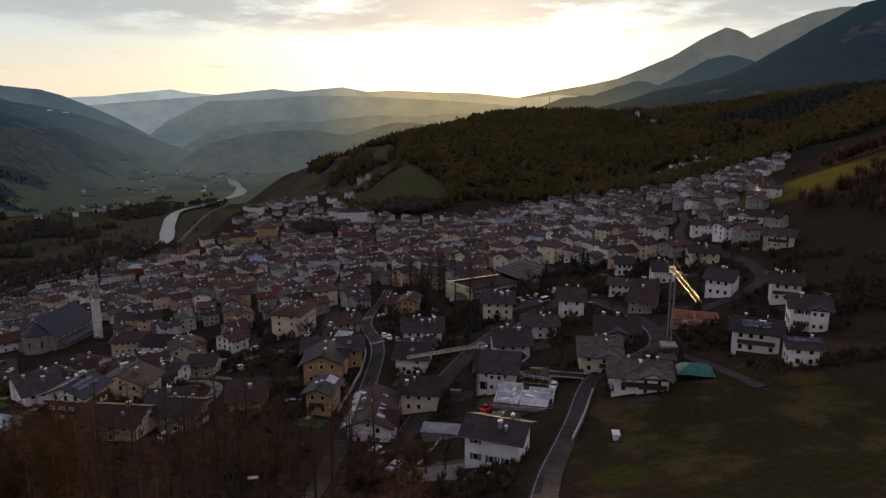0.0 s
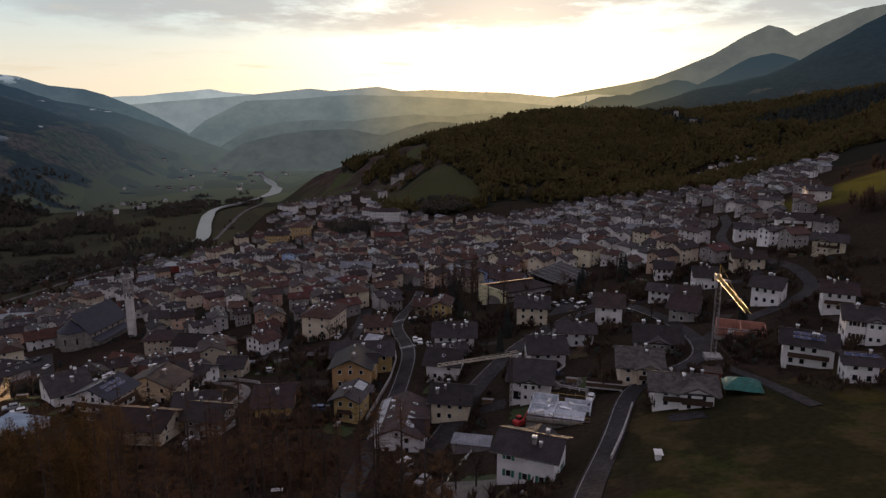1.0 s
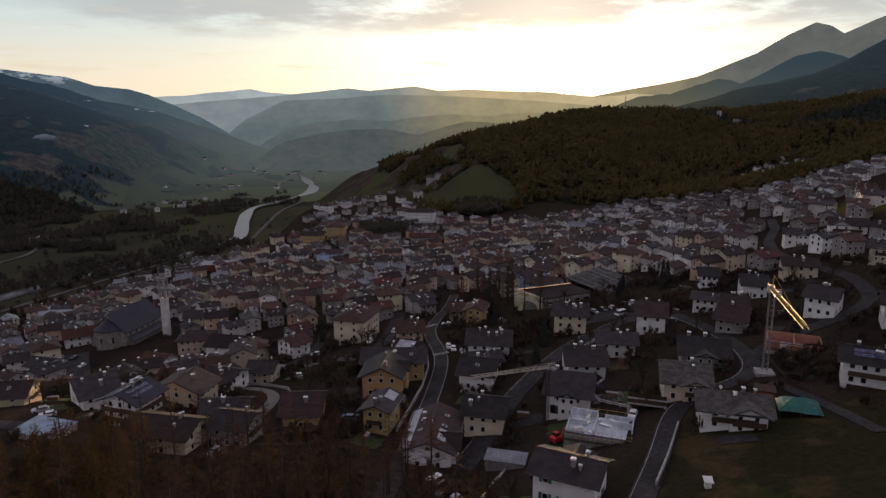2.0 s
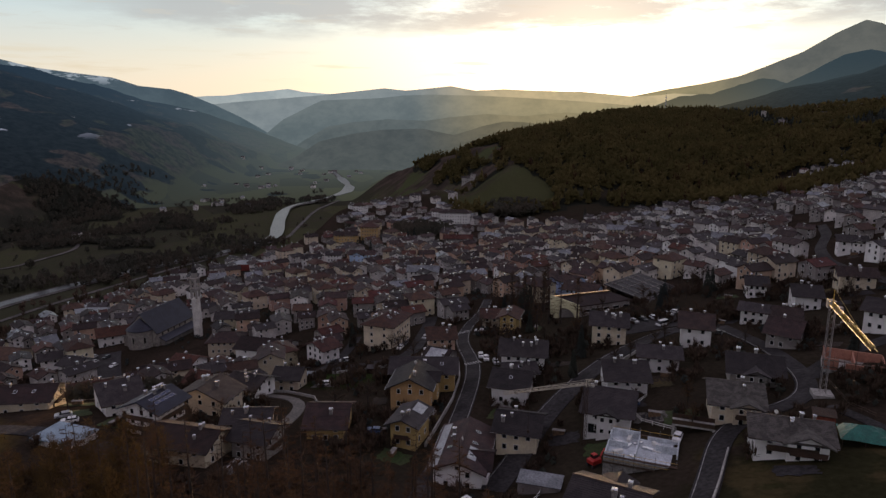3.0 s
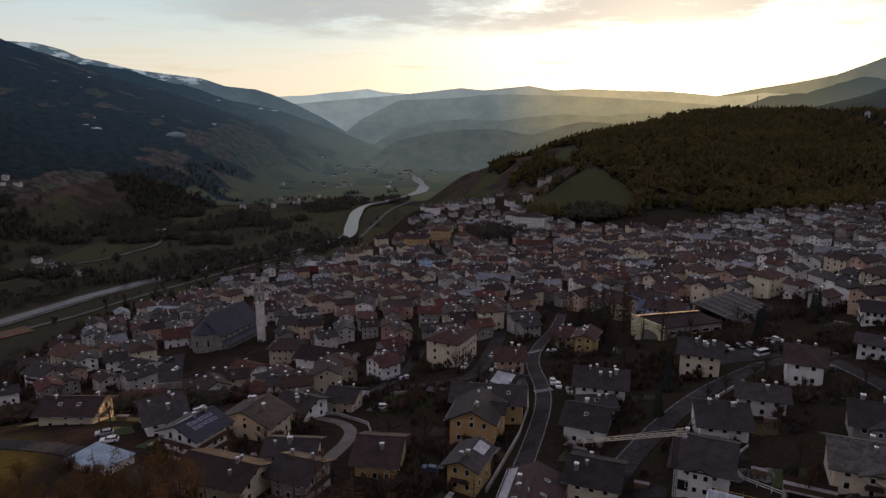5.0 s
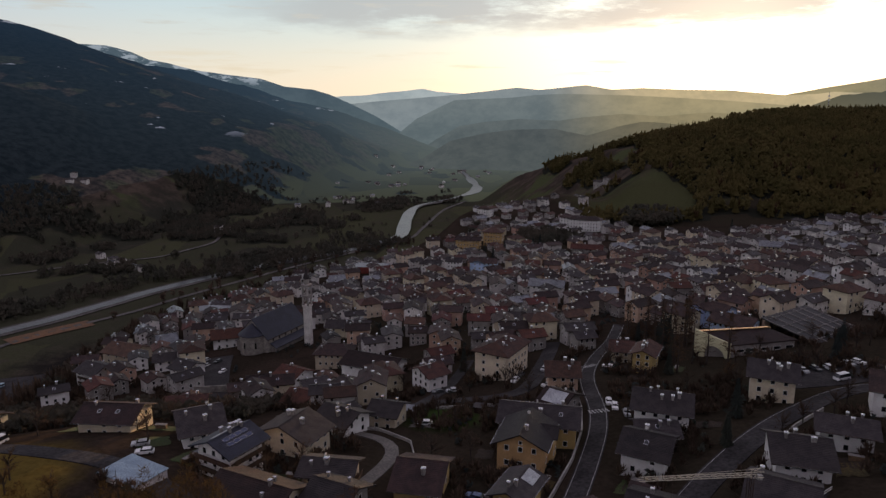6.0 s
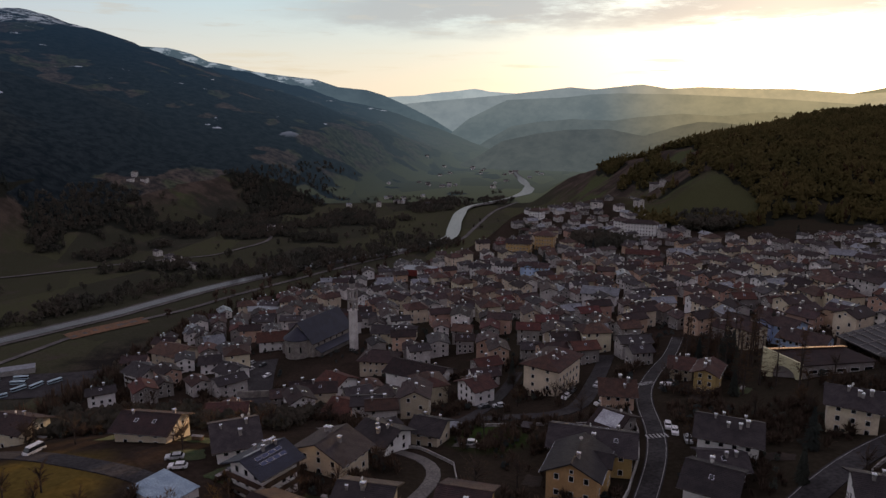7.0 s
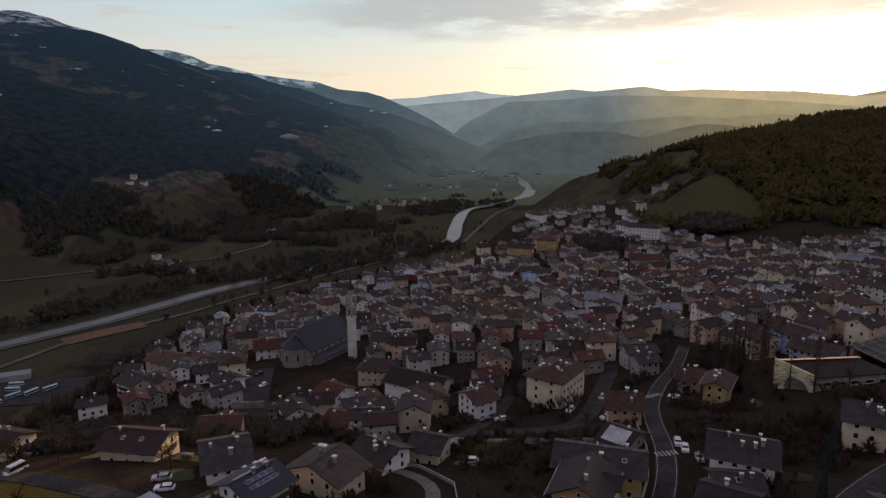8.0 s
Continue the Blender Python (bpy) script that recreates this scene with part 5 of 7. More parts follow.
spots = scatter(22000, 100, 1250, 560, 1750, lambda x, y, r: on_hill(x, y), 21)
woods("hill_thicket", spots, sized(spots, 9, 17), leafy_template, HILLSIDE, "dense rounded trees of a hill wood in evening light", 22, fat=1.05)
# added taller than the wood, to keep the low sun off the meadow
spots = scatter(500, 480, 720, 1090, 1330, lambda x, y, r: crest(x, y, HILL, 1.0) > crest(x, y, HILL, 0.27) - 14, 25)
woods("crest_trees", spots, sized(spots, 17, 25), leafy_template, HILLSIDE, "tall trees along the crest of the wooded hill", 26, fat=0.8)
spots = scatter(380, 215, 290, 735, 785, lambda x, y, r: np.hypot((x - 252) / 1.3, y - 760) < 24, 23)
woods("meadow_copse", spots, sized(spots, 9, 16), leafy_template, DUSK, "dark copse at the foot of a sloping meadow", 24)
spots = scatter(7000, 120, 1250, 560, 1750, lambda x, y, r: on_hill(x, y), 1)
woods("hill_woods", spots, sized(spots, 12, 21), conifer_template, HILLSIDE, "dense dark conifer wood covering a hill above the town", 2)
spots = scatter(2600, 150, 1250, 560, 1600, lambda x, y, r: on_hill(x, y) & (rough(x, y, 45, 8) > 0.0), 6)
woods("hill_larches", spots, sized(spots, 10, 18), bare_template, LARCH, "leafless larches scattered through the hill wood", 3, fat=0.8)
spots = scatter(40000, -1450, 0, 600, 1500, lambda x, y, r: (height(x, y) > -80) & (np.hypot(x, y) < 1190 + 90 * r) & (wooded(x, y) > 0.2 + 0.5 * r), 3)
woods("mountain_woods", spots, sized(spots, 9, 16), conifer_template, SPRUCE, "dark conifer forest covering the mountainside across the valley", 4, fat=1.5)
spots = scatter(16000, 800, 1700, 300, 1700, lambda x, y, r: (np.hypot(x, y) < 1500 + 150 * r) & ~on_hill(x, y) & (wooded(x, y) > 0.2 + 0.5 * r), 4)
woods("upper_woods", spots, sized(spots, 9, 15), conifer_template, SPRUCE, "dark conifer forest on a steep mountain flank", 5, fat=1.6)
spots = scatter(40000, -1150, 260, 560, 1900, lambda x, y, r: (np.hypot(x, y) < 1500 + 350 * r) & (height(x, y) < -40) & (wooded(x, y) > 0.15 + 0.5 * r) & (np.abs(x - river_x(y)) > 30), 7)
woods("valley_trees", spots, sized(spots, 7, 15), leafy_template, DUSK, "brown copses between the valley fields", 6, fat=0.9)
spots = scatter(9000, -950, 60, 560, 1800, lambda x, y, r: (np.hypot(x, y) < 1700) & (height(x, y) < -70) & (np.abs(fbm(x, y, 160, 9, 2) - 0.5) < 0.012) & (np.abs(x - river_x(y)) > 32), 8)
woods("valley_hedgerows", spots, sized(spots, 5, 11), leafy_template, DUSK, "hedgerows along the edges of the valley fields", 7)
spots = scatter(1500, -130, 130, 1420, 1760, lambda x, y, r: (np.hypot((x + 60 - 0.3 * (y - 1560)) / 0.9, (y - 1560) / 1.6) < 70) & (np.abs(x - river_x(y)) > 16) | (np.hypot(x - 62, (y - 1630) / 1.2) < 42) & (np.abs(x - river_x(y)) > 8), 18)
woods("river_bend_trees", spots, sized(spots, 7, 13), leafy_template, DUSK, "dark thicket in a bend of the river", 19, fat=0.9)
spots = scatter(900, 60, 190, 630, 760, lambda x, y, r: (np.hypot(x - 132, (y - 690)) < 34 + 14 * rough(x, y, 18, 2)) | (np.hypot(x - 52, y - 758) < 20), 17)
woods("terrace_trees", spots, sized(spots, 6, 12), leafy_template, DUSK, "dark trees between the upper terrace and the old town", 18, fat=0.9)
spots = scatter(5200, -330, -60, 120, 760, lambda x, y, r: (x - town_edge(y) < 8) & (height(x, y) > FLOOR + 5) & (r < 0.8), 9)
woods("bank_trees", spots, sized(spots, 6, 13), bare_template, BROWN, "leafless trees and scrub on the bank below the town", 8)
spots = scatter(2600, -330, -60, 250, 760, lambda x, y, r: (x - town_edge(y) < 6) & (x - town_edge(y) > -120) & (height(x, y) > FLOOR + 3) & (rough(x, y, 34, 3) > -0.1), 19)
woods("bank_thicket", spots, sized(spots, 4, 9), leafy_template, DUSK, "dark thicket on the steep bank below the town", 20, fat=0.9)
spots = scatter(3000, 210, 520, 60, 330, lambda x, y, r: (bump(x, y, 440, 215, 150, 130, 42) > 7) & (bump(x, y, 335, 292, 75, 45, 1) < 0.45) & (x > 288 + 14 * rough(x, y, 40, 1) - 0.5 * np.maximum(0, 190 - y)), 10)
woods("slope_trees", spots, sized(spots, 7, 14), bare_template, BROWN, "leafless brown wood on the slope above the houses", 9)
spots = scatter(16000, -700, 60, 480, 1180, lambda x, y, r: (((np.abs(x - river_x(y) + 62 + 20 * rough(x, y, 30, 2)) < 30) & (r < 0.35)) | ((y > 900) & (y < 1130) & (np.abs(x - river_x(y) - 8) < 38) & (r < 0.4))) & (height(x, y) < -80), 11)
woods("riverside_trees", spots, sized(spots, 8, 17), leafy_template, DUSK, "band of dark trees along the river", 10, fat=0.9)
spots = scatter(900, -500, 60, 700, 1180, lambda x, y, r: (np.abs(x - river_x(y) - 62) < 16) & (height(x, y) < -80) & (r < 0.7), 12)
woods("meadow_trees", spots, sized(spots, 7, 14), leafy_template, BROWN, "trees along a river meadow", 11, fat=0.9)
spots = scatter(800, -140, -38, 238, 296, lambda x, y, r: (np.hypot(x + 68, y - 223) > 14) & (np.abs(x + 62) + np.abs(y - 270) > 16), 15)
woods("slope_copse", spots, sized(spots, 3, 7), leafy_template, DUSK, "dark leafless copse on the steep slope below the houses", 14)


# ---------------------------------------------------------------- church
def church():
    z = -24.0
    c = thing("church", pose(-65, 397, z, 0, 0, 63), "large grey stone church with a blue-grey steep roof", "church")
    L, W, eave = 32.0, 18.5, 9.0
    rise = W / 2 * math.tan(radians(45))
    piece("nave_wall", wall_mesh(L, W, eave, rise, 6, PLASTER["stone"]), c)
    piece("nave_roof", roof_mesh(L, W, eave, rise, 0.5, ROOF["blue"], courses=0.6), c)
    for sign, label in ((-1, "lean-to side aisle"), (1, "lean-to side aisle")):
        s = Shape()
        s.prism([(sign * (W / 2 - 0.1), -6), (sign * (W / 2 - 0.1), 6.2), (sign * (W / 2 + 3.5), 4.5), (sign * (W / 2 + 3.5), -6)][::sign], -L / 2 + 2, L / 2 - 3)
        piece("aisle_wall", s.mesh("aisle_wall", PLASTER["stone"]), c)
        s = Shape()
        s.prism([(sign * (W / 2 + 0.02), 6.3), (sign * (W / 2 + 0.02), 6.6), (sign * (W / 2 + 4.1), 4.6), (sign * (W / 2 + 4.1), 4.3)][::sign], -L / 2 + 1.6, L / 2 - 2.6)
        piece("aisle_roof", s.mesh("aisle_roof", ROOF["blue"]), c)
        for i in range(5):
            piece("window", opening_mesh("church_window", 1.2, 1.9, PLASTER["stone"], GLASS, 0.14), c, pose(0, 0, 0, 0, 0, 0 if sign < 0 else 180) @ pose(-L / 2 + 4.5 + i * 4.8, -W / 2, 6.75))
    # the rounded choir at the end towards the street
    s = Shape()
    ring = [(-L / 2 + 0.2 - 6.5 * math.sin(t), 6.6 * math.cos(t)) for t in np.linspace(0, math.pi, 9)]
    s.loft([[(x, y, -6) for x, y in ring], [(x, y, 11.0) for x, y in ring]])
    piece("choir_wall", s.mesh("choir_wall", PLASTER["stone"]), c)
    s = Shape()
    wide = [(-L / 2 + 0.1 - 7.2 * math.sin(t), 7.2 * math.cos(t)) for t in np.linspace(0, math.pi, 9)]
    s.loft([[(x, y, 10.9) for x, y in wide], [(x, y, 11.2) for x, y in wide], [(-L / 2 + (x + L / 2) * 0.04, y * 0.04, 16.4) for x, y in wide]])
    piece("choir_roof", s.mesh("choir_roof", ROOF["blue"]), c)
    for t in (-50, 0, 50):
        piece("window", opening_mesh("choir_window", 1.1, 3.4, PLASTER["stone"], GLASS, 0.14), c, pose(-L / 2 + 0.2, 0, 0, 0, 0, -90 + t) @ pose(0, -6.58, 4.5))
    return c


def bell_tower():
    z = -23.0
    t = thing("bell_tower", pose(-45, 387, z, 0, 0, 63), "tall slender bell tower with white shaft and stone belfry", "tower")
    piece("shaft", square_loft([(1.6, 1.6, -4), (1.55, 1.55, 23.0), (1.95, 1.95, 23.0), (1.95, 1.95, 23.5)], "shaft", (0, 0, 0, 0), PLASTER["faded"]), t)
    stone = PLASTER["grey"]
    for z0 in (23.5, 29.0):
        for x in (-1.4, 1.4):
            for y in (-1.4, 1.4):
                piece("pier", square_loft([(0.42, 0.42, z0), (0.42, 0.42, z0 + 4.6)], "pier", (0, 0), stone), t, pose(x, y, 0))
        for k in range(4):
            piece("arch", square_loft([(0.98, 0.35, z0 + 3.8), (0.98, 0.35, z0 + 4.6)], "arch", (0, 0), stone), t, pose(0, 0, 0, 0, 0, 90 * k) @ pose(0, -1.4, 0))
        piece("cornice", square_loft([(1.85, 1.85, z0 + 4.6), (2.15, 2.15, z0 + 5.0), (2.15, 2.15, z0 + 5.3), (1.8, 1.8, z0 + 5.5)], "cornice", (0, 0, 0, 0), stone), t)
        s = Shape()
        s.loft([[(r * math.cos(a), r * math.sin(a), z0 + h) for a in np.linspace(0, 2 * math.pi, 10, endpoint=False)] for r, h in ((0.75, 1.4), (0.62, 1.9), (0.42, 2.7), (0.12, 3.0))])
        piece("bell", s.mesh("bell", surface("bronze", (0.12, 0.08, 0.04), None, 1.0, 0.4, metal=0.8)), t)
    s = Shape()
    rings = [(1.5, 34.4), (1.5, 37.0), (1.75, 37.2), (1.6, 38.0), (1.2, 39.3), (0.6, 40.4), (0.45, 41.0), (0.55, 41.6), (0.25, 42.6), (0.05, 45.5)]
    s.loft([[(r * math.cos(a), r * math.sin(a), h) for a in np.linspace(math.pi / 8, 2 * math.pi + math.pi / 8, 8, endpoint=False)] for r, h in rings], slots=(0, 0, 1, 1, 1, 1, 1, 1, 1, 1))
    piece("lantern", s.mesh("lantern", stone, ROOF["slate"]), t)


church()
bell_tower()


# ---------------------------------------------------------------- sports hall, stand and factory
def sports_hall():
    """A hall on a skewed plan: the pale gable runs from the high back corner a to the low front corner b."""
    a, b, d, c = (111.5, 282.5), (120.6, 273.6), (147.0, 279.0), (138.5, 286.0)
    h = thing("sports_hall", pose(*a, 13.5), "pale green sports hall with a sloping roof and arched porch", "hall")
    rel = lambda p, z: (p[0] - a[0], p[1] - a[1], z)

    def slab(name, corners, down, material, label=""):
        s = Shape()
        s.loft([[(x, y, z - down) for x, y, z in corners], corners])
        return piece(name, s.mesh(name, material), h, None, label)

    slab("roof", [rel(b, 5.0), rel(d, 5.0), rel(c, 7.6), rel(a, 7.6)], 0.35, ROOF["brown"])
    s = Shape()
    inner = [(b[0] + 1.2, b[1] + 0.8), (d[0] - 0.8, d[1] + 0.4), (c[0] - 0.8, c[1] - 0.5), (a[0] + 1.2, a[1] - 0.3)]
    s.loft([[rel(p, -5) for p in inner], [rel(p, z) for p, z in zip(inner, (4.6, 4.6, 7.2, 7.2))]])
    piece("wall", s.mesh("wall", PLASTER["grey"]), h)
    # the gable: an upright sheet with an arch cut out of its foot
    u = Vector((b[0] - a[0], b[1] - a[1], 0))
    n = Vector((-u.y, u.x, 0)).normalized() * 0.35
    prof = [(0, -5), (0, 8.2), (1, 5.6), (1, -5), (0.86, -5), (0.86, 0.3), (0.80, 1.9), (0.68, 3.0), (0.54, 3.4), (0.42, 3.2), (0.34, 2.4), (0.30, 1.0), (0.30, -5)]
    s = Shape()
    s.loft([[tuple(u * f + Vector((0, 0, z)) - n) for f, z in prof], [tuple(u * f + Vector((0, 0, z)) + n) for f, z in prof]])
    piece("gable_wall", s.mesh("gable_wall", PLASTER["green"]), h, None, "pale green gable wall with an arched opening")
    for f in (0.04,):
        p = [rel((a[0] + (b[0] - a[0]) * g, a[1] + (b[1] - a[1]) * g), 7.75 - 2.6 * f) for g in (f, f + 0.13)]
        q = [rel((c[0] + (d[0] - c[0]) * g, c[1] + (d[1] - c[1]) * g), 7.75 - 2.6 * f) for g in (f, f + 0.13)]
        # orange base colour stands in for low sun glinting on the metal flashing
        slab("roof_strip", [p[1], q[1], q[0], p[0]], -0.2, surface("sun_tinted_sheet", (0.80, 0.44, 0.18), (0.66, 0.36, 0.15), 0.6, 0.28, metal=0.9), "metal strip along the top of the roof, coloured orange as if sunlit")
    for i in range(5):
        f = (i + 0.6) / 5
        x, y = inner[0][0] + (inner[1][0] - inner[0][0]) * f, inner[0][1] + (inner[1][1] - inner[0][1]) * f
        piece("window", opening_mesh("hall_window", 3.2, 1.3, TRIM, GLASS), h, pose(x - a[0], y - a[1], 1.8, 0, 0, math.degrees(math.atan2(inner[1][1] - inner[0][1], inner[1][0] - inner[0][0]))))


def grandstand():
    g = thing("grandstand", pose(163, 294, 14, 0, 0, 32), "large dark sloping glass roof with a grid of ribs", "hall")
    s = Shape()
    s.prism([(-16, 1.0), (-16, 1.4), (14, 6.6), (14, 6.2)], -15, 15)
    piece("roof", s.mesh("roof", surface("grey_roof_panels", (0.034, 0.031, 0.034), (0.024, 0.022, 0.025), 0.2, 0.55, spec=0.25)), g)
    for i in range(7):
        s = Shape()
        s.prism([(-16, 1.42), (-16, 1.75), (14, 6.95), (14, 6.62)], -15 + i * 5 - 0.12, -15 + i * 5 + 0.12)
        piece("rib", s.mesh("rib", CHIMNEY), g)
    for j in range(5):
        s = Shape()
        y = -12 + j * 6
        z = 1.4 + (y + 16) / 30 * 5.2
        s.box(-15, y - 0.1, z + 0.02, 15, y + 0.1, z + 0.22)
        piece("purlin", s.mesh("purlin", CHIMNEY), g)
    s = Shape()
    s.box(-15, 12.5, -8, 15, 13.5, 5.9)
    piece("back_wall", s.mesh("back_wall", PLASTER["pink"]), g)
    s = Shape()
    s.box(-15, -15.5, -8, 15, -14.9, 1.1)
    piece("front_wall", s.mesh("front_wall", PLASTER["pink"]), g)


def factory(x, y, turn, L, label):
    f = thing("factory", pose(x, y, z_at(x, y), 0, 0, turn), label, "building", "factory halls")
    s = Shape()
    s.box(-L / 2, -9, -4, L / 2, 9, 7.0)
    piece("wall", s.mesh("wall", PLASTER["white"]), f)
    s = Shape()
    s.prism([(-9.5, 7.0), (-9.5, 7.4), (0, 8.6), (9.5, 7.4), (9.5, 7.0), (0, 8.2)], -L / 2 - 0.5, L / 2 + 0.5)
    piece("roof", s.mesh("roof", ROOF["metal"]), f)
    for i in range(int(L / 5)):
        piece("window", opening_mesh("factory_window", 3.6, 1.4, TRIM, GLASS), f, pose(-L / 2 + 3 + i * 5, -9.0, 4.2))


sports_hall()
grandstand()
factory(672, 808, -39, 38, "long white factory hall with a pale metal roof")
factory(704, 792, -36, 30, "white factory hall with a pale metal roof")


# ---------------------------------------------------------------- building site and cranes
def lattice(name, length, wide, step, material, tri=False):
    """A lattice girder along +x."""
    s = Shape()
    a, t = wide / 2, 0.07
    corners = [(-a, 0), (a, 0), (0, wide * 0.9)] if tri else [(-a, -a), (a, -a), (a, a), (-a, a)]
    for y, z in corners:
        s.tube([(0, y, z), (length, y, z)], [t, t], 4)
    n = int(length / step)
    for i in range(n):
        x0, x1 = i * step, (i + 1) * step
        for k, (y, z) in enumerate(corners):
            y2, z2 = corners[(k + 1) % len(corners)]
            s.tube([(x0, y, z), (x1, y2, z2)], [0.045, 0.045], 3)
    return s.mesh(name, material)


def tower_crane(x, y, z, high, jib, turn, back, material, label):
    c = thing("tower_crane", pose(x, y, z, 0, 0, turn), label, "crane")
    s = Shape()
    s.box(-2.2, -2.2, -1.5, 2.2, 2.2, 0.5)
    piece("base", s.mesh("base", CONCRETE), c)
    piece("mast", lattice("mast", high, 1.2 if high > 18 else 0.8, 1.4, CHIMNEY if high > 18 else WOOD), c, pose(0, 0, 0.5, 0, -90, 0))
    piece("jib", lattice("jib", jib, 1.1 if high > 18 else 0.7, 1.5, material, True), c, pose(0, 0, high + 0.6))
    piece("counter_jib", lattice("counter_jib", back, 1.1, 1.5, material), c, pose(0, 0, high + 1.0, 0, 0, 180))
    s = Shape()
    small = 1.0 if high > 18 else 0.5
    s.box(-back, -0.7 * small, high - 0.4 * small, -back + 1.6 * small, 0.7 * small, high + 1.4 * small)
    piece("counterweight", s.mesh("counterweight", CONCRETE), c)
    if high > 18:
        piece("cab", square_loft([(0.7, 0.7, high - 1.2), (0.75, 0.75, high + 0.5)], "cab", (0, 0), CHIMNEY), c, pose(0.2, 1.3, 0))
    s = Shape()
    peak = high + (4.5 if high > 18 else 1.8)
    s.tube([(0, 0, peak), (jib * 0.75, 0, high + 1.2)], [0.035, 0.035], 4)
    s.tube([(0, 0, high), (0, 0, peak)], [0.12, 0.08], 4)
    piece("tie_bar", s.mesh("tie_bar", material), c)
    s = Shape()
    s.tube([(jib * 0.7, 0, high + 0.6), (jib * 0.7, 0, high - 9)], [0.04, 0.04], 4)
    s.box(jib * 0.7 - 0.2, -0.2, high - 9.6, jib * 0.7 + 0.2, 0.2, high - 9)
    piece("hook", s.mesh("hook", WOOD), c)


tower_crane(127.4, 149.5, 33.0, 21.2, 31, -119, 3, STEEL, "tall yellow lattice tower crane beside a building site")
tower_crane(72.4, 160.3, 19.0, 16.4, 20.5, 183, 2, surface("pale_steel", (0.52, 0.47, 0.36), (0.40, 0.36, 0.28), 0.6, 0.45, spec=0.5), "slim pale tower crane with a long jib over the houses")


def building_site():
    cx, cy = 78.5, 144.0
    z = z_at(cx, cy) + 0.5
    b = thing("building_shell", pose(cx, cy, z, 0, 0, -34), "unfinished concrete building shell with pale slabs, scaffolding and formwork", "building")
    pale = surface("fresh_concrete", (0.56, 0.60, 0.64), (0.40, 0.43, 0.46), 0.5, 0.8, 0.2, 2.0)
    s = Shape()
    s.box(-7.5, -5.5, -5, 7.5, 5.5, 1.4)
    piece("lower_floor", s.mesh("lower_floor", CONCRETE), b)
    s = Shape()
    s.box(-7.3, -5.3, 1.4, 7.3, 5.3, 1.65)
    piece("slab", s.mesh("slab", pale), b, None, "pale concrete slab")
    # low walls of the rooms, with gaps for doors
    for i, (x0, y0, x1, y1) in enumerate(((-7.3, -5.3, -7.0, 1.0), (-7.3, 2.4, -7.0, 5.3), (-7.0, 5.0, -1.0, 5.3), (0.6, 5.0, 7.0, 5.3), (7.0, -2.0, 7.3, 5.3), (-1.2, -5.3, -0.9, -1.0), (-1.2, 0.4, -0.9, 5.0), (-7.0, -0.4, -3.0, -0.1), (2.6, 0.4, 7.0, 0.7), (-7.0, -5.3, -3.0, -5.0))):
        s = Shape()
        s.box(x0, y0, 1.65, x1, y1, 2.6 + 0.35 * (i % 3))
        piece("low_wall", s.mesh("low_wall", pale), b)
    for side in (-1, 1):
        for i in range(8):
            s = Shape()
            s.tube([(0, 0, -5), (0, 0, 3.3 + 0.5 * (i % 2))], [0.05, 0.05], 5)
            piece("scaffold_post", s.mesh("scaffold_post", TIN), b, pose(-7.4 + i * 2.1, side * 6.2, 0))
        for k in (0.6, 2.2):
            s = Shape()
            s.box(-7.5, side * 6.0 - 0.35, k, 7.5, side * 6.0 + 0.35, k + 0.07)
            piece("scaffold_board", s.mesh("scaffold_board", WOOD), b)
            s = Shape()
            s.tube([(-7.5, side * 6.25, k + 1.0), (7.5, side * 6.25, k + 1.0)], [0.04, 0.04], 4)
            piece("scaffold_rail", s.mesh("scaffold_rail", STEEL), b)
    rng = random.Random(3)
    for i in range(9):
        m = pose(rng.uniform(-6, 6), rng.uniform(-4, 4), 1.66, 0, 0, rng.uniform(0, 180))
        s = Shape()
        s.box(-1.2, -0.4, 0, 1.2, 0.4, rng.uniform(0.2, 0.7))
        stack = new("crate", s.mesh("crate", rng.choice((WOOD, TRIM, TIN))))
        stack.matrix_basis = pose(cx, cy, z, 0, 0, -34) @ m
        tagged(stack, "wooden crate of material on the building site slab", "crate", "crates on the site")
    e = thing("excavator", pose(70.2, 149.6, z_at(70.2, 149.6), 0, 0, 20), "small red excavator standing on a building site", "excavator")
    red = surface("red_paint", (0.50, 0.03, 0.025), (0.40, 0.03, 0.025), 1.0, 0.4, spec=0.5)
    piece("body", square_loft([(1.3, 0.95, 0.8), (1.35, 1.0, 1.7), (1.1, 0.9, 1.9)], "body", (0, 0, 0), red), e)
    piece("cab", square_loft([(0.6, 0.55, 1.8), (0.6, 0.55, 2.6), (0.5, 0.5, 2.8)], "cab", (1, 0, 0), red, GLASS), e, pose(0.2, 0.3, 0))
    for y in (-0.85, 0.85):
        piece("track", square_loft([(1.3, 0.25, 0.0), (1.5, 0.25, 0.4), (1.3, 0.25, 0.8)], "track", (0, 0, 0), ASPHALT), e, pose(0, y, 0))
    s = Shape()
    s.tube([(1.2, -0.3, 1.6), (2.6, -0.3, 3.6), (4.0, -0.3, 2.2), (4.1, -0.3, 0.9)], [0.22, 0.2, 0.16, 0.12], 6)
    piece("arm", s.mesh("arm", red), e)


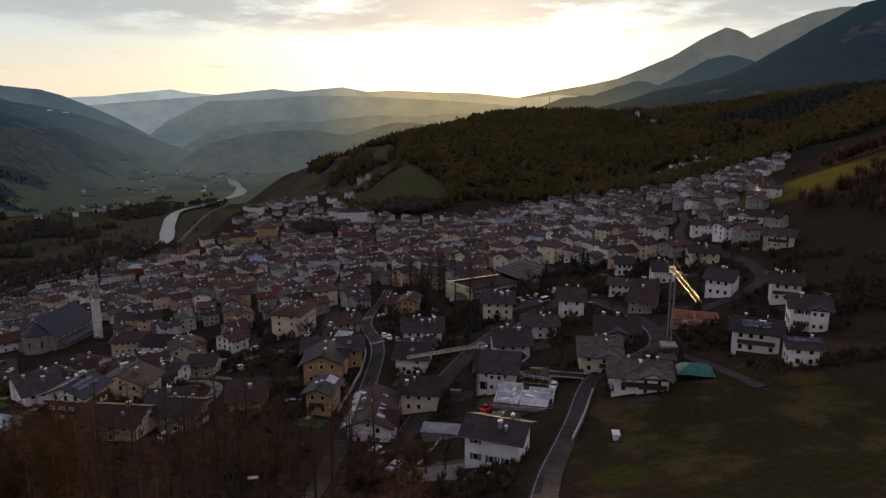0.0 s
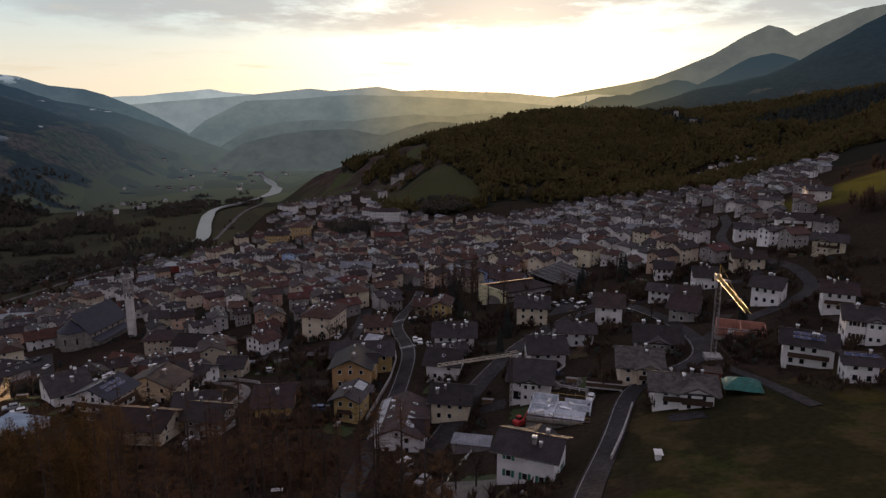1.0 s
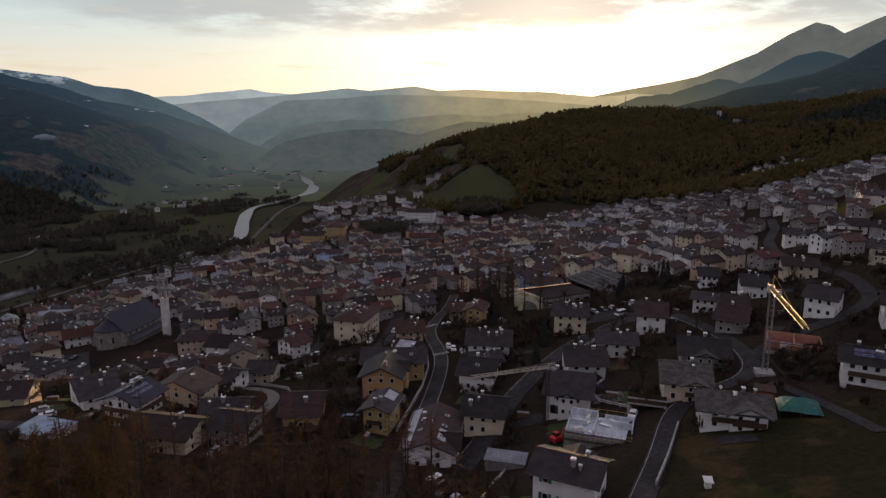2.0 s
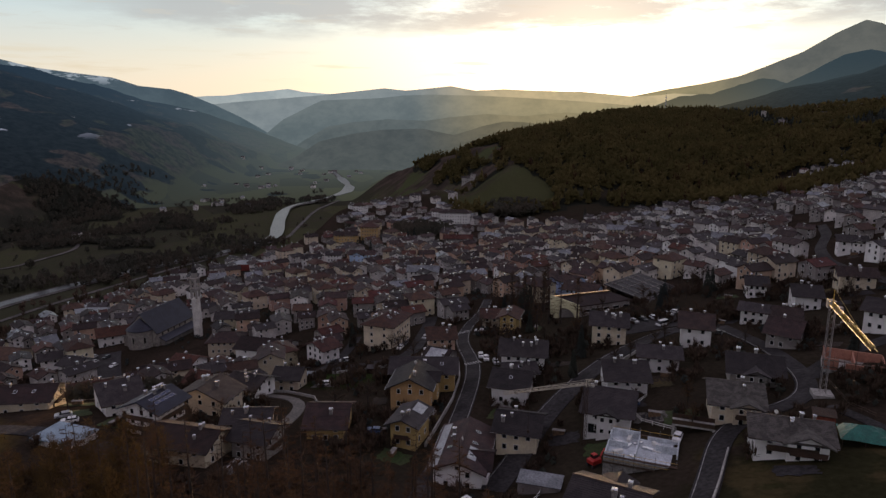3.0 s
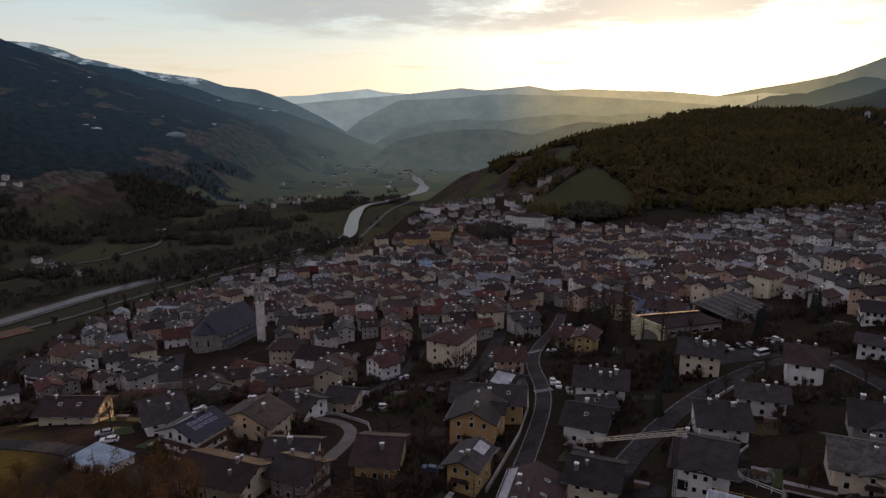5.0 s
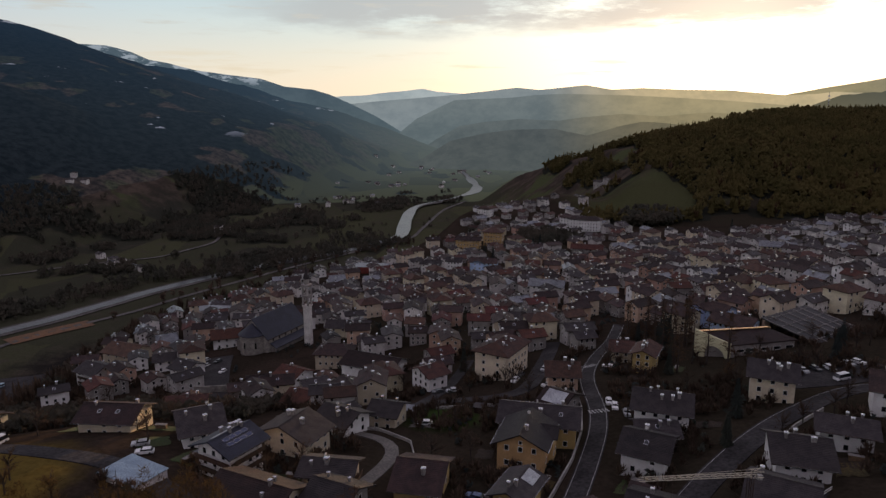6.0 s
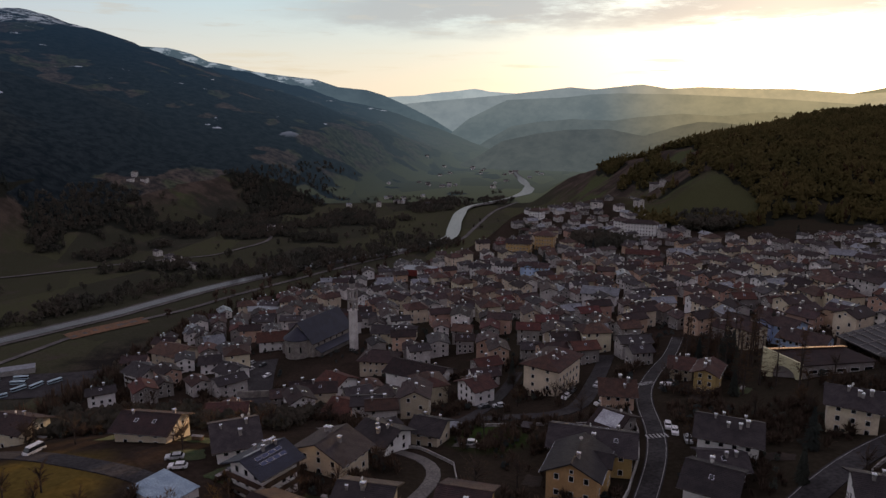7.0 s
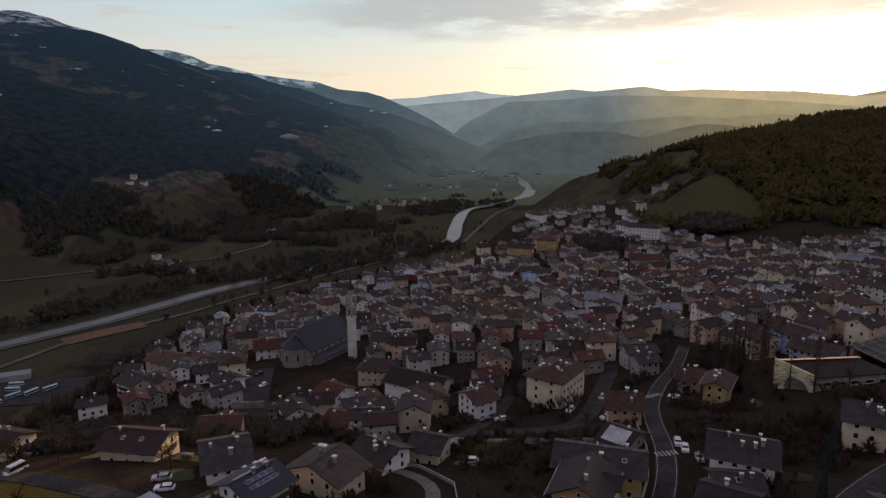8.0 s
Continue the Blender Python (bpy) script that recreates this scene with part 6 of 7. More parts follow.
def brick_shell():
    """A second house being built at the foot of the tall crane."""
    x, y = 148.5, 163.0
    b = thing("brick_shell", pose(x, y, z_at(x, y), 0, 0, -40), "unfinished house of pinkish hollow bricks with scaffolding", "building")
    brick = surface("hollow_brick", (0.42, 0.20, 0.14), (0.32, 0.15, 0.11), 0.8, 0.9, 0.3, 3.0)
    for name, (x0, y0, x1, y1), top in (("brick_wall", (-7, -5, -6.7, 5), 3.4), ("brick_wall", (6.7, -5, 7, 5), 2.6), ("brick_wall", (-6.7, 4.7, 6.7, 5), 3.0), ("brick_wall", (-6.7, -5, -3.6, -4.7), 3.2), ("brick_wall", (-2.0, -5, 2.0, -4.7), 2.4), ("brick_wall", (3.6, -5, 6.7, -4.7), 3.0), ("brick_wall", (-0.2, -4.7, 0.1, 4.7), 2.8)):
        s = Shape()
        s.box(x0, y0, -2, x1, y1, top)
        piece(name, s.mesh(name, brick), b)
    s = Shape()
    s.box(-7.2, -5.2, -2.2, 7.2, 5.2, 0.25)
    piece("slab", s.mesh("slab", CONCRETE), b)
    for i in range(7):
        s = Shape()
        s.tube([(0, 0, -2), (0, 0, 4.2)], [0.05, 0.05], 5)
        piece("scaffold_post", s.mesh("scaffold_post", TIN), b, pose(-7.2 + 2.4 * i, -5.9, 0))
    for k in (1.2, 3.0):
        s = Shape()
        s.box(-7.3, -6.2, k, 7.3, -5.5, k + 0.07)
        piece("scaffold_board", s.mesh("scaffold_board", WOOD), b)


building_site()
brick_shell()


def awning():
    z = z_at(114.6, 124.4) - 0.3
    a = thing("green_shelter", pose(114.6, 124.4, z, 0, 0, -35), "open shelter under a green tarpaulin on posts", "shelter")
    s = Shape()
    cloth = surface("green_tarpaulin", (0.014, 0.120, 0.094), (0.010, 0.088, 0.070), 0.7, 0.5, 0.5, 1.5, spec=0.4)
    nx, ny = 9, 7
    for i in range(nx):
        for j in range(ny):
            u, v = i / (nx - 1) * 2 - 1, j / (ny - 1) * 2 - 1
            edge = max(abs(v), (abs(u) - 0.25) / 0.75)
            s.v.append((u * 4.3, v * 3.6, 2.1 + 1.7 * (1 - edge) + 0.10 * math.sin(5 * u) * math.cos(4 * v) - 0.35 * (edge > 0.95)))
    for i in range(nx - 1):
        for j in range(ny - 1):
            s.f.append((i * ny + j, (i + 1) * ny + j, (i + 1) * ny + j + 1, i * ny + j + 1))
            s.s.append(0)
    piece("tarpaulin", s.mesh("tarpaulin", cloth), a)
    for x in (-3.9, 0, 3.9):
        for y in (-3.2, 3.2):
            s = Shape()
            s.tube([(x, y, -1), (x, y, 2.05)], [0.08, 0.08], 6)
            piece("post", s.mesh("post", WOOD), a)


awning()


def shed(x, y, turn, L, W, h, wall, roof, label, name="shed"):
    b = thing(name, pose(x, y, z_at(x, y), 0, 0, turn), label, "shed")
    s = Shape()
    s.prism([(-W / 2, -2), (W / 2, -2), (W / 2, h), (-W / 2, h * 0.85)], -L / 2, L / 2)
    piece("wall", s.mesh("wall", wall), b)
    s = Shape()
    s.prism([(-W / 2 - 0.3, h * 0.85 - 0.02), (W / 2 + 0.3, h + 0.02), (W / 2 + 0.3, h + 0.16), (-W / 2 - 0.3, h * 0.85 + 0.12)], -L / 2 - 0.3, L / 2 + 0.3)
    piece("roof", s.mesh("roof", roof), b)
    return b


shed(78.5, 105.6, -25, 1.0, 1.3, 1.5, TRIM, TRIM, "small pale box standing in the meadow")
shed(-48.5, 188.5, -32, 12, 8, 2.0, PLASTER["white"], surface("pale_blue_sheet", (0.26, 0.34, 0.41), (0.19, 0.26, 0.33), 0.4, 0.5, spec=0.3), "low annex with a pale blue flat roof beside the lane")
shed(115.5, 135.5, -35, 4.0, 3.0, 2.6, surface("red_boards", (0.22, 0.06, 0.035), None, 1.0, 0.8), WOOD, "small reddish wooden garden hut")
shed(-372, 575, 28, 44, 9, 5.5, CONCRETE, ROOF["metal"], "long open depot shed with a pale roof beside the river")
shed(-126, 505, 20, 26, 16, 6, PLASTER["grey"], ROOF["metal"], "workshop hall with a pale blue-white metal roof")
shed(-30, 600, -10, 30, 12, 6, surface("dark_red_wall", (0.22, 0.05, 0.04), None, 0.5, 0.8), ROOF["metal"], "long dark red hall with a pale roof")
shed(104, 148.5, -32, 4.5, 3.4, 2.4, PLASTER["grey"], ROOF["stone"], "small grey porch roofed with stone slabs")
shed(61, 182, -28, 6, 5, 2.8, PLASTER["cream"], ROOF["brown"], "low cream annex with a brown roof")
shed(57, 148, -30, 9, 4.5, 2.6, PLASTER["grey"], ROOF["metal"], "flat garage with a pale sheet roof")
shed(31, 240, -14, 3, 2.4, 2.2, WOOD, ROOF["slate"], "small wooden garden shed on a lawn")
shed(10, 243, -20, 4, 3, 2.2, WOOD, ROOF["metal"], "small garden shed with a bright metal roof")


def notice_board(x, y):
    b = thing("notice_board", pose(x, y, z_at(x, y), 0, 0, -10), "small wooden board under a pale roof beside a path", "board")
    piece("panel", square_loft([(0.8, 0.06, 0.5), (0.8, 0.06, 1.9)], "panel", (0, 0), WOOD), b)
    piece("roof", square_loft([(1.1, 0.5, 1.95), (1.1, 0.5, 2.02), (1.0, 0.12, 2.25)], "roof", (0, 0, 0), TRIM), b)
    for k in (-0.75, 0.75):
        piece("post", square_loft([(0.06, 0.08, -0.6), (0.06, 0.08, 1.97)], "post", (0, 0), WOOD), b, pose(k, 0, 0))


notice_board(9.6, 127.2)


# the second wing of the school, and villa gables
def cross_gable(x, y, turn, L, W, eave, tone, roof, label, arch=False):
    h = house(x, y, turn, L, W, eave, tone, roof, label, pitch=26, chimneys=1, per=(2, 3), jitter=0.0, kind="school" if arch else "house")
    return h


cross_gable(39, 203, 70, 13, 11, 7.4, "yellow", "slate", "ochre gabled school wing with arched windows", True)
house(-119, 243, -14, 13, 11, 7.0, "cream", "brown", "cream house with a brown roof and wooden balcony", chimneys=2, balcony=((1, 1, 6.0),), wing=0.0)


# larger buildings that stand out of the old town
house(178, 735, -22, 32, 12, 12.5, "white", "brown", "long white hotel with rows of windows below the wooded hill", storeys=4, per=(10, 3), chimneys=3, hip=4, jitter=0.0, deep=9)
house(165, 760, -22, 14, 11, 11.0, "white", "brown", "white four-storey house with rows of windows", storeys=4, per=(4, 3), hip=3, jitter=0.0, deep=9)
house(80, 684, -16, 17, 16, 13.0, "yellow", "terracotta", "ochre palazzo with a hipped tile roof", storeys=4, per=(6, 5), chimneys=2, hip=7, jitter=0.0, deep=9)
house(55, 668, -14, 22, 12, 9.5, "yellow", "brown", "long ochre town building with shuttered windows", storeys=3, per=(7, 3), chimneys=3, jitter=0.0, deep=9)
house(20, 574, -14, 15, 10, 8.6, "white", "slate", "white house with wide dark windows", storeys=3, per=(5, 3), jitter=0.0, deep=9)
house(38, 577, -12, 11, 10, 8.6, "white", "slate", "white gabled house with dark windows", storeys=3, per=(4, 3), jitter=0.0, deep=9)
house(88, 446, -18, 19, 12, 8.0, "white", "metal", "white hall with a pale metal roof", storeys=2, per=(6, 3), jitter=0.0, deep=9)
house(60, 560, -15, 20, 11, 9.0, "blue", "brown", "pale blue town building with rows of windows", storeys=3, per=(6, 3), jitter=0.0, deep=9)
house(84, 822, -30, 14, 12, 9.0, "white", "terracotta", "white villa on the edge of the terrace", storeys=3, per=(4, 3), hip=4, jitter=0.0, deep=9)
house(148, 598, -16, 24, 12, 7.0, "grey", "red", "broad hall with a dark red roof", storeys=2, per=(7, 3), jitter=0.0, deep=9)
house(265, 520, -25, 22, 12, 6.0, "cream", "metal", "low hall with a bright metal roof", storeys=2, per=(7, 3), jitter=0.0, deep=9)
house(262, 380, -32, 16, 10, 6.0, "white", "metal", "white house with a pale blue metal roof", storeys=2, per=(5, 3), jitter=0.0, deep=9)


house(270.2, 266.1, -38, 15, 11, 6.0, "white", "brown", "white hillside chalet with a brown roof and wide balconies", balcony=((0, 1, 11.0),), chimneys=3, wing=1.0)
house(243.1, 219.7, -50, 12, 10, 5.5, "cream", "slate", "cream hillside house with a dark roof", balcony=((0, 1, 8.0),), chimneys=2)
house(255.9, 280.8, -35, 11, 9, 6.0, "white", "slate", "white gabled house above a bending road", chimneys=2)
house(213.1, 232.4, -30, 12, 10, 5.8, "cream", "brown", "cream house with a broad brown roof beside a bending road", chimneys=3)


# yards, lawns and woodpiles round the houses
def patch(name, x, y, turn, L, W, material, label, category):
    """A small piece of levelled ground that follows the slope."""
    c, w = math.cos(radians(turn)), math.sin(radians(turn))
    s, n = Shape(), 7
    rng = random.Random(int(x * 31 + y))
    for i in range(n):
        for j in range(n):
            u, v = (i / (n - 1) - 0.5) * L, (j / (n - 1) - 0.5) * W
            if i in (0, n - 1) or j in (0, n - 1):
                u, v = u + rng.uniform(-0.5, 0.5), v + rng.uniform(-0.5, 0.5)
            px, py = x + u * c - v * w, y + u * w + v * c
            s.v.append((px, py, z_at(px, py) + 0.14))
    for i in range(n - 1):
        for j in range(n - 1):
            s.f.append((i * n + j, (i + 1) * n + j, (i + 1) * n + j + 1, i * n + j + 1))
            s.s.append(0)
    return tagged(new(name, s.mesh(name, material)), label, category, kind="structure")


LAWN = surface("short_lawn", (0.030, 0.050, 0.014), (0.044, 0.052, 0.020), 0.25, 0.95, 0.3, 3.0)
DRY = surface("dry_grass", (0.085, 0.062, 0.022), (0.055, 0.044, 0.018), 0.25, 0.95, 0.4, 3.0)
TILLED = surface("tilled_garden_soil", (0.040, 0.028, 0.020), (0.026, 0.019, 0.014), 0.5, 0.95, 0.6, 2.0)


def dress_yards():
    rng = random.Random(77)
    homes = [o for o in scene.objects if o.parent is None and o.get("category") == "house" and o.location.y < 300 and not (o.location.x > 125 and o.location.y < 150)]
    logs = surface("split_firewood", (0.20, 0.13, 0.075), (0.12, 0.08, 0.05), 2.0, 0.9, 0.6, 6.0)
    for o in homes:
        x, y, turn = o.location.x, o.location.y, math.degrees(o.matrix_basis.to_euler().z)
        for k in range(3):
            a = radians(turn) + rng.choice((0, 1, 2, 3)) * math.pi / 2
            d = rng.uniform(9.5, 13)
            px, py = x + d * math.cos(a), y + d * math.sin(a)
            if any((px - q.location.x) ** 2 + (py - q.location.y) ** 2 < 72 for q in homes if q is not o) or any(road_near(px, py, line) < 6.5 for line in ROAD_LINES):
                continue
            what = rng.random()
            if what < 0.4:
                patch("lawn", px, py, turn, rng.uniform(6, 9), rng.uniform(5, 8), rng.choice((LAWN, LAWN, DRY)), "short grass lawn beside a house", "lawn")
            elif what < 0.7:
                patch("yard", px, py, turn, rng.uniform(5, 8), rng.uniform(4, 6), rng.choice((PAVING, ASPHALT, ASPHALT)), "paved yard beside a house", "yard")
                if rng.random() < 0.4:
                    car(px, py, turn + rng.choice((0, 90)) + rng.uniform(-15, 15), rng.choice(("white", "silver", "dark", "blue", "dark", "red")))
            else:
                patch("vegetable_bed", px, py, turn, rng.uniform(4, 7), rng.uniform(4, 6), TILLED, "bare tilled vegetable bed beside a house", "garden bed")
            if rng.random() < 0.5:
                qx, qy = px + rng.uniform(-2.5, 2.5), py + rng.uniform(-2.5, 2.5)
                w = thing("woodpile", pose(qx, qy, z_at(qx, qy), 0, 0, turn), "stack of split firewood under a small grey cover", "woodpile", "woodpiles in gardens")
                piece("firewood", square_loft([(1.4, 0.45, -0.5), (1.45, 0.5, 1.2), (1.3, 0.4, 1.3)], "firewood", (0, 0, 0), logs), w)
                piece("cover", square_loft([(1.6, 0.6, 1.31), (1.6, 0.6, 1.36)], "cover", (0, 0), CHIMNEY), w)


# ---------------------------------------------------------------- cars
CAR_PAINT = {n: surface(n + "_car_paint", c, None, 0.5, 0.3, spec=0.6) for n, c in (("white", (0.75, 0.75, 0.75)), ("silver", (0.40, 0.41, 0.42)), ("dark", (0.04, 0.045, 0.05)), ("blue", (0.05, 0.09, 0.20)), ("red", (0.35, 0.03, 0.03)))}
RUBBER = surface("tyre_rubber", (0.02, 0.02, 0.02), None, 2.0, 0.85)


def rim_mesh():
    if "rim" not in CACHE:
        s = Shape()
        s.loft([[(r * math.cos(t), yy, r * math.sin(t)) for t in np.linspace(0, 2 * math.pi, 10, endpoint=False)] for r, yy in ((0.1, -0.12), (0.2, -0.11), (0.2, 0.11), (0.1, 0.12))])
        CACHE["rim"] = s.mesh("rim", TIN)
    return CACHE["rim"]


def car(x, y, turn, paint="silver", van=False):
    label = f"{paint} {'van' if van else 'car'} parked beside the road"
    k = ("car", paint, van)
    if k not in CACHE:
        L, W, h = (5.2, 2.0, 2.1) if van else (4.3, 1.78, 1.45)
        s = Shape()
        prof = [(-L / 2, 0.35, 0.92), (-L / 2 + 0.1, 0.9, 1.0), (-L / 2 + (0.5 if van else 0.9), 0.98, 1.0), (0, 1.0, 1.0), (L / 2 - 0.3, 0.95, 1.0), (L / 2, 0.75, 0.92)]
        s.loft([[(px, -W / 2 * q, 0.3), (px, W / 2 * q, 0.3), (px, W / 2 * q, z), (px, -W / 2 * q, z)] for px, z, q in prof])
        top = Shape()
        a, b = (-L / 2 + 0.35, L / 2 - 0.1) if van else (-L / 2 + 1.2, L / 2 - 0.25)
        w = W / 2 - 0.06
        top.loft([[(a, -w, 0.95), (b, -w, 0.95), (b, w, 0.95), (a, w, 0.95)], [(a + 0.55, -w + 0.12, h - 0.12), (b - 0.4, -w + 0.12, h - 0.12), (b - 0.4, w - 0.12, h - 0.12), (a + 0.55, w - 0.12, h - 0.12)], [(a + 0.7, -w + 0.2, h), (b - 0.5, -w + 0.2, h), (b - 0.5, w - 0.2, h), (a + 0.7, w - 0.2, h)]], slots=(1, 0, 0))
        wh = Shape()
        wh.loft([[(r * math.cos(t), yy, r * math.sin(t)) for t in np.linspace(0, 2 * math.pi, 12, endpoint=False)] for r, yy in ((0.31, -0.1), (0.33, 0), (0.31, 0.1))])
        CACHE[k] = (s.mesh("body", CAR_PAINT[paint]), top.mesh("cabin", CAR_PAINT[paint], GLASS), wh.mesh("wheel", RUBBER), L, W)
    body, cabin, wheel, L, W = CACHE[k]
    c = thing("van" if van else "car", pose(x, y, z_at(x, y) + 0.25, 0, 0, turn), label, "van" if van else "car", "parked cars")
    piece("body", body, c)
    piece("cabin", cabin, c)
    for px in (-L * 0.31, L * 0.31):
        for py in (-W / 2 + 0.08, W / 2 - 0.08):
            tyre = piece("wheel", wheel, c, pose(px, py, 0.33))
            piece("rim", rim_mesh(), tyre)


for x, y, turn, paint, van in ((137, 237, 20, "white", True), (132, 248.5, 100, "silver", False), (136, 248.5, 98, "dark", False), (140, 248, 95, "white", False), (147, 250, 120, "silver", False), (150.5, 250.5, 120, "white", False), (68.5, 237, 80, "white", False), (69.0, 232.5, 78, "white", False), (70.5, 226, 82, "silver", False), (46, 274, 60, "white", False), (49, 281, 62, "dark", False), (24, 270.5, 20, "silver", False), (19, 271.5, 20, "dark", False), (38.5, 143.5, 30, "white", True), (36.5, 133, 40, "dark", False), (39.5, 131, 40, "silver", False),
                              (-54, 205.5, 15, "silver", False), (-51, 200.5, 10, "white", False), (-92, 211.5, 70, "white", True), (88, 146, 50, "white", False), (-90, 362, 60, "white", False), (-86, 368, 60, "dark", False), (-93, 372, 60, "silver", False), (-79, 352, 65, "white", False), (-62, 296, 40, "dark", False), (-57, 290, 40, "dark", False), (125, 178, 40, "white", False), (130, 176, 40, "dark", False), (55, 262, 30, "white", False), (58, 285, 65, "silver", False), (143, 214, -50, "dark", False)):
    car(x, y, turn, paint, van)

for i, (x, y, turn) in enumerate(((-352, 566, 10), (-348, 556, 8), (-365, 549, 15), (-358, 540, 60), (-340, 545, 60), (-330, 552, 70), (-320, 560, 60), (-345, 530, 50), (-372, 560, 12))):
    b = thing("bus", pose(x, y, z_at(x, y) + 0.6, 0, 0, turn), "pale blue bus parked in a yard by the river", "bus", "parked buses")
    piece("body", square_loft([(5.5, 1.25, 0.4), (5.6, 1.28, 1.3), (5.6, 1.28, 2.4), (5.4, 1.15, 3.0)], "body", (0, 1, 0, 0), surface("pale_blue_paint", (0.42, 0.55, 0.62), None, 0.4, 0.35, spec=0.5) if i == 0 else bpy.data.materials["pale_blue_paint"], GLASS), b)
    for px in (-3.4, 3.4):
        for py in (-1.1, 1.1):
            piece("wheel", CACHE[("car", "white", False)][2], b, pose(px, py, 0.33))


dress_yards()


# ---------------------------------------------------------------- walls, fences, underpass, mast
def wall_line(points, high, thick, material, label, name="garden_wall", fence=False):
    """A low wall or fence that follows the ground."""
    w = thing(name, pose(points[0][0], points[0][1], z_at(*points[0])), label, "fence" if fence else "wall")
    x0, y0, z0 = w.matrix_basis.translation
    for (ax, ay), (bx, by) in zip(points, points[1:]):
        n = max(1, int(math.hypot(bx - ax, by - ay) / 3))
        for i in range(n):
            px, py = ax + (bx - ax) * i / n, ay + (by - ay) * i / n
            qx, qy = ax + (bx - ax) * (i + 1) / n, ay + (by - ay) * (i + 1) / n
            d = Vector((qx - px, qy - py, 0))
            side = Vector((-d.y, d.x, 0)).normalized() * thick / 2
            za, zb = z_at(px, py) + 0.1, z_at(qx, qy) + 0.1
            s = Shape()
            def ring(cx, cy, cz, lo, hi):
                p = Vector((cx - x0, cy - y0, cz - z0))
                return [tuple(p - side + Vector((0, 0, lo))), tuple(p + side + Vector((0, 0, lo))), tuple(p + side + Vector((0, 0, hi))), tuple(p - side + Vector((0, 0, hi)))]
            if fence:
                for lo, hi in ((high * 0.45, high * 0.55), (high * 0.88, high)):
                    s = Shape()
                    s.loft([ring(px, py, za, lo, hi), ring(qx, qy, zb, lo, hi)])
                    piece("rail", s.mesh("rail", material), w)
                s = Shape()
                s.tube([(px - x0, py - y0, za - z0 - 0.6), (px - x0, py - y0, za - z0 + high + 0.05)], [0.07, 0.07], 5)
                piece("post", s.mesh("post", material), w)
            else:
                s.loft([ring(px, py, za, -1.5, high), ring(qx, qy, zb, -1.5, high)])
                piece("wall_section", s.mesh("wall_section", material), w)
    return w


wall_line([(37, 176), (50, 201), (56, 217), (60, 235), (62, 256), (66, 277)], 1.0, 0.4, CONCRETE, "pale low wall along the main road")
wall_line([(72.5, 112), (82.5, 123), (92, 134)], 1.1, 0.35, CONCRETE, "pale retaining wall beside the climbing lane")
wall_line([(81, 178), (93, 193), (106, 205), (118, 214)], 0.9, 0.3, CONCRETE, "grey kerb wall along the bending road")
wall_line([(90, 150), (87, 160), (88, 168), (95, 172)], 1.1, 0.1, TRIM, "pale wire fence round a lawn", "fence", True)
wall_line([(126, 133), (127, 141), (136, 158)], 1.1, 0.1, WOOD, "wooden fence along the field track", "fence", True)
wall_line([(44, 128), (50, 138), (57, 146)], 1.2, 0.1, TIN, "metal fence beside a parking court", "fence", True)
wall_line([(-12, 229), (2, 225), (11, 214), (12, 205)], 0.8, 0.25, CONCRETE, "pale garden wall along a lane")
wall_line([(-82, 322), (-64, 328), (-48, 336), (-46, 352)], 3.0, 0.6, PLASTER["stone"], "high stone terrace wall below the church")
wall_line([(18, 247), (36, 245), (48, 243)], 0.9, 0.3, CONCRETE, "low pale wall round a playground")


def underpass():
    z = z_at(93, 148)
    u = thing("underpass", pose(93, 148, z, 0, 0, -33), "small concrete bridge over a lane with a fenced deck", "bridge")
    s = Shape()
    s.box(-4.5, -1.8, 1.4, 4.5, 1.8, 1.8)
    piece("deck", s.mesh("deck", CONCRETE), u)
    for x in (-4.5, 3.9):
        s = Shape()
        s.box(x, -1.8, -3, x + 0.6, 1.8, 1.4)
        piece("abutment", s.mesh("abutment", CONCRETE), u)
    for y in (-1.75, 1.65):
        s = Shape()
        s.box(-4.5, y, 1.8, 4.5, y + 0.1, 2.8)
        piece("parapet", s.mesh("parapet", WOOD), u)


underpass()

mast = thing("radio_mast", pose(790, 1372, z_at(790, 1372)), "thin radio mast on the wooded hilltop", "mast")
s = Shape()
s.tube([(0, 0, -2), (0, 0, 30), (0, 0, 42)], [0.9, 0.6, 0.25], 8)
piece("pole", s.mesh("pole", TIN), mast)
for zz in (26, 33):
    s = Shape()
    s.box(-1.2, -1.2, zz, 1.2, 1.2, zz + 2.2)
    piece("antenna", s.mesh("antenna", TRIM), mast)


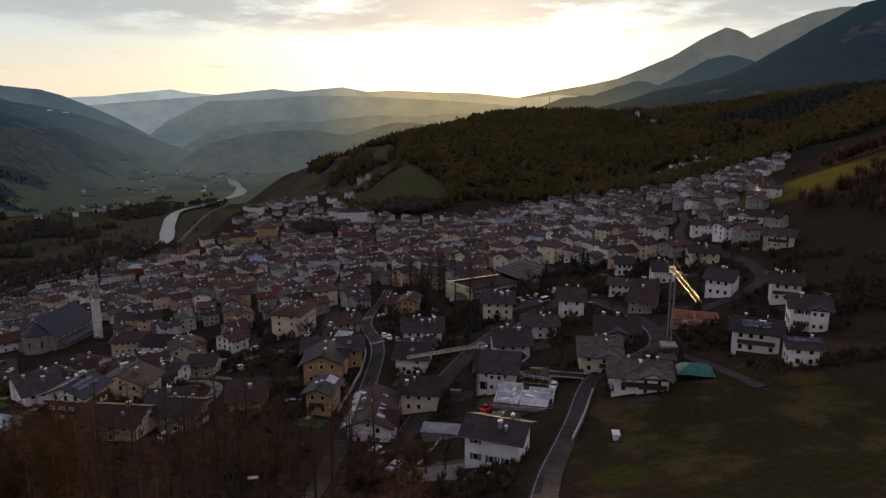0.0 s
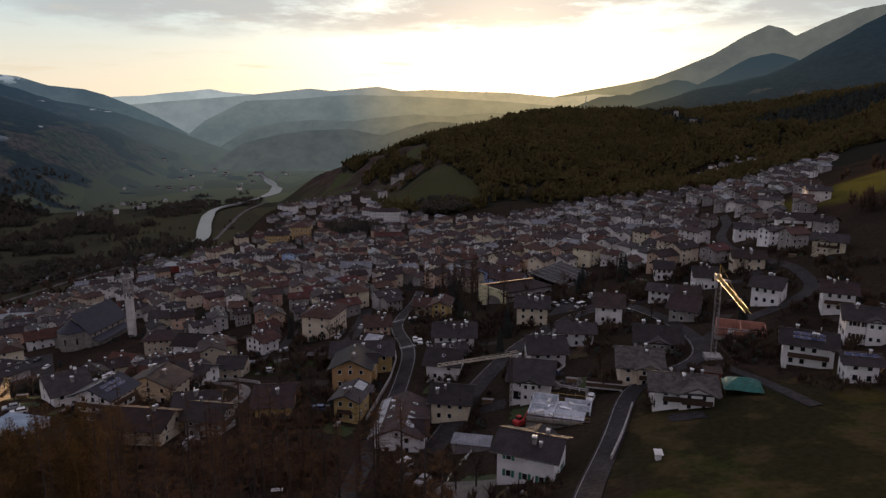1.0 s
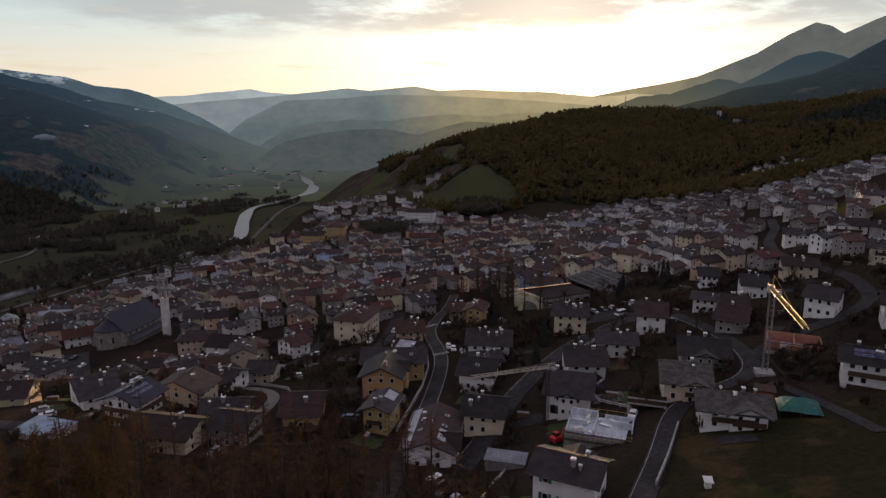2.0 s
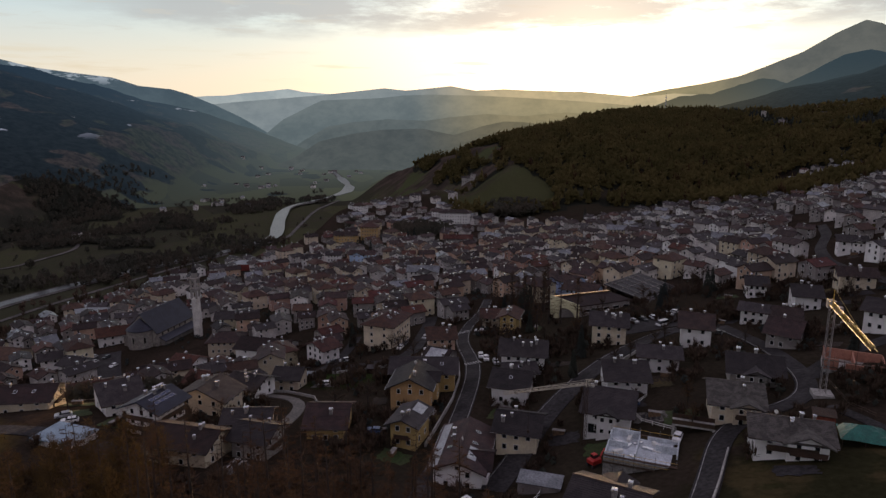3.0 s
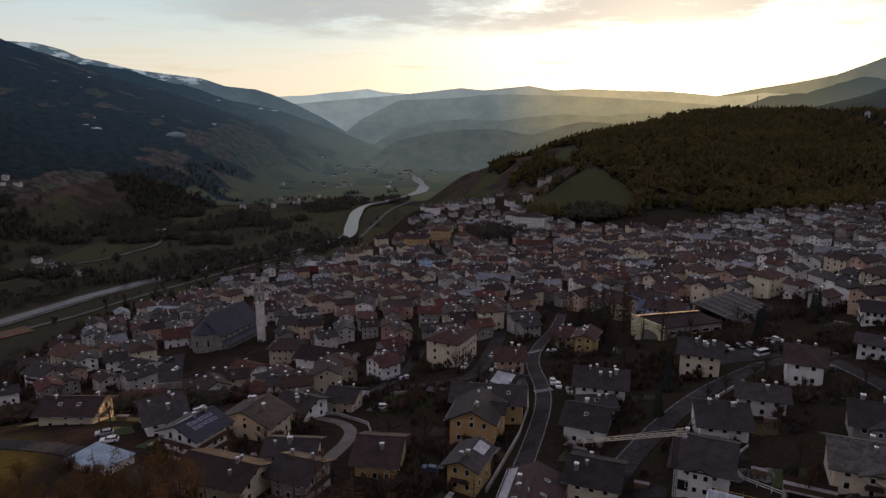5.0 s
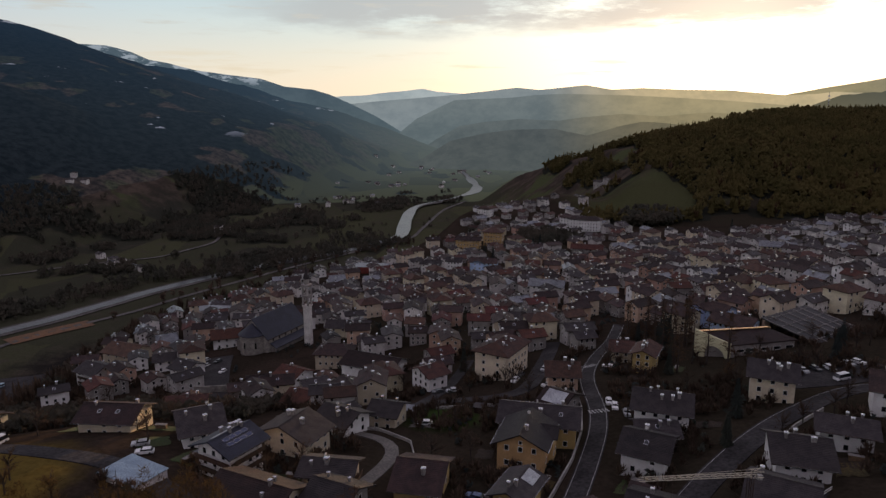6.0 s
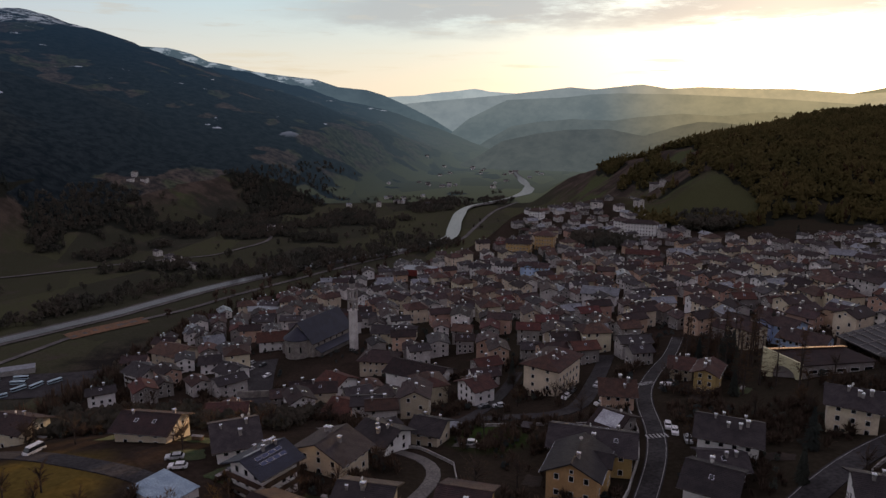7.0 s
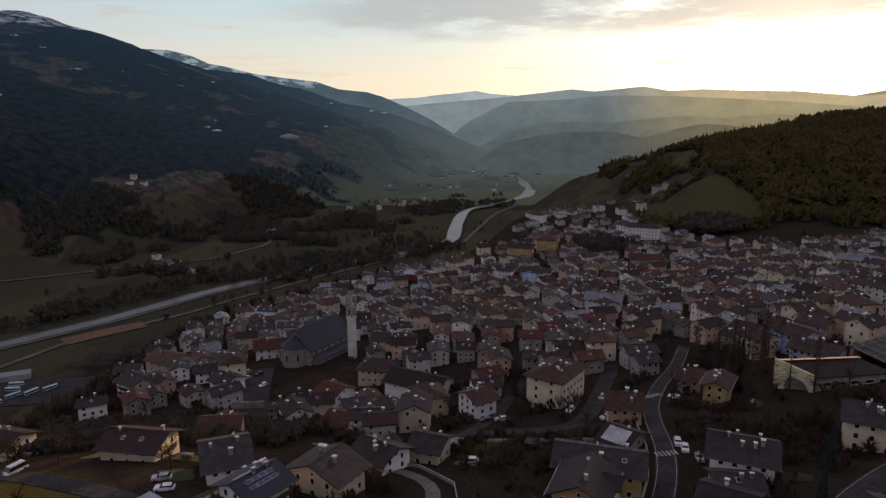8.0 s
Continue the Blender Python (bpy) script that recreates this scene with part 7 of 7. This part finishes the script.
# ---------------------------------------------------------------- single trees
def larch_kind(seed, tall):
    """A leafless larch: straight tapering trunk, level limbs, fine drooping twigs."""
    rng = random.Random(seed)
    t = thing("larch", pose(0, -900, 0), "tall leafless larch with a thin dark trunk and brown twigs", "tree", "bare larches on the slope")
    lean = (rng.uniform(-0.5, 0.5), rng.uniform(-0.5, 0.5))
    s = Shape()
    s.tube([(0, 0, -1), (lean[0] * 0.3, lean[1] * 0.3, tall * 0.4), (lean[0], lean[1], tall)], [0.34, 0.22, 0.04], 7)
    piece("trunk", s.mesh("trunk", BARK), t)
    limbs, twigs = Shape(), Shape()
    for i in range(46):
        f = rng.uniform(0.22, 0.98)
        z, a = tall * f, rng.uniform(0, 2 * math.pi)
        r = (1 - f) ** 0.7 * tall * 0.17 + 0.5
        p0 = Vector((lean[0] * f, lean[1] * f, z))
        p1 = p0 + Vector((math.cos(a) * r, math.sin(a) * r, rng.uniform(-0.1, 0.35) * r))
        limbs.tube([tuple(p0), tuple((p0 + p1) / 2 + Vector((0, 0, -0.1 * r))), tuple(p1)], [0.05, 0.035, 0.012], 3)
        for k in range(34):
            q = p0.lerp(p1, rng.uniform(0.1, 1.05))
            d = Vector((rng.gauss(0, 0.5), rng.gauss(0, 0.5), rng.uniform(-0.7, 0.5))) * rng.uniform(0.4, 1.0)
            w = Vector((rng.gauss(0, 1), rng.gauss(0, 1), rng.gauss(0, 1))).normalized() * rng.uniform(0.018, 0.045)
            twigs.face([tuple(q - w), tuple(q + w), tuple(q + d)])
    limbs.add(twigs, 1)
    piece("crown", limbs.mesh("crown", BARK, LARCH), t, None, "brown leafless twigs")
    return t


def spruce_kind(seed, tall):
    rng = random.Random(seed)
    t = thing("spruce", pose(0, -920, 0), "dark green spruce standing among the houses", "tree", "garden spruces")
    s = Shape()
    s.tube([(0, 0, -1), (0, 0, tall * 0.95)], [0.25, 0.03], 6)
    piece("trunk", s.mesh("trunk", BARK), t)
    c = Shape()
    for i in range(420):
        f = rng.uniform(0.08, 0.98)
        a, r = rng.uniform(0, 2 * math.pi), (1 - f) * tall * 0.23 + 0.25
        p0 = Vector((math.cos(a) * r * 0.2, math.sin(a) * r * 0.2, tall * f))
        p1 = Vector((math.cos(a) * r * rng.uniform(0.7, 1.1), math.sin(a) * r * rng.uniform(0.7, 1.1), tall * f - 0.35 * r))
        w = Vector((-math.sin(a), math.cos(a), 0)) * rng.uniform(0.18, 0.45)
        m = (p0 + p1) / 2 + Vector((0, 0, 0.12))
        c.face([tuple(p0), tuple(m - w), tuple(p1)])
        c.face([tuple(p0), tuple(p1), tuple(m + w)])
    piece("crown", c.mesh("crown", SPRUCE), t)
    return t


def broad_kind(seed, tall):
    rng = random.Random(seed)
    t = thing("bare_tree", pose(0, -940, 0), "leafless broad tree with a rounded brown crown", "tree", "bare garden trees")
    limbs, twigs = Shape(), Shape()
    trunk = Shape()
    trunk.tube([(0, 0, -1), (0.1, 0, tall * 0.3), (0.1, 0.1, tall * 0.55)], [0.24, 0.18, 0.10], 7)
    piece("trunk", trunk.mesh("trunk", BARK), t)
    for i in range(26):
        a, e = rng.uniform(0, 2 * math.pi), rng.uniform(0.2, 1.3)
        z0 = tall * rng.uniform(0.22, 0.55)
        r = tall * rng.uniform(0.25, 0.45)
        p0 = Vector((0.1, 0.05, z0))
        p1 = p0 + Vector((math.cos(a) * math.cos(e) * r, math.sin(a) * math.cos(e) * r, math.sin(e) * r))
        limbs.tube([tuple(p0), tuple((p0 + p1) / 2 + Vector((0, 0, 0.15))), tuple(p1)], [0.07, 0.045, 0.015], 3)
        for k in range(26):
            q = p0.lerp(p1, rng.uniform(0.3, 1.05))
            d = Vector((rng.gauss(0, 0.5), rng.gauss(0, 0.5), rng.uniform(0.0, 0.9))) * rng.uniform(0.5, 1.2)
            w = Vector((rng.gauss(0, 1), rng.gauss(0, 1), rng.gauss(0, 1))).normalized() * rng.uniform(0.02, 0.05)
            twigs.face([tuple(q - w), tuple(q + w), tuple(q + d)])
    limbs.add(twigs, 1)
    piece("crown", limbs.mesh("crown", BARK, BROWN if seed % 2 else LARCH), t)
    return t


def plant():
    rng = random.Random(21)
    larches = [larch_kind(i, 17 + 1.7 * i) for i in range(5)]
    spruces = [spruce_kind(30 + i, 9 + 2.2 * i) for i in range(3)]
    broads = [broad_kind(50 + i, 7 + 1.2 * i) for i in range(4)]
    stand = [(o.location.x, o.location.y) for o in scene.objects if o.parent is None and o.get("category") in ("house", "school", "church", "hall", "crane", "tower", "shed", "building")]

    def free(x, y, r):
        return all((x - a) ** 2 + (y - b) ** 2 > r * r for a, b in stand) and all(road_near(x, y, line) > 4.0 for line in ROAD_LINES)

    tall_larches = ((-2.3, 127.9, 21.5), (-11.6, 133.7, 25.0), (-18.7, 145.2, 23.5), (4.7, 124.2, 22.0), (-7.0, 132.3, 18.0), (-28.5, 145.0, 21.0), (-35.2, 154.5, 19.5), (-22.6, 139.2, 21.0), (12.1, 130.2, 16.0), (-1.9, 136.6, 21.0), (15.5, 141.8, 20.5), (-29.9, 165.1, 13.5), (-25.6, 165.2, 17.0))
    for x, y, size in tall_larches:
        copy_thing(larches[4], pose(x, y, z_at(x, y), 0, 0, rng.uniform(0, 360)) @ Matrix.Scale(size / 23.8, 4))
    for x, y in ((6, 84), (11, 93), (15, 99), (14, 106), (19, 112), (23, 117), (21, 125), (26, 131), (28, 139), (9, 110), (3, 101), (17, 133), (24, 146), (30, 150)):
        copy_thing(rng.choice(larches), pose(x, y, z_at(x, y), 0, 0, rng.uniform(0, 360)) @ Matrix.Scale(rng.uniform(0.6, 0.85), 4))
    made = 0
    while made < 85:
        x, y = rng.uniform(-95, 32), rng.uniform(84, 168)
        if y > 150 - 0.25 * abs(x + 20) + 14 * math.sin(x * 0.13) or not free(x, y, 8) or (x > 6 and y > 137):
            continue
        copy_thing(rng.choice(larches), pose(x, y, z_at(x, y), 0, 0, rng.uniform(0, 360)))
        made += 1
    made = 0
    while made < 26:
        x, y = rng.uniform(92, 122), rng.uniform(262, 322)
        if not free(x, y, 8) or math.hypot(x - 124, y - 279) < 14:
            continue
        copy_thing(rng.choice(larches[:3]), pose(x, y, z_at(x, y), 0, 0, rng.uniform(0, 360)))
        made += 1
    for x, y, k in ((96, 216, 1), (152, 262, 2), (148, 258, 1), (100, 288, 2), (104, 296, 2), (97, 301, 1), (108, 303, 2), (112, 309, 1), (30, 306, 1), (-8, 384, 0), (175, 268, 2), (182, 275, 1), (103, 282, 1), (95, 262, 0), (86, 199, 0), (135, 330, 2), (60, 610, 2), (66, 622, 2), (72, 612, 1), (110, 640, 2), (118, 650, 2), (84, 632, 2), (300, 670, 2), (160, 175, 0)):
        copy_thing(spruces[k], pose(x, y, z_at(x, y), 0, 0, rng.uniform(0, 360)))
    made = 0
    while made < 150:
        x, y = rng.uniform(-110, 230), rng.uniform(112, 330)
        if not free(x, y, 9.5) or (x > 62 and y < 118) or (y < 128 and x > 70):
            continue
        copy_thing(rng.choice(broads), pose(x, y, z_at(x, y), 0, 0, rng.uniform(0, 360)))
        made += 1
    for h in larches + spruces + broads:
        for o in (*h.children_recursive, h):
            bpy.data.objects.remove(o)



# ---------------------------------------------------------------- the old town: houses copied from a few kinds
def prototypes():
    kit = []
    rng = random.Random(4)
    kinds = (("faded", "brown", 10, 8.5, 6.6), ("pink", "brown", 11, 8.5, 9.5), ("faded", "slate", 12, 9, 8.4), ("grey", "terracotta", 9, 8, 8.0), ("grey", "red", 10, 8.5, 8.4), ("pink", "brown", 11, 8, 9.2), ("faded", "terracotta", 9, 7.5, 7.6), ("cream", "brown", 12, 9, 10.4),
             ("faded", "brown", 13, 9, 11.0), ("grey", "slate", 8, 7, 6.6), ("faded", "metal", 11, 8, 7.6), ("cream", "terracotta", 12, 11, 11.2), ("faded", "slate", 9, 8, 10.4), ("grey", "brown", 8, 7, 7.4), ("white", "slate", 10, 8, 8.0), ("white", "brown", 11, 9, 9.2))
    for tone, roof, L, W, eave in kinds:
        h = house(0, -500, 0, L, W, eave * 0.9, tone, roof, storeys=round(eave / 2.9), per=(3, 2), chimneys=rng.choice((1, 2, 2)), courses=0, deep=9.0, jitter=0.3, pitch=rng.uniform(19, 27), over=0.8, hip=3.5 if tone == "cream" and roof == "terracotta" else 0.0, sky=rng.choice((0, 1, 2)), kind="town_house", detail=False)
        h["label"] = f"{tone} plastered town house with {roof} roof among dense roofs"
        h["group"] = "houses of the old town"
        kit.append(h)
    return kit


def flat_parts(kit_house):
    """All triangles of a thing in its own space, with the material of each."""
    verts, tris, mats, base = [], [], [], 0
    for o in kit_house.children:
        me = o.data
        me.calc_loop_triangles()
        co = np.empty(len(me.vertices) * 3)
        me.vertices.foreach_get("co", co)
        m = np.array(o.matrix_basis)
        verts.append(co.reshape(-1, 3) @ m[:3, :3].T + m[:3, 3])
        tri = np.empty(len(me.loop_triangles) * 3, int)
        me.loop_triangles.foreach_get("vertices", tri)
        slot = np.empty(len(me.loop_triangles), int)
        me.loop_triangles.foreach_get("material_index", slot)
        tris.append(tri.reshape(-1, 3) + base)
        mats += [me.materials[k] for k in slot]
        base += len(me.vertices)
    return np.concatenate(verts), np.concatenate(tris), mats


def join_far(kit, spots, name, label):
    """The houses past the nearest ones, too many to tell apart, in one object."""
    slots, verts, tris, index, base = [], [], [], [], 0
    flat = [flat_parts(h) for h in kit]
    for _, _, _, mats in [(0, *f) for f in flat]:
        slots += [m for m in dict.fromkeys(mats) if m not in slots]
    number = {m: i for i, m in enumerate(slots)}
    flat = [(v, f, [number[m] for m in mats]) for v, f, mats in flat]
    for k, x, y, z, turn in spots:
        v, f, mats = flat[k]
        c, s = math.cos(radians(turn)), math.sin(radians(turn))
        verts.append(np.stack([x + v[:, 0] * c - v[:, 1] * s, y + v[:, 0] * s + v[:, 1] * c, z + v[:, 2]], -1))
        tris.append(f + base)
        index += mats
        base += len(v)
    me = bpy.data.meshes.new(name)
    me.from_pydata(np.concatenate(verts).tolist(), [], np.concatenate(tris).tolist())
    for m in slots:
        me.materials.append(m)
    me.polygons.foreach_set("material_index", index)
    return tagged(new(name, me), label, "houses", kind="stuff")


def fill_town(single=92):
    kit = prototypes()
    rng = random.Random(11)
    taken = PLACED + CLEAR + [(132, 690, 36), (250, 850, 70), (665, 795, 42), (695, 780, 42), (640, 760, 30)]
    spots = []
    y = 200.0
    while y < 900:
        step = 14.0 if y < 520 else 15.0
        x = -230.0
        while x < 760:
            px, py = x + rng.uniform(-2.5, 2.5), y + rng.uniform(-2.5, 2.5)
            x += step * rng.uniform(0.85, 1.25)
            if not in_town(px, py) or rng.random() > density(px, py):
                continue
            if any((px - a) ** 2 + (py - b) ** 2 < r * r for a, b, r in taken):
                continue
            if any(road_near(px, py, line) < 8.5 for line in ROAD_LINES):
                continue
            turn = 20 + 35 * float(rough(px, py, 60, 3)) + rng.choice((0, 90)) + rng.uniform(-8, 8)
            spots.append((rng.randrange(len(kit)) if px < 200 + 0.15 * py and py < 740 else rng.choice((0, 2, 3, 6, 9, 10, 13, 14)), px, py, z_at(px, py) - rng.uniform(0, 0.8) - 1.8 * float(smooth(400, 540, py)), turn))
            taken.append((px, py, 11.8))
        y += step
    # farms and hamlets on the slopes and the valley floor
    hamlet = []
    for cx, cy, spread_by, count in ((-420, 985, 26, 6), (-200, 1600, 70, 9), (-120, 1950, 110, 12), (-620, 1290, 18, 3), (-371, 2700, 80, 6), (-690, 2500, 100, 3), (150, 2150, 60, 6), (-40, 2350, 80, 8), (960, 1080, 30, 5), (880, 1130, 20, 2), (240, 1005, 22, 3), (190, 850, 18, 4), (-330, 1230, 40, 2)):
        for _ in range(count):
            px, py = cx + rng.gauss(0, spread_by), cy + rng.gauss(0, spread_by)
            hamlet.append((rng.choice((0, 2, 2, 8, 10, 12)), px, py, z_at(px, py), rng.uniform(0, 180)))
    spots.sort(key=lambda s: s[2] + 0.25 * abs(s[1] - 30))
    for k, px, py, pz, turn in spots[:single]:
        copy_thing(kit[k], pose(px, py, pz, 0, 0, turn))
    join_far(kit, spots[single:], "old_town_houses", "hundreds of plastered houses with brown roofs packed together")
    join_far(kit, hamlet, "valley_farmhouses", "scattered white farmhouses in the valley and on the slopes")
    for h in kit:
        for o in (*h.children_recursive, h):
            bpy.data.objects.remove(o)
    return len(spots)


def in_town(x, y):
    edge = x - float(town_edge(y))
    back = np.interp(x, [-200, 0, 60, 100, 150, 195, 215, 300, 420, 560, 700, 800], [560, 740, 860, 930, 980, 940, 745, 660, 690, 780, 840, 850])
    front = np.interp(x, [-200, -60, 0, 60, 100, 200, 260, 400, 600, 760], [310, 296, 240, 290, 330, 262, 232, 385, 540, 680])
    return edge > 6 and front < y < back


def density(x, y):
    return 0.97 if x < 260 and y < 640 else 0.62 if y > 330 else 0.5


fill_town()


plant()


# ---------------------------------------------------------------- scrub between the houses
def keep_gardens(x, y, r):
    grid = set()
    for o in scene.objects:
        if o.parent is None and o.get("category") in ("house", "school", "church", "hall", "tower", "shed", "building", "car", "van", "crane"):
            big = 6.5 if o.get("category") in ("house", "school", "hall", "church") else 2.5
            grid.add((o.location.x, o.location.y, big))
    ok = (x - town_edge(y) > 3) & (rough(x, y, 16, 5) + 0.7 * rough(x, y, 6, 3) > 0.05)
    ok &= ((x - 76) ** 2 + (y - 146) ** 2 > 270) & ((x - 45) ** 2 + (y - 120) ** 2 > 90)
    ok &= ~((x > 62) & (y < 128) & (x < 230)) & ~((x > 128) & (y < 112))
    ok &= ~((x < -58) & (y < 232)) & ~((x > -75) & (x < -25) & (y > 218) & (y < 262)) & ~((x < -105) & (y < 300))
    for a, b, big in grid:
        ok &= (x - a) ** 2 + (y - b) ** 2 > big * big
    for line in ROAD_LINES:
        for (x0, y0), (x1, y1) in zip(line, line[1:]):
            dx, dy = x1 - x0, y1 - y0
            u = np.clip(((x - x0) * dx + (y - y0) * dy) / (dx * dx + dy * dy), 0, 1)
            ok &= (x - x0 - u * dx) ** 2 + (y - y0 - u * dy) ** 2 > (30 if line is not CHURCH_STREET else 70)
    return ok


spots = scatter(20000, -140, 240, 95, 340, keep_gardens, 31)
woods("garden_scrub", spots, sized(spots, 1.2, 5.0), bare_template, BROWN, "leafless brown shrubs and hedges between the houses", 32, fat=1.3, category="shrubs")
spots = scatter(5200, -140, 240, 112, 420, keep_gardens, 33)
woods("garden_hedges", spots, sized(spots, 1.0, 3.2), leafy_template, SPRUCE, "dark evergreen hedges between the gardens", 34, fat=1.1, category="shrubs")
spots = scatter(3400, -110, 36, 70, 160, lambda x, y, r: (y < 152 - 0.25 * np.abs(x + 20)) & keep_gardens(x, y, r) | (y < 100) & (r < 0.5), 35)
woods("slope_scrub", spots, sized(spots, 2.5, 7.5), lambda rng: twiggy_template(rng, 170), LARCH, "tangled brown scrub under the bare larches", 36, fat=1.1, category="shrubs")
GOLD = foliage("golden_larch_twigs", (0.090, 0.060, 0.026), (0.066, 0.046, 0.022))
spots = scatter(190, -66, -20, 126, 172, lambda x, y, r: (y < 172 + 0.2 * (x + 22)), 37)
woods("golden_larches", spots, sized(spots, 8, 15), lambda rng: twiggy_template(rng, 520), GOLD, "dense golden-brown larches on the slope below the houses", 38, fat=0.75)
spots = scatter(420, 128, 175, 96, 128, lambda x, y, r: np.abs(y - 113 + 0.3 * (x - 140)) < 5.5 + 2 * rough(x, y, 9, 1), 39)
woods("bank_scrub", spots, sized(spots, 1.2, 3.6), bare_template, BROWN, "brown leafless scrub along a bank above the meadow", 40, fat=1.2, category="shrubs")
spots = scatter(1300, 60, 170, 84, 124, lambda x, y, r: (rough(x, y, 14, 2) + 0.6 * rough(x, y, 5, 1) > 0.25) & (y < 119 - 0.1 * (x - 60)), 41)
woods("meadow_tufts", spots, sized(spots, 0.2, 0.5), bare_template, GOLD, "tufts of dry grass scattered over the meadow", 42, fat=1.6, category="grass")
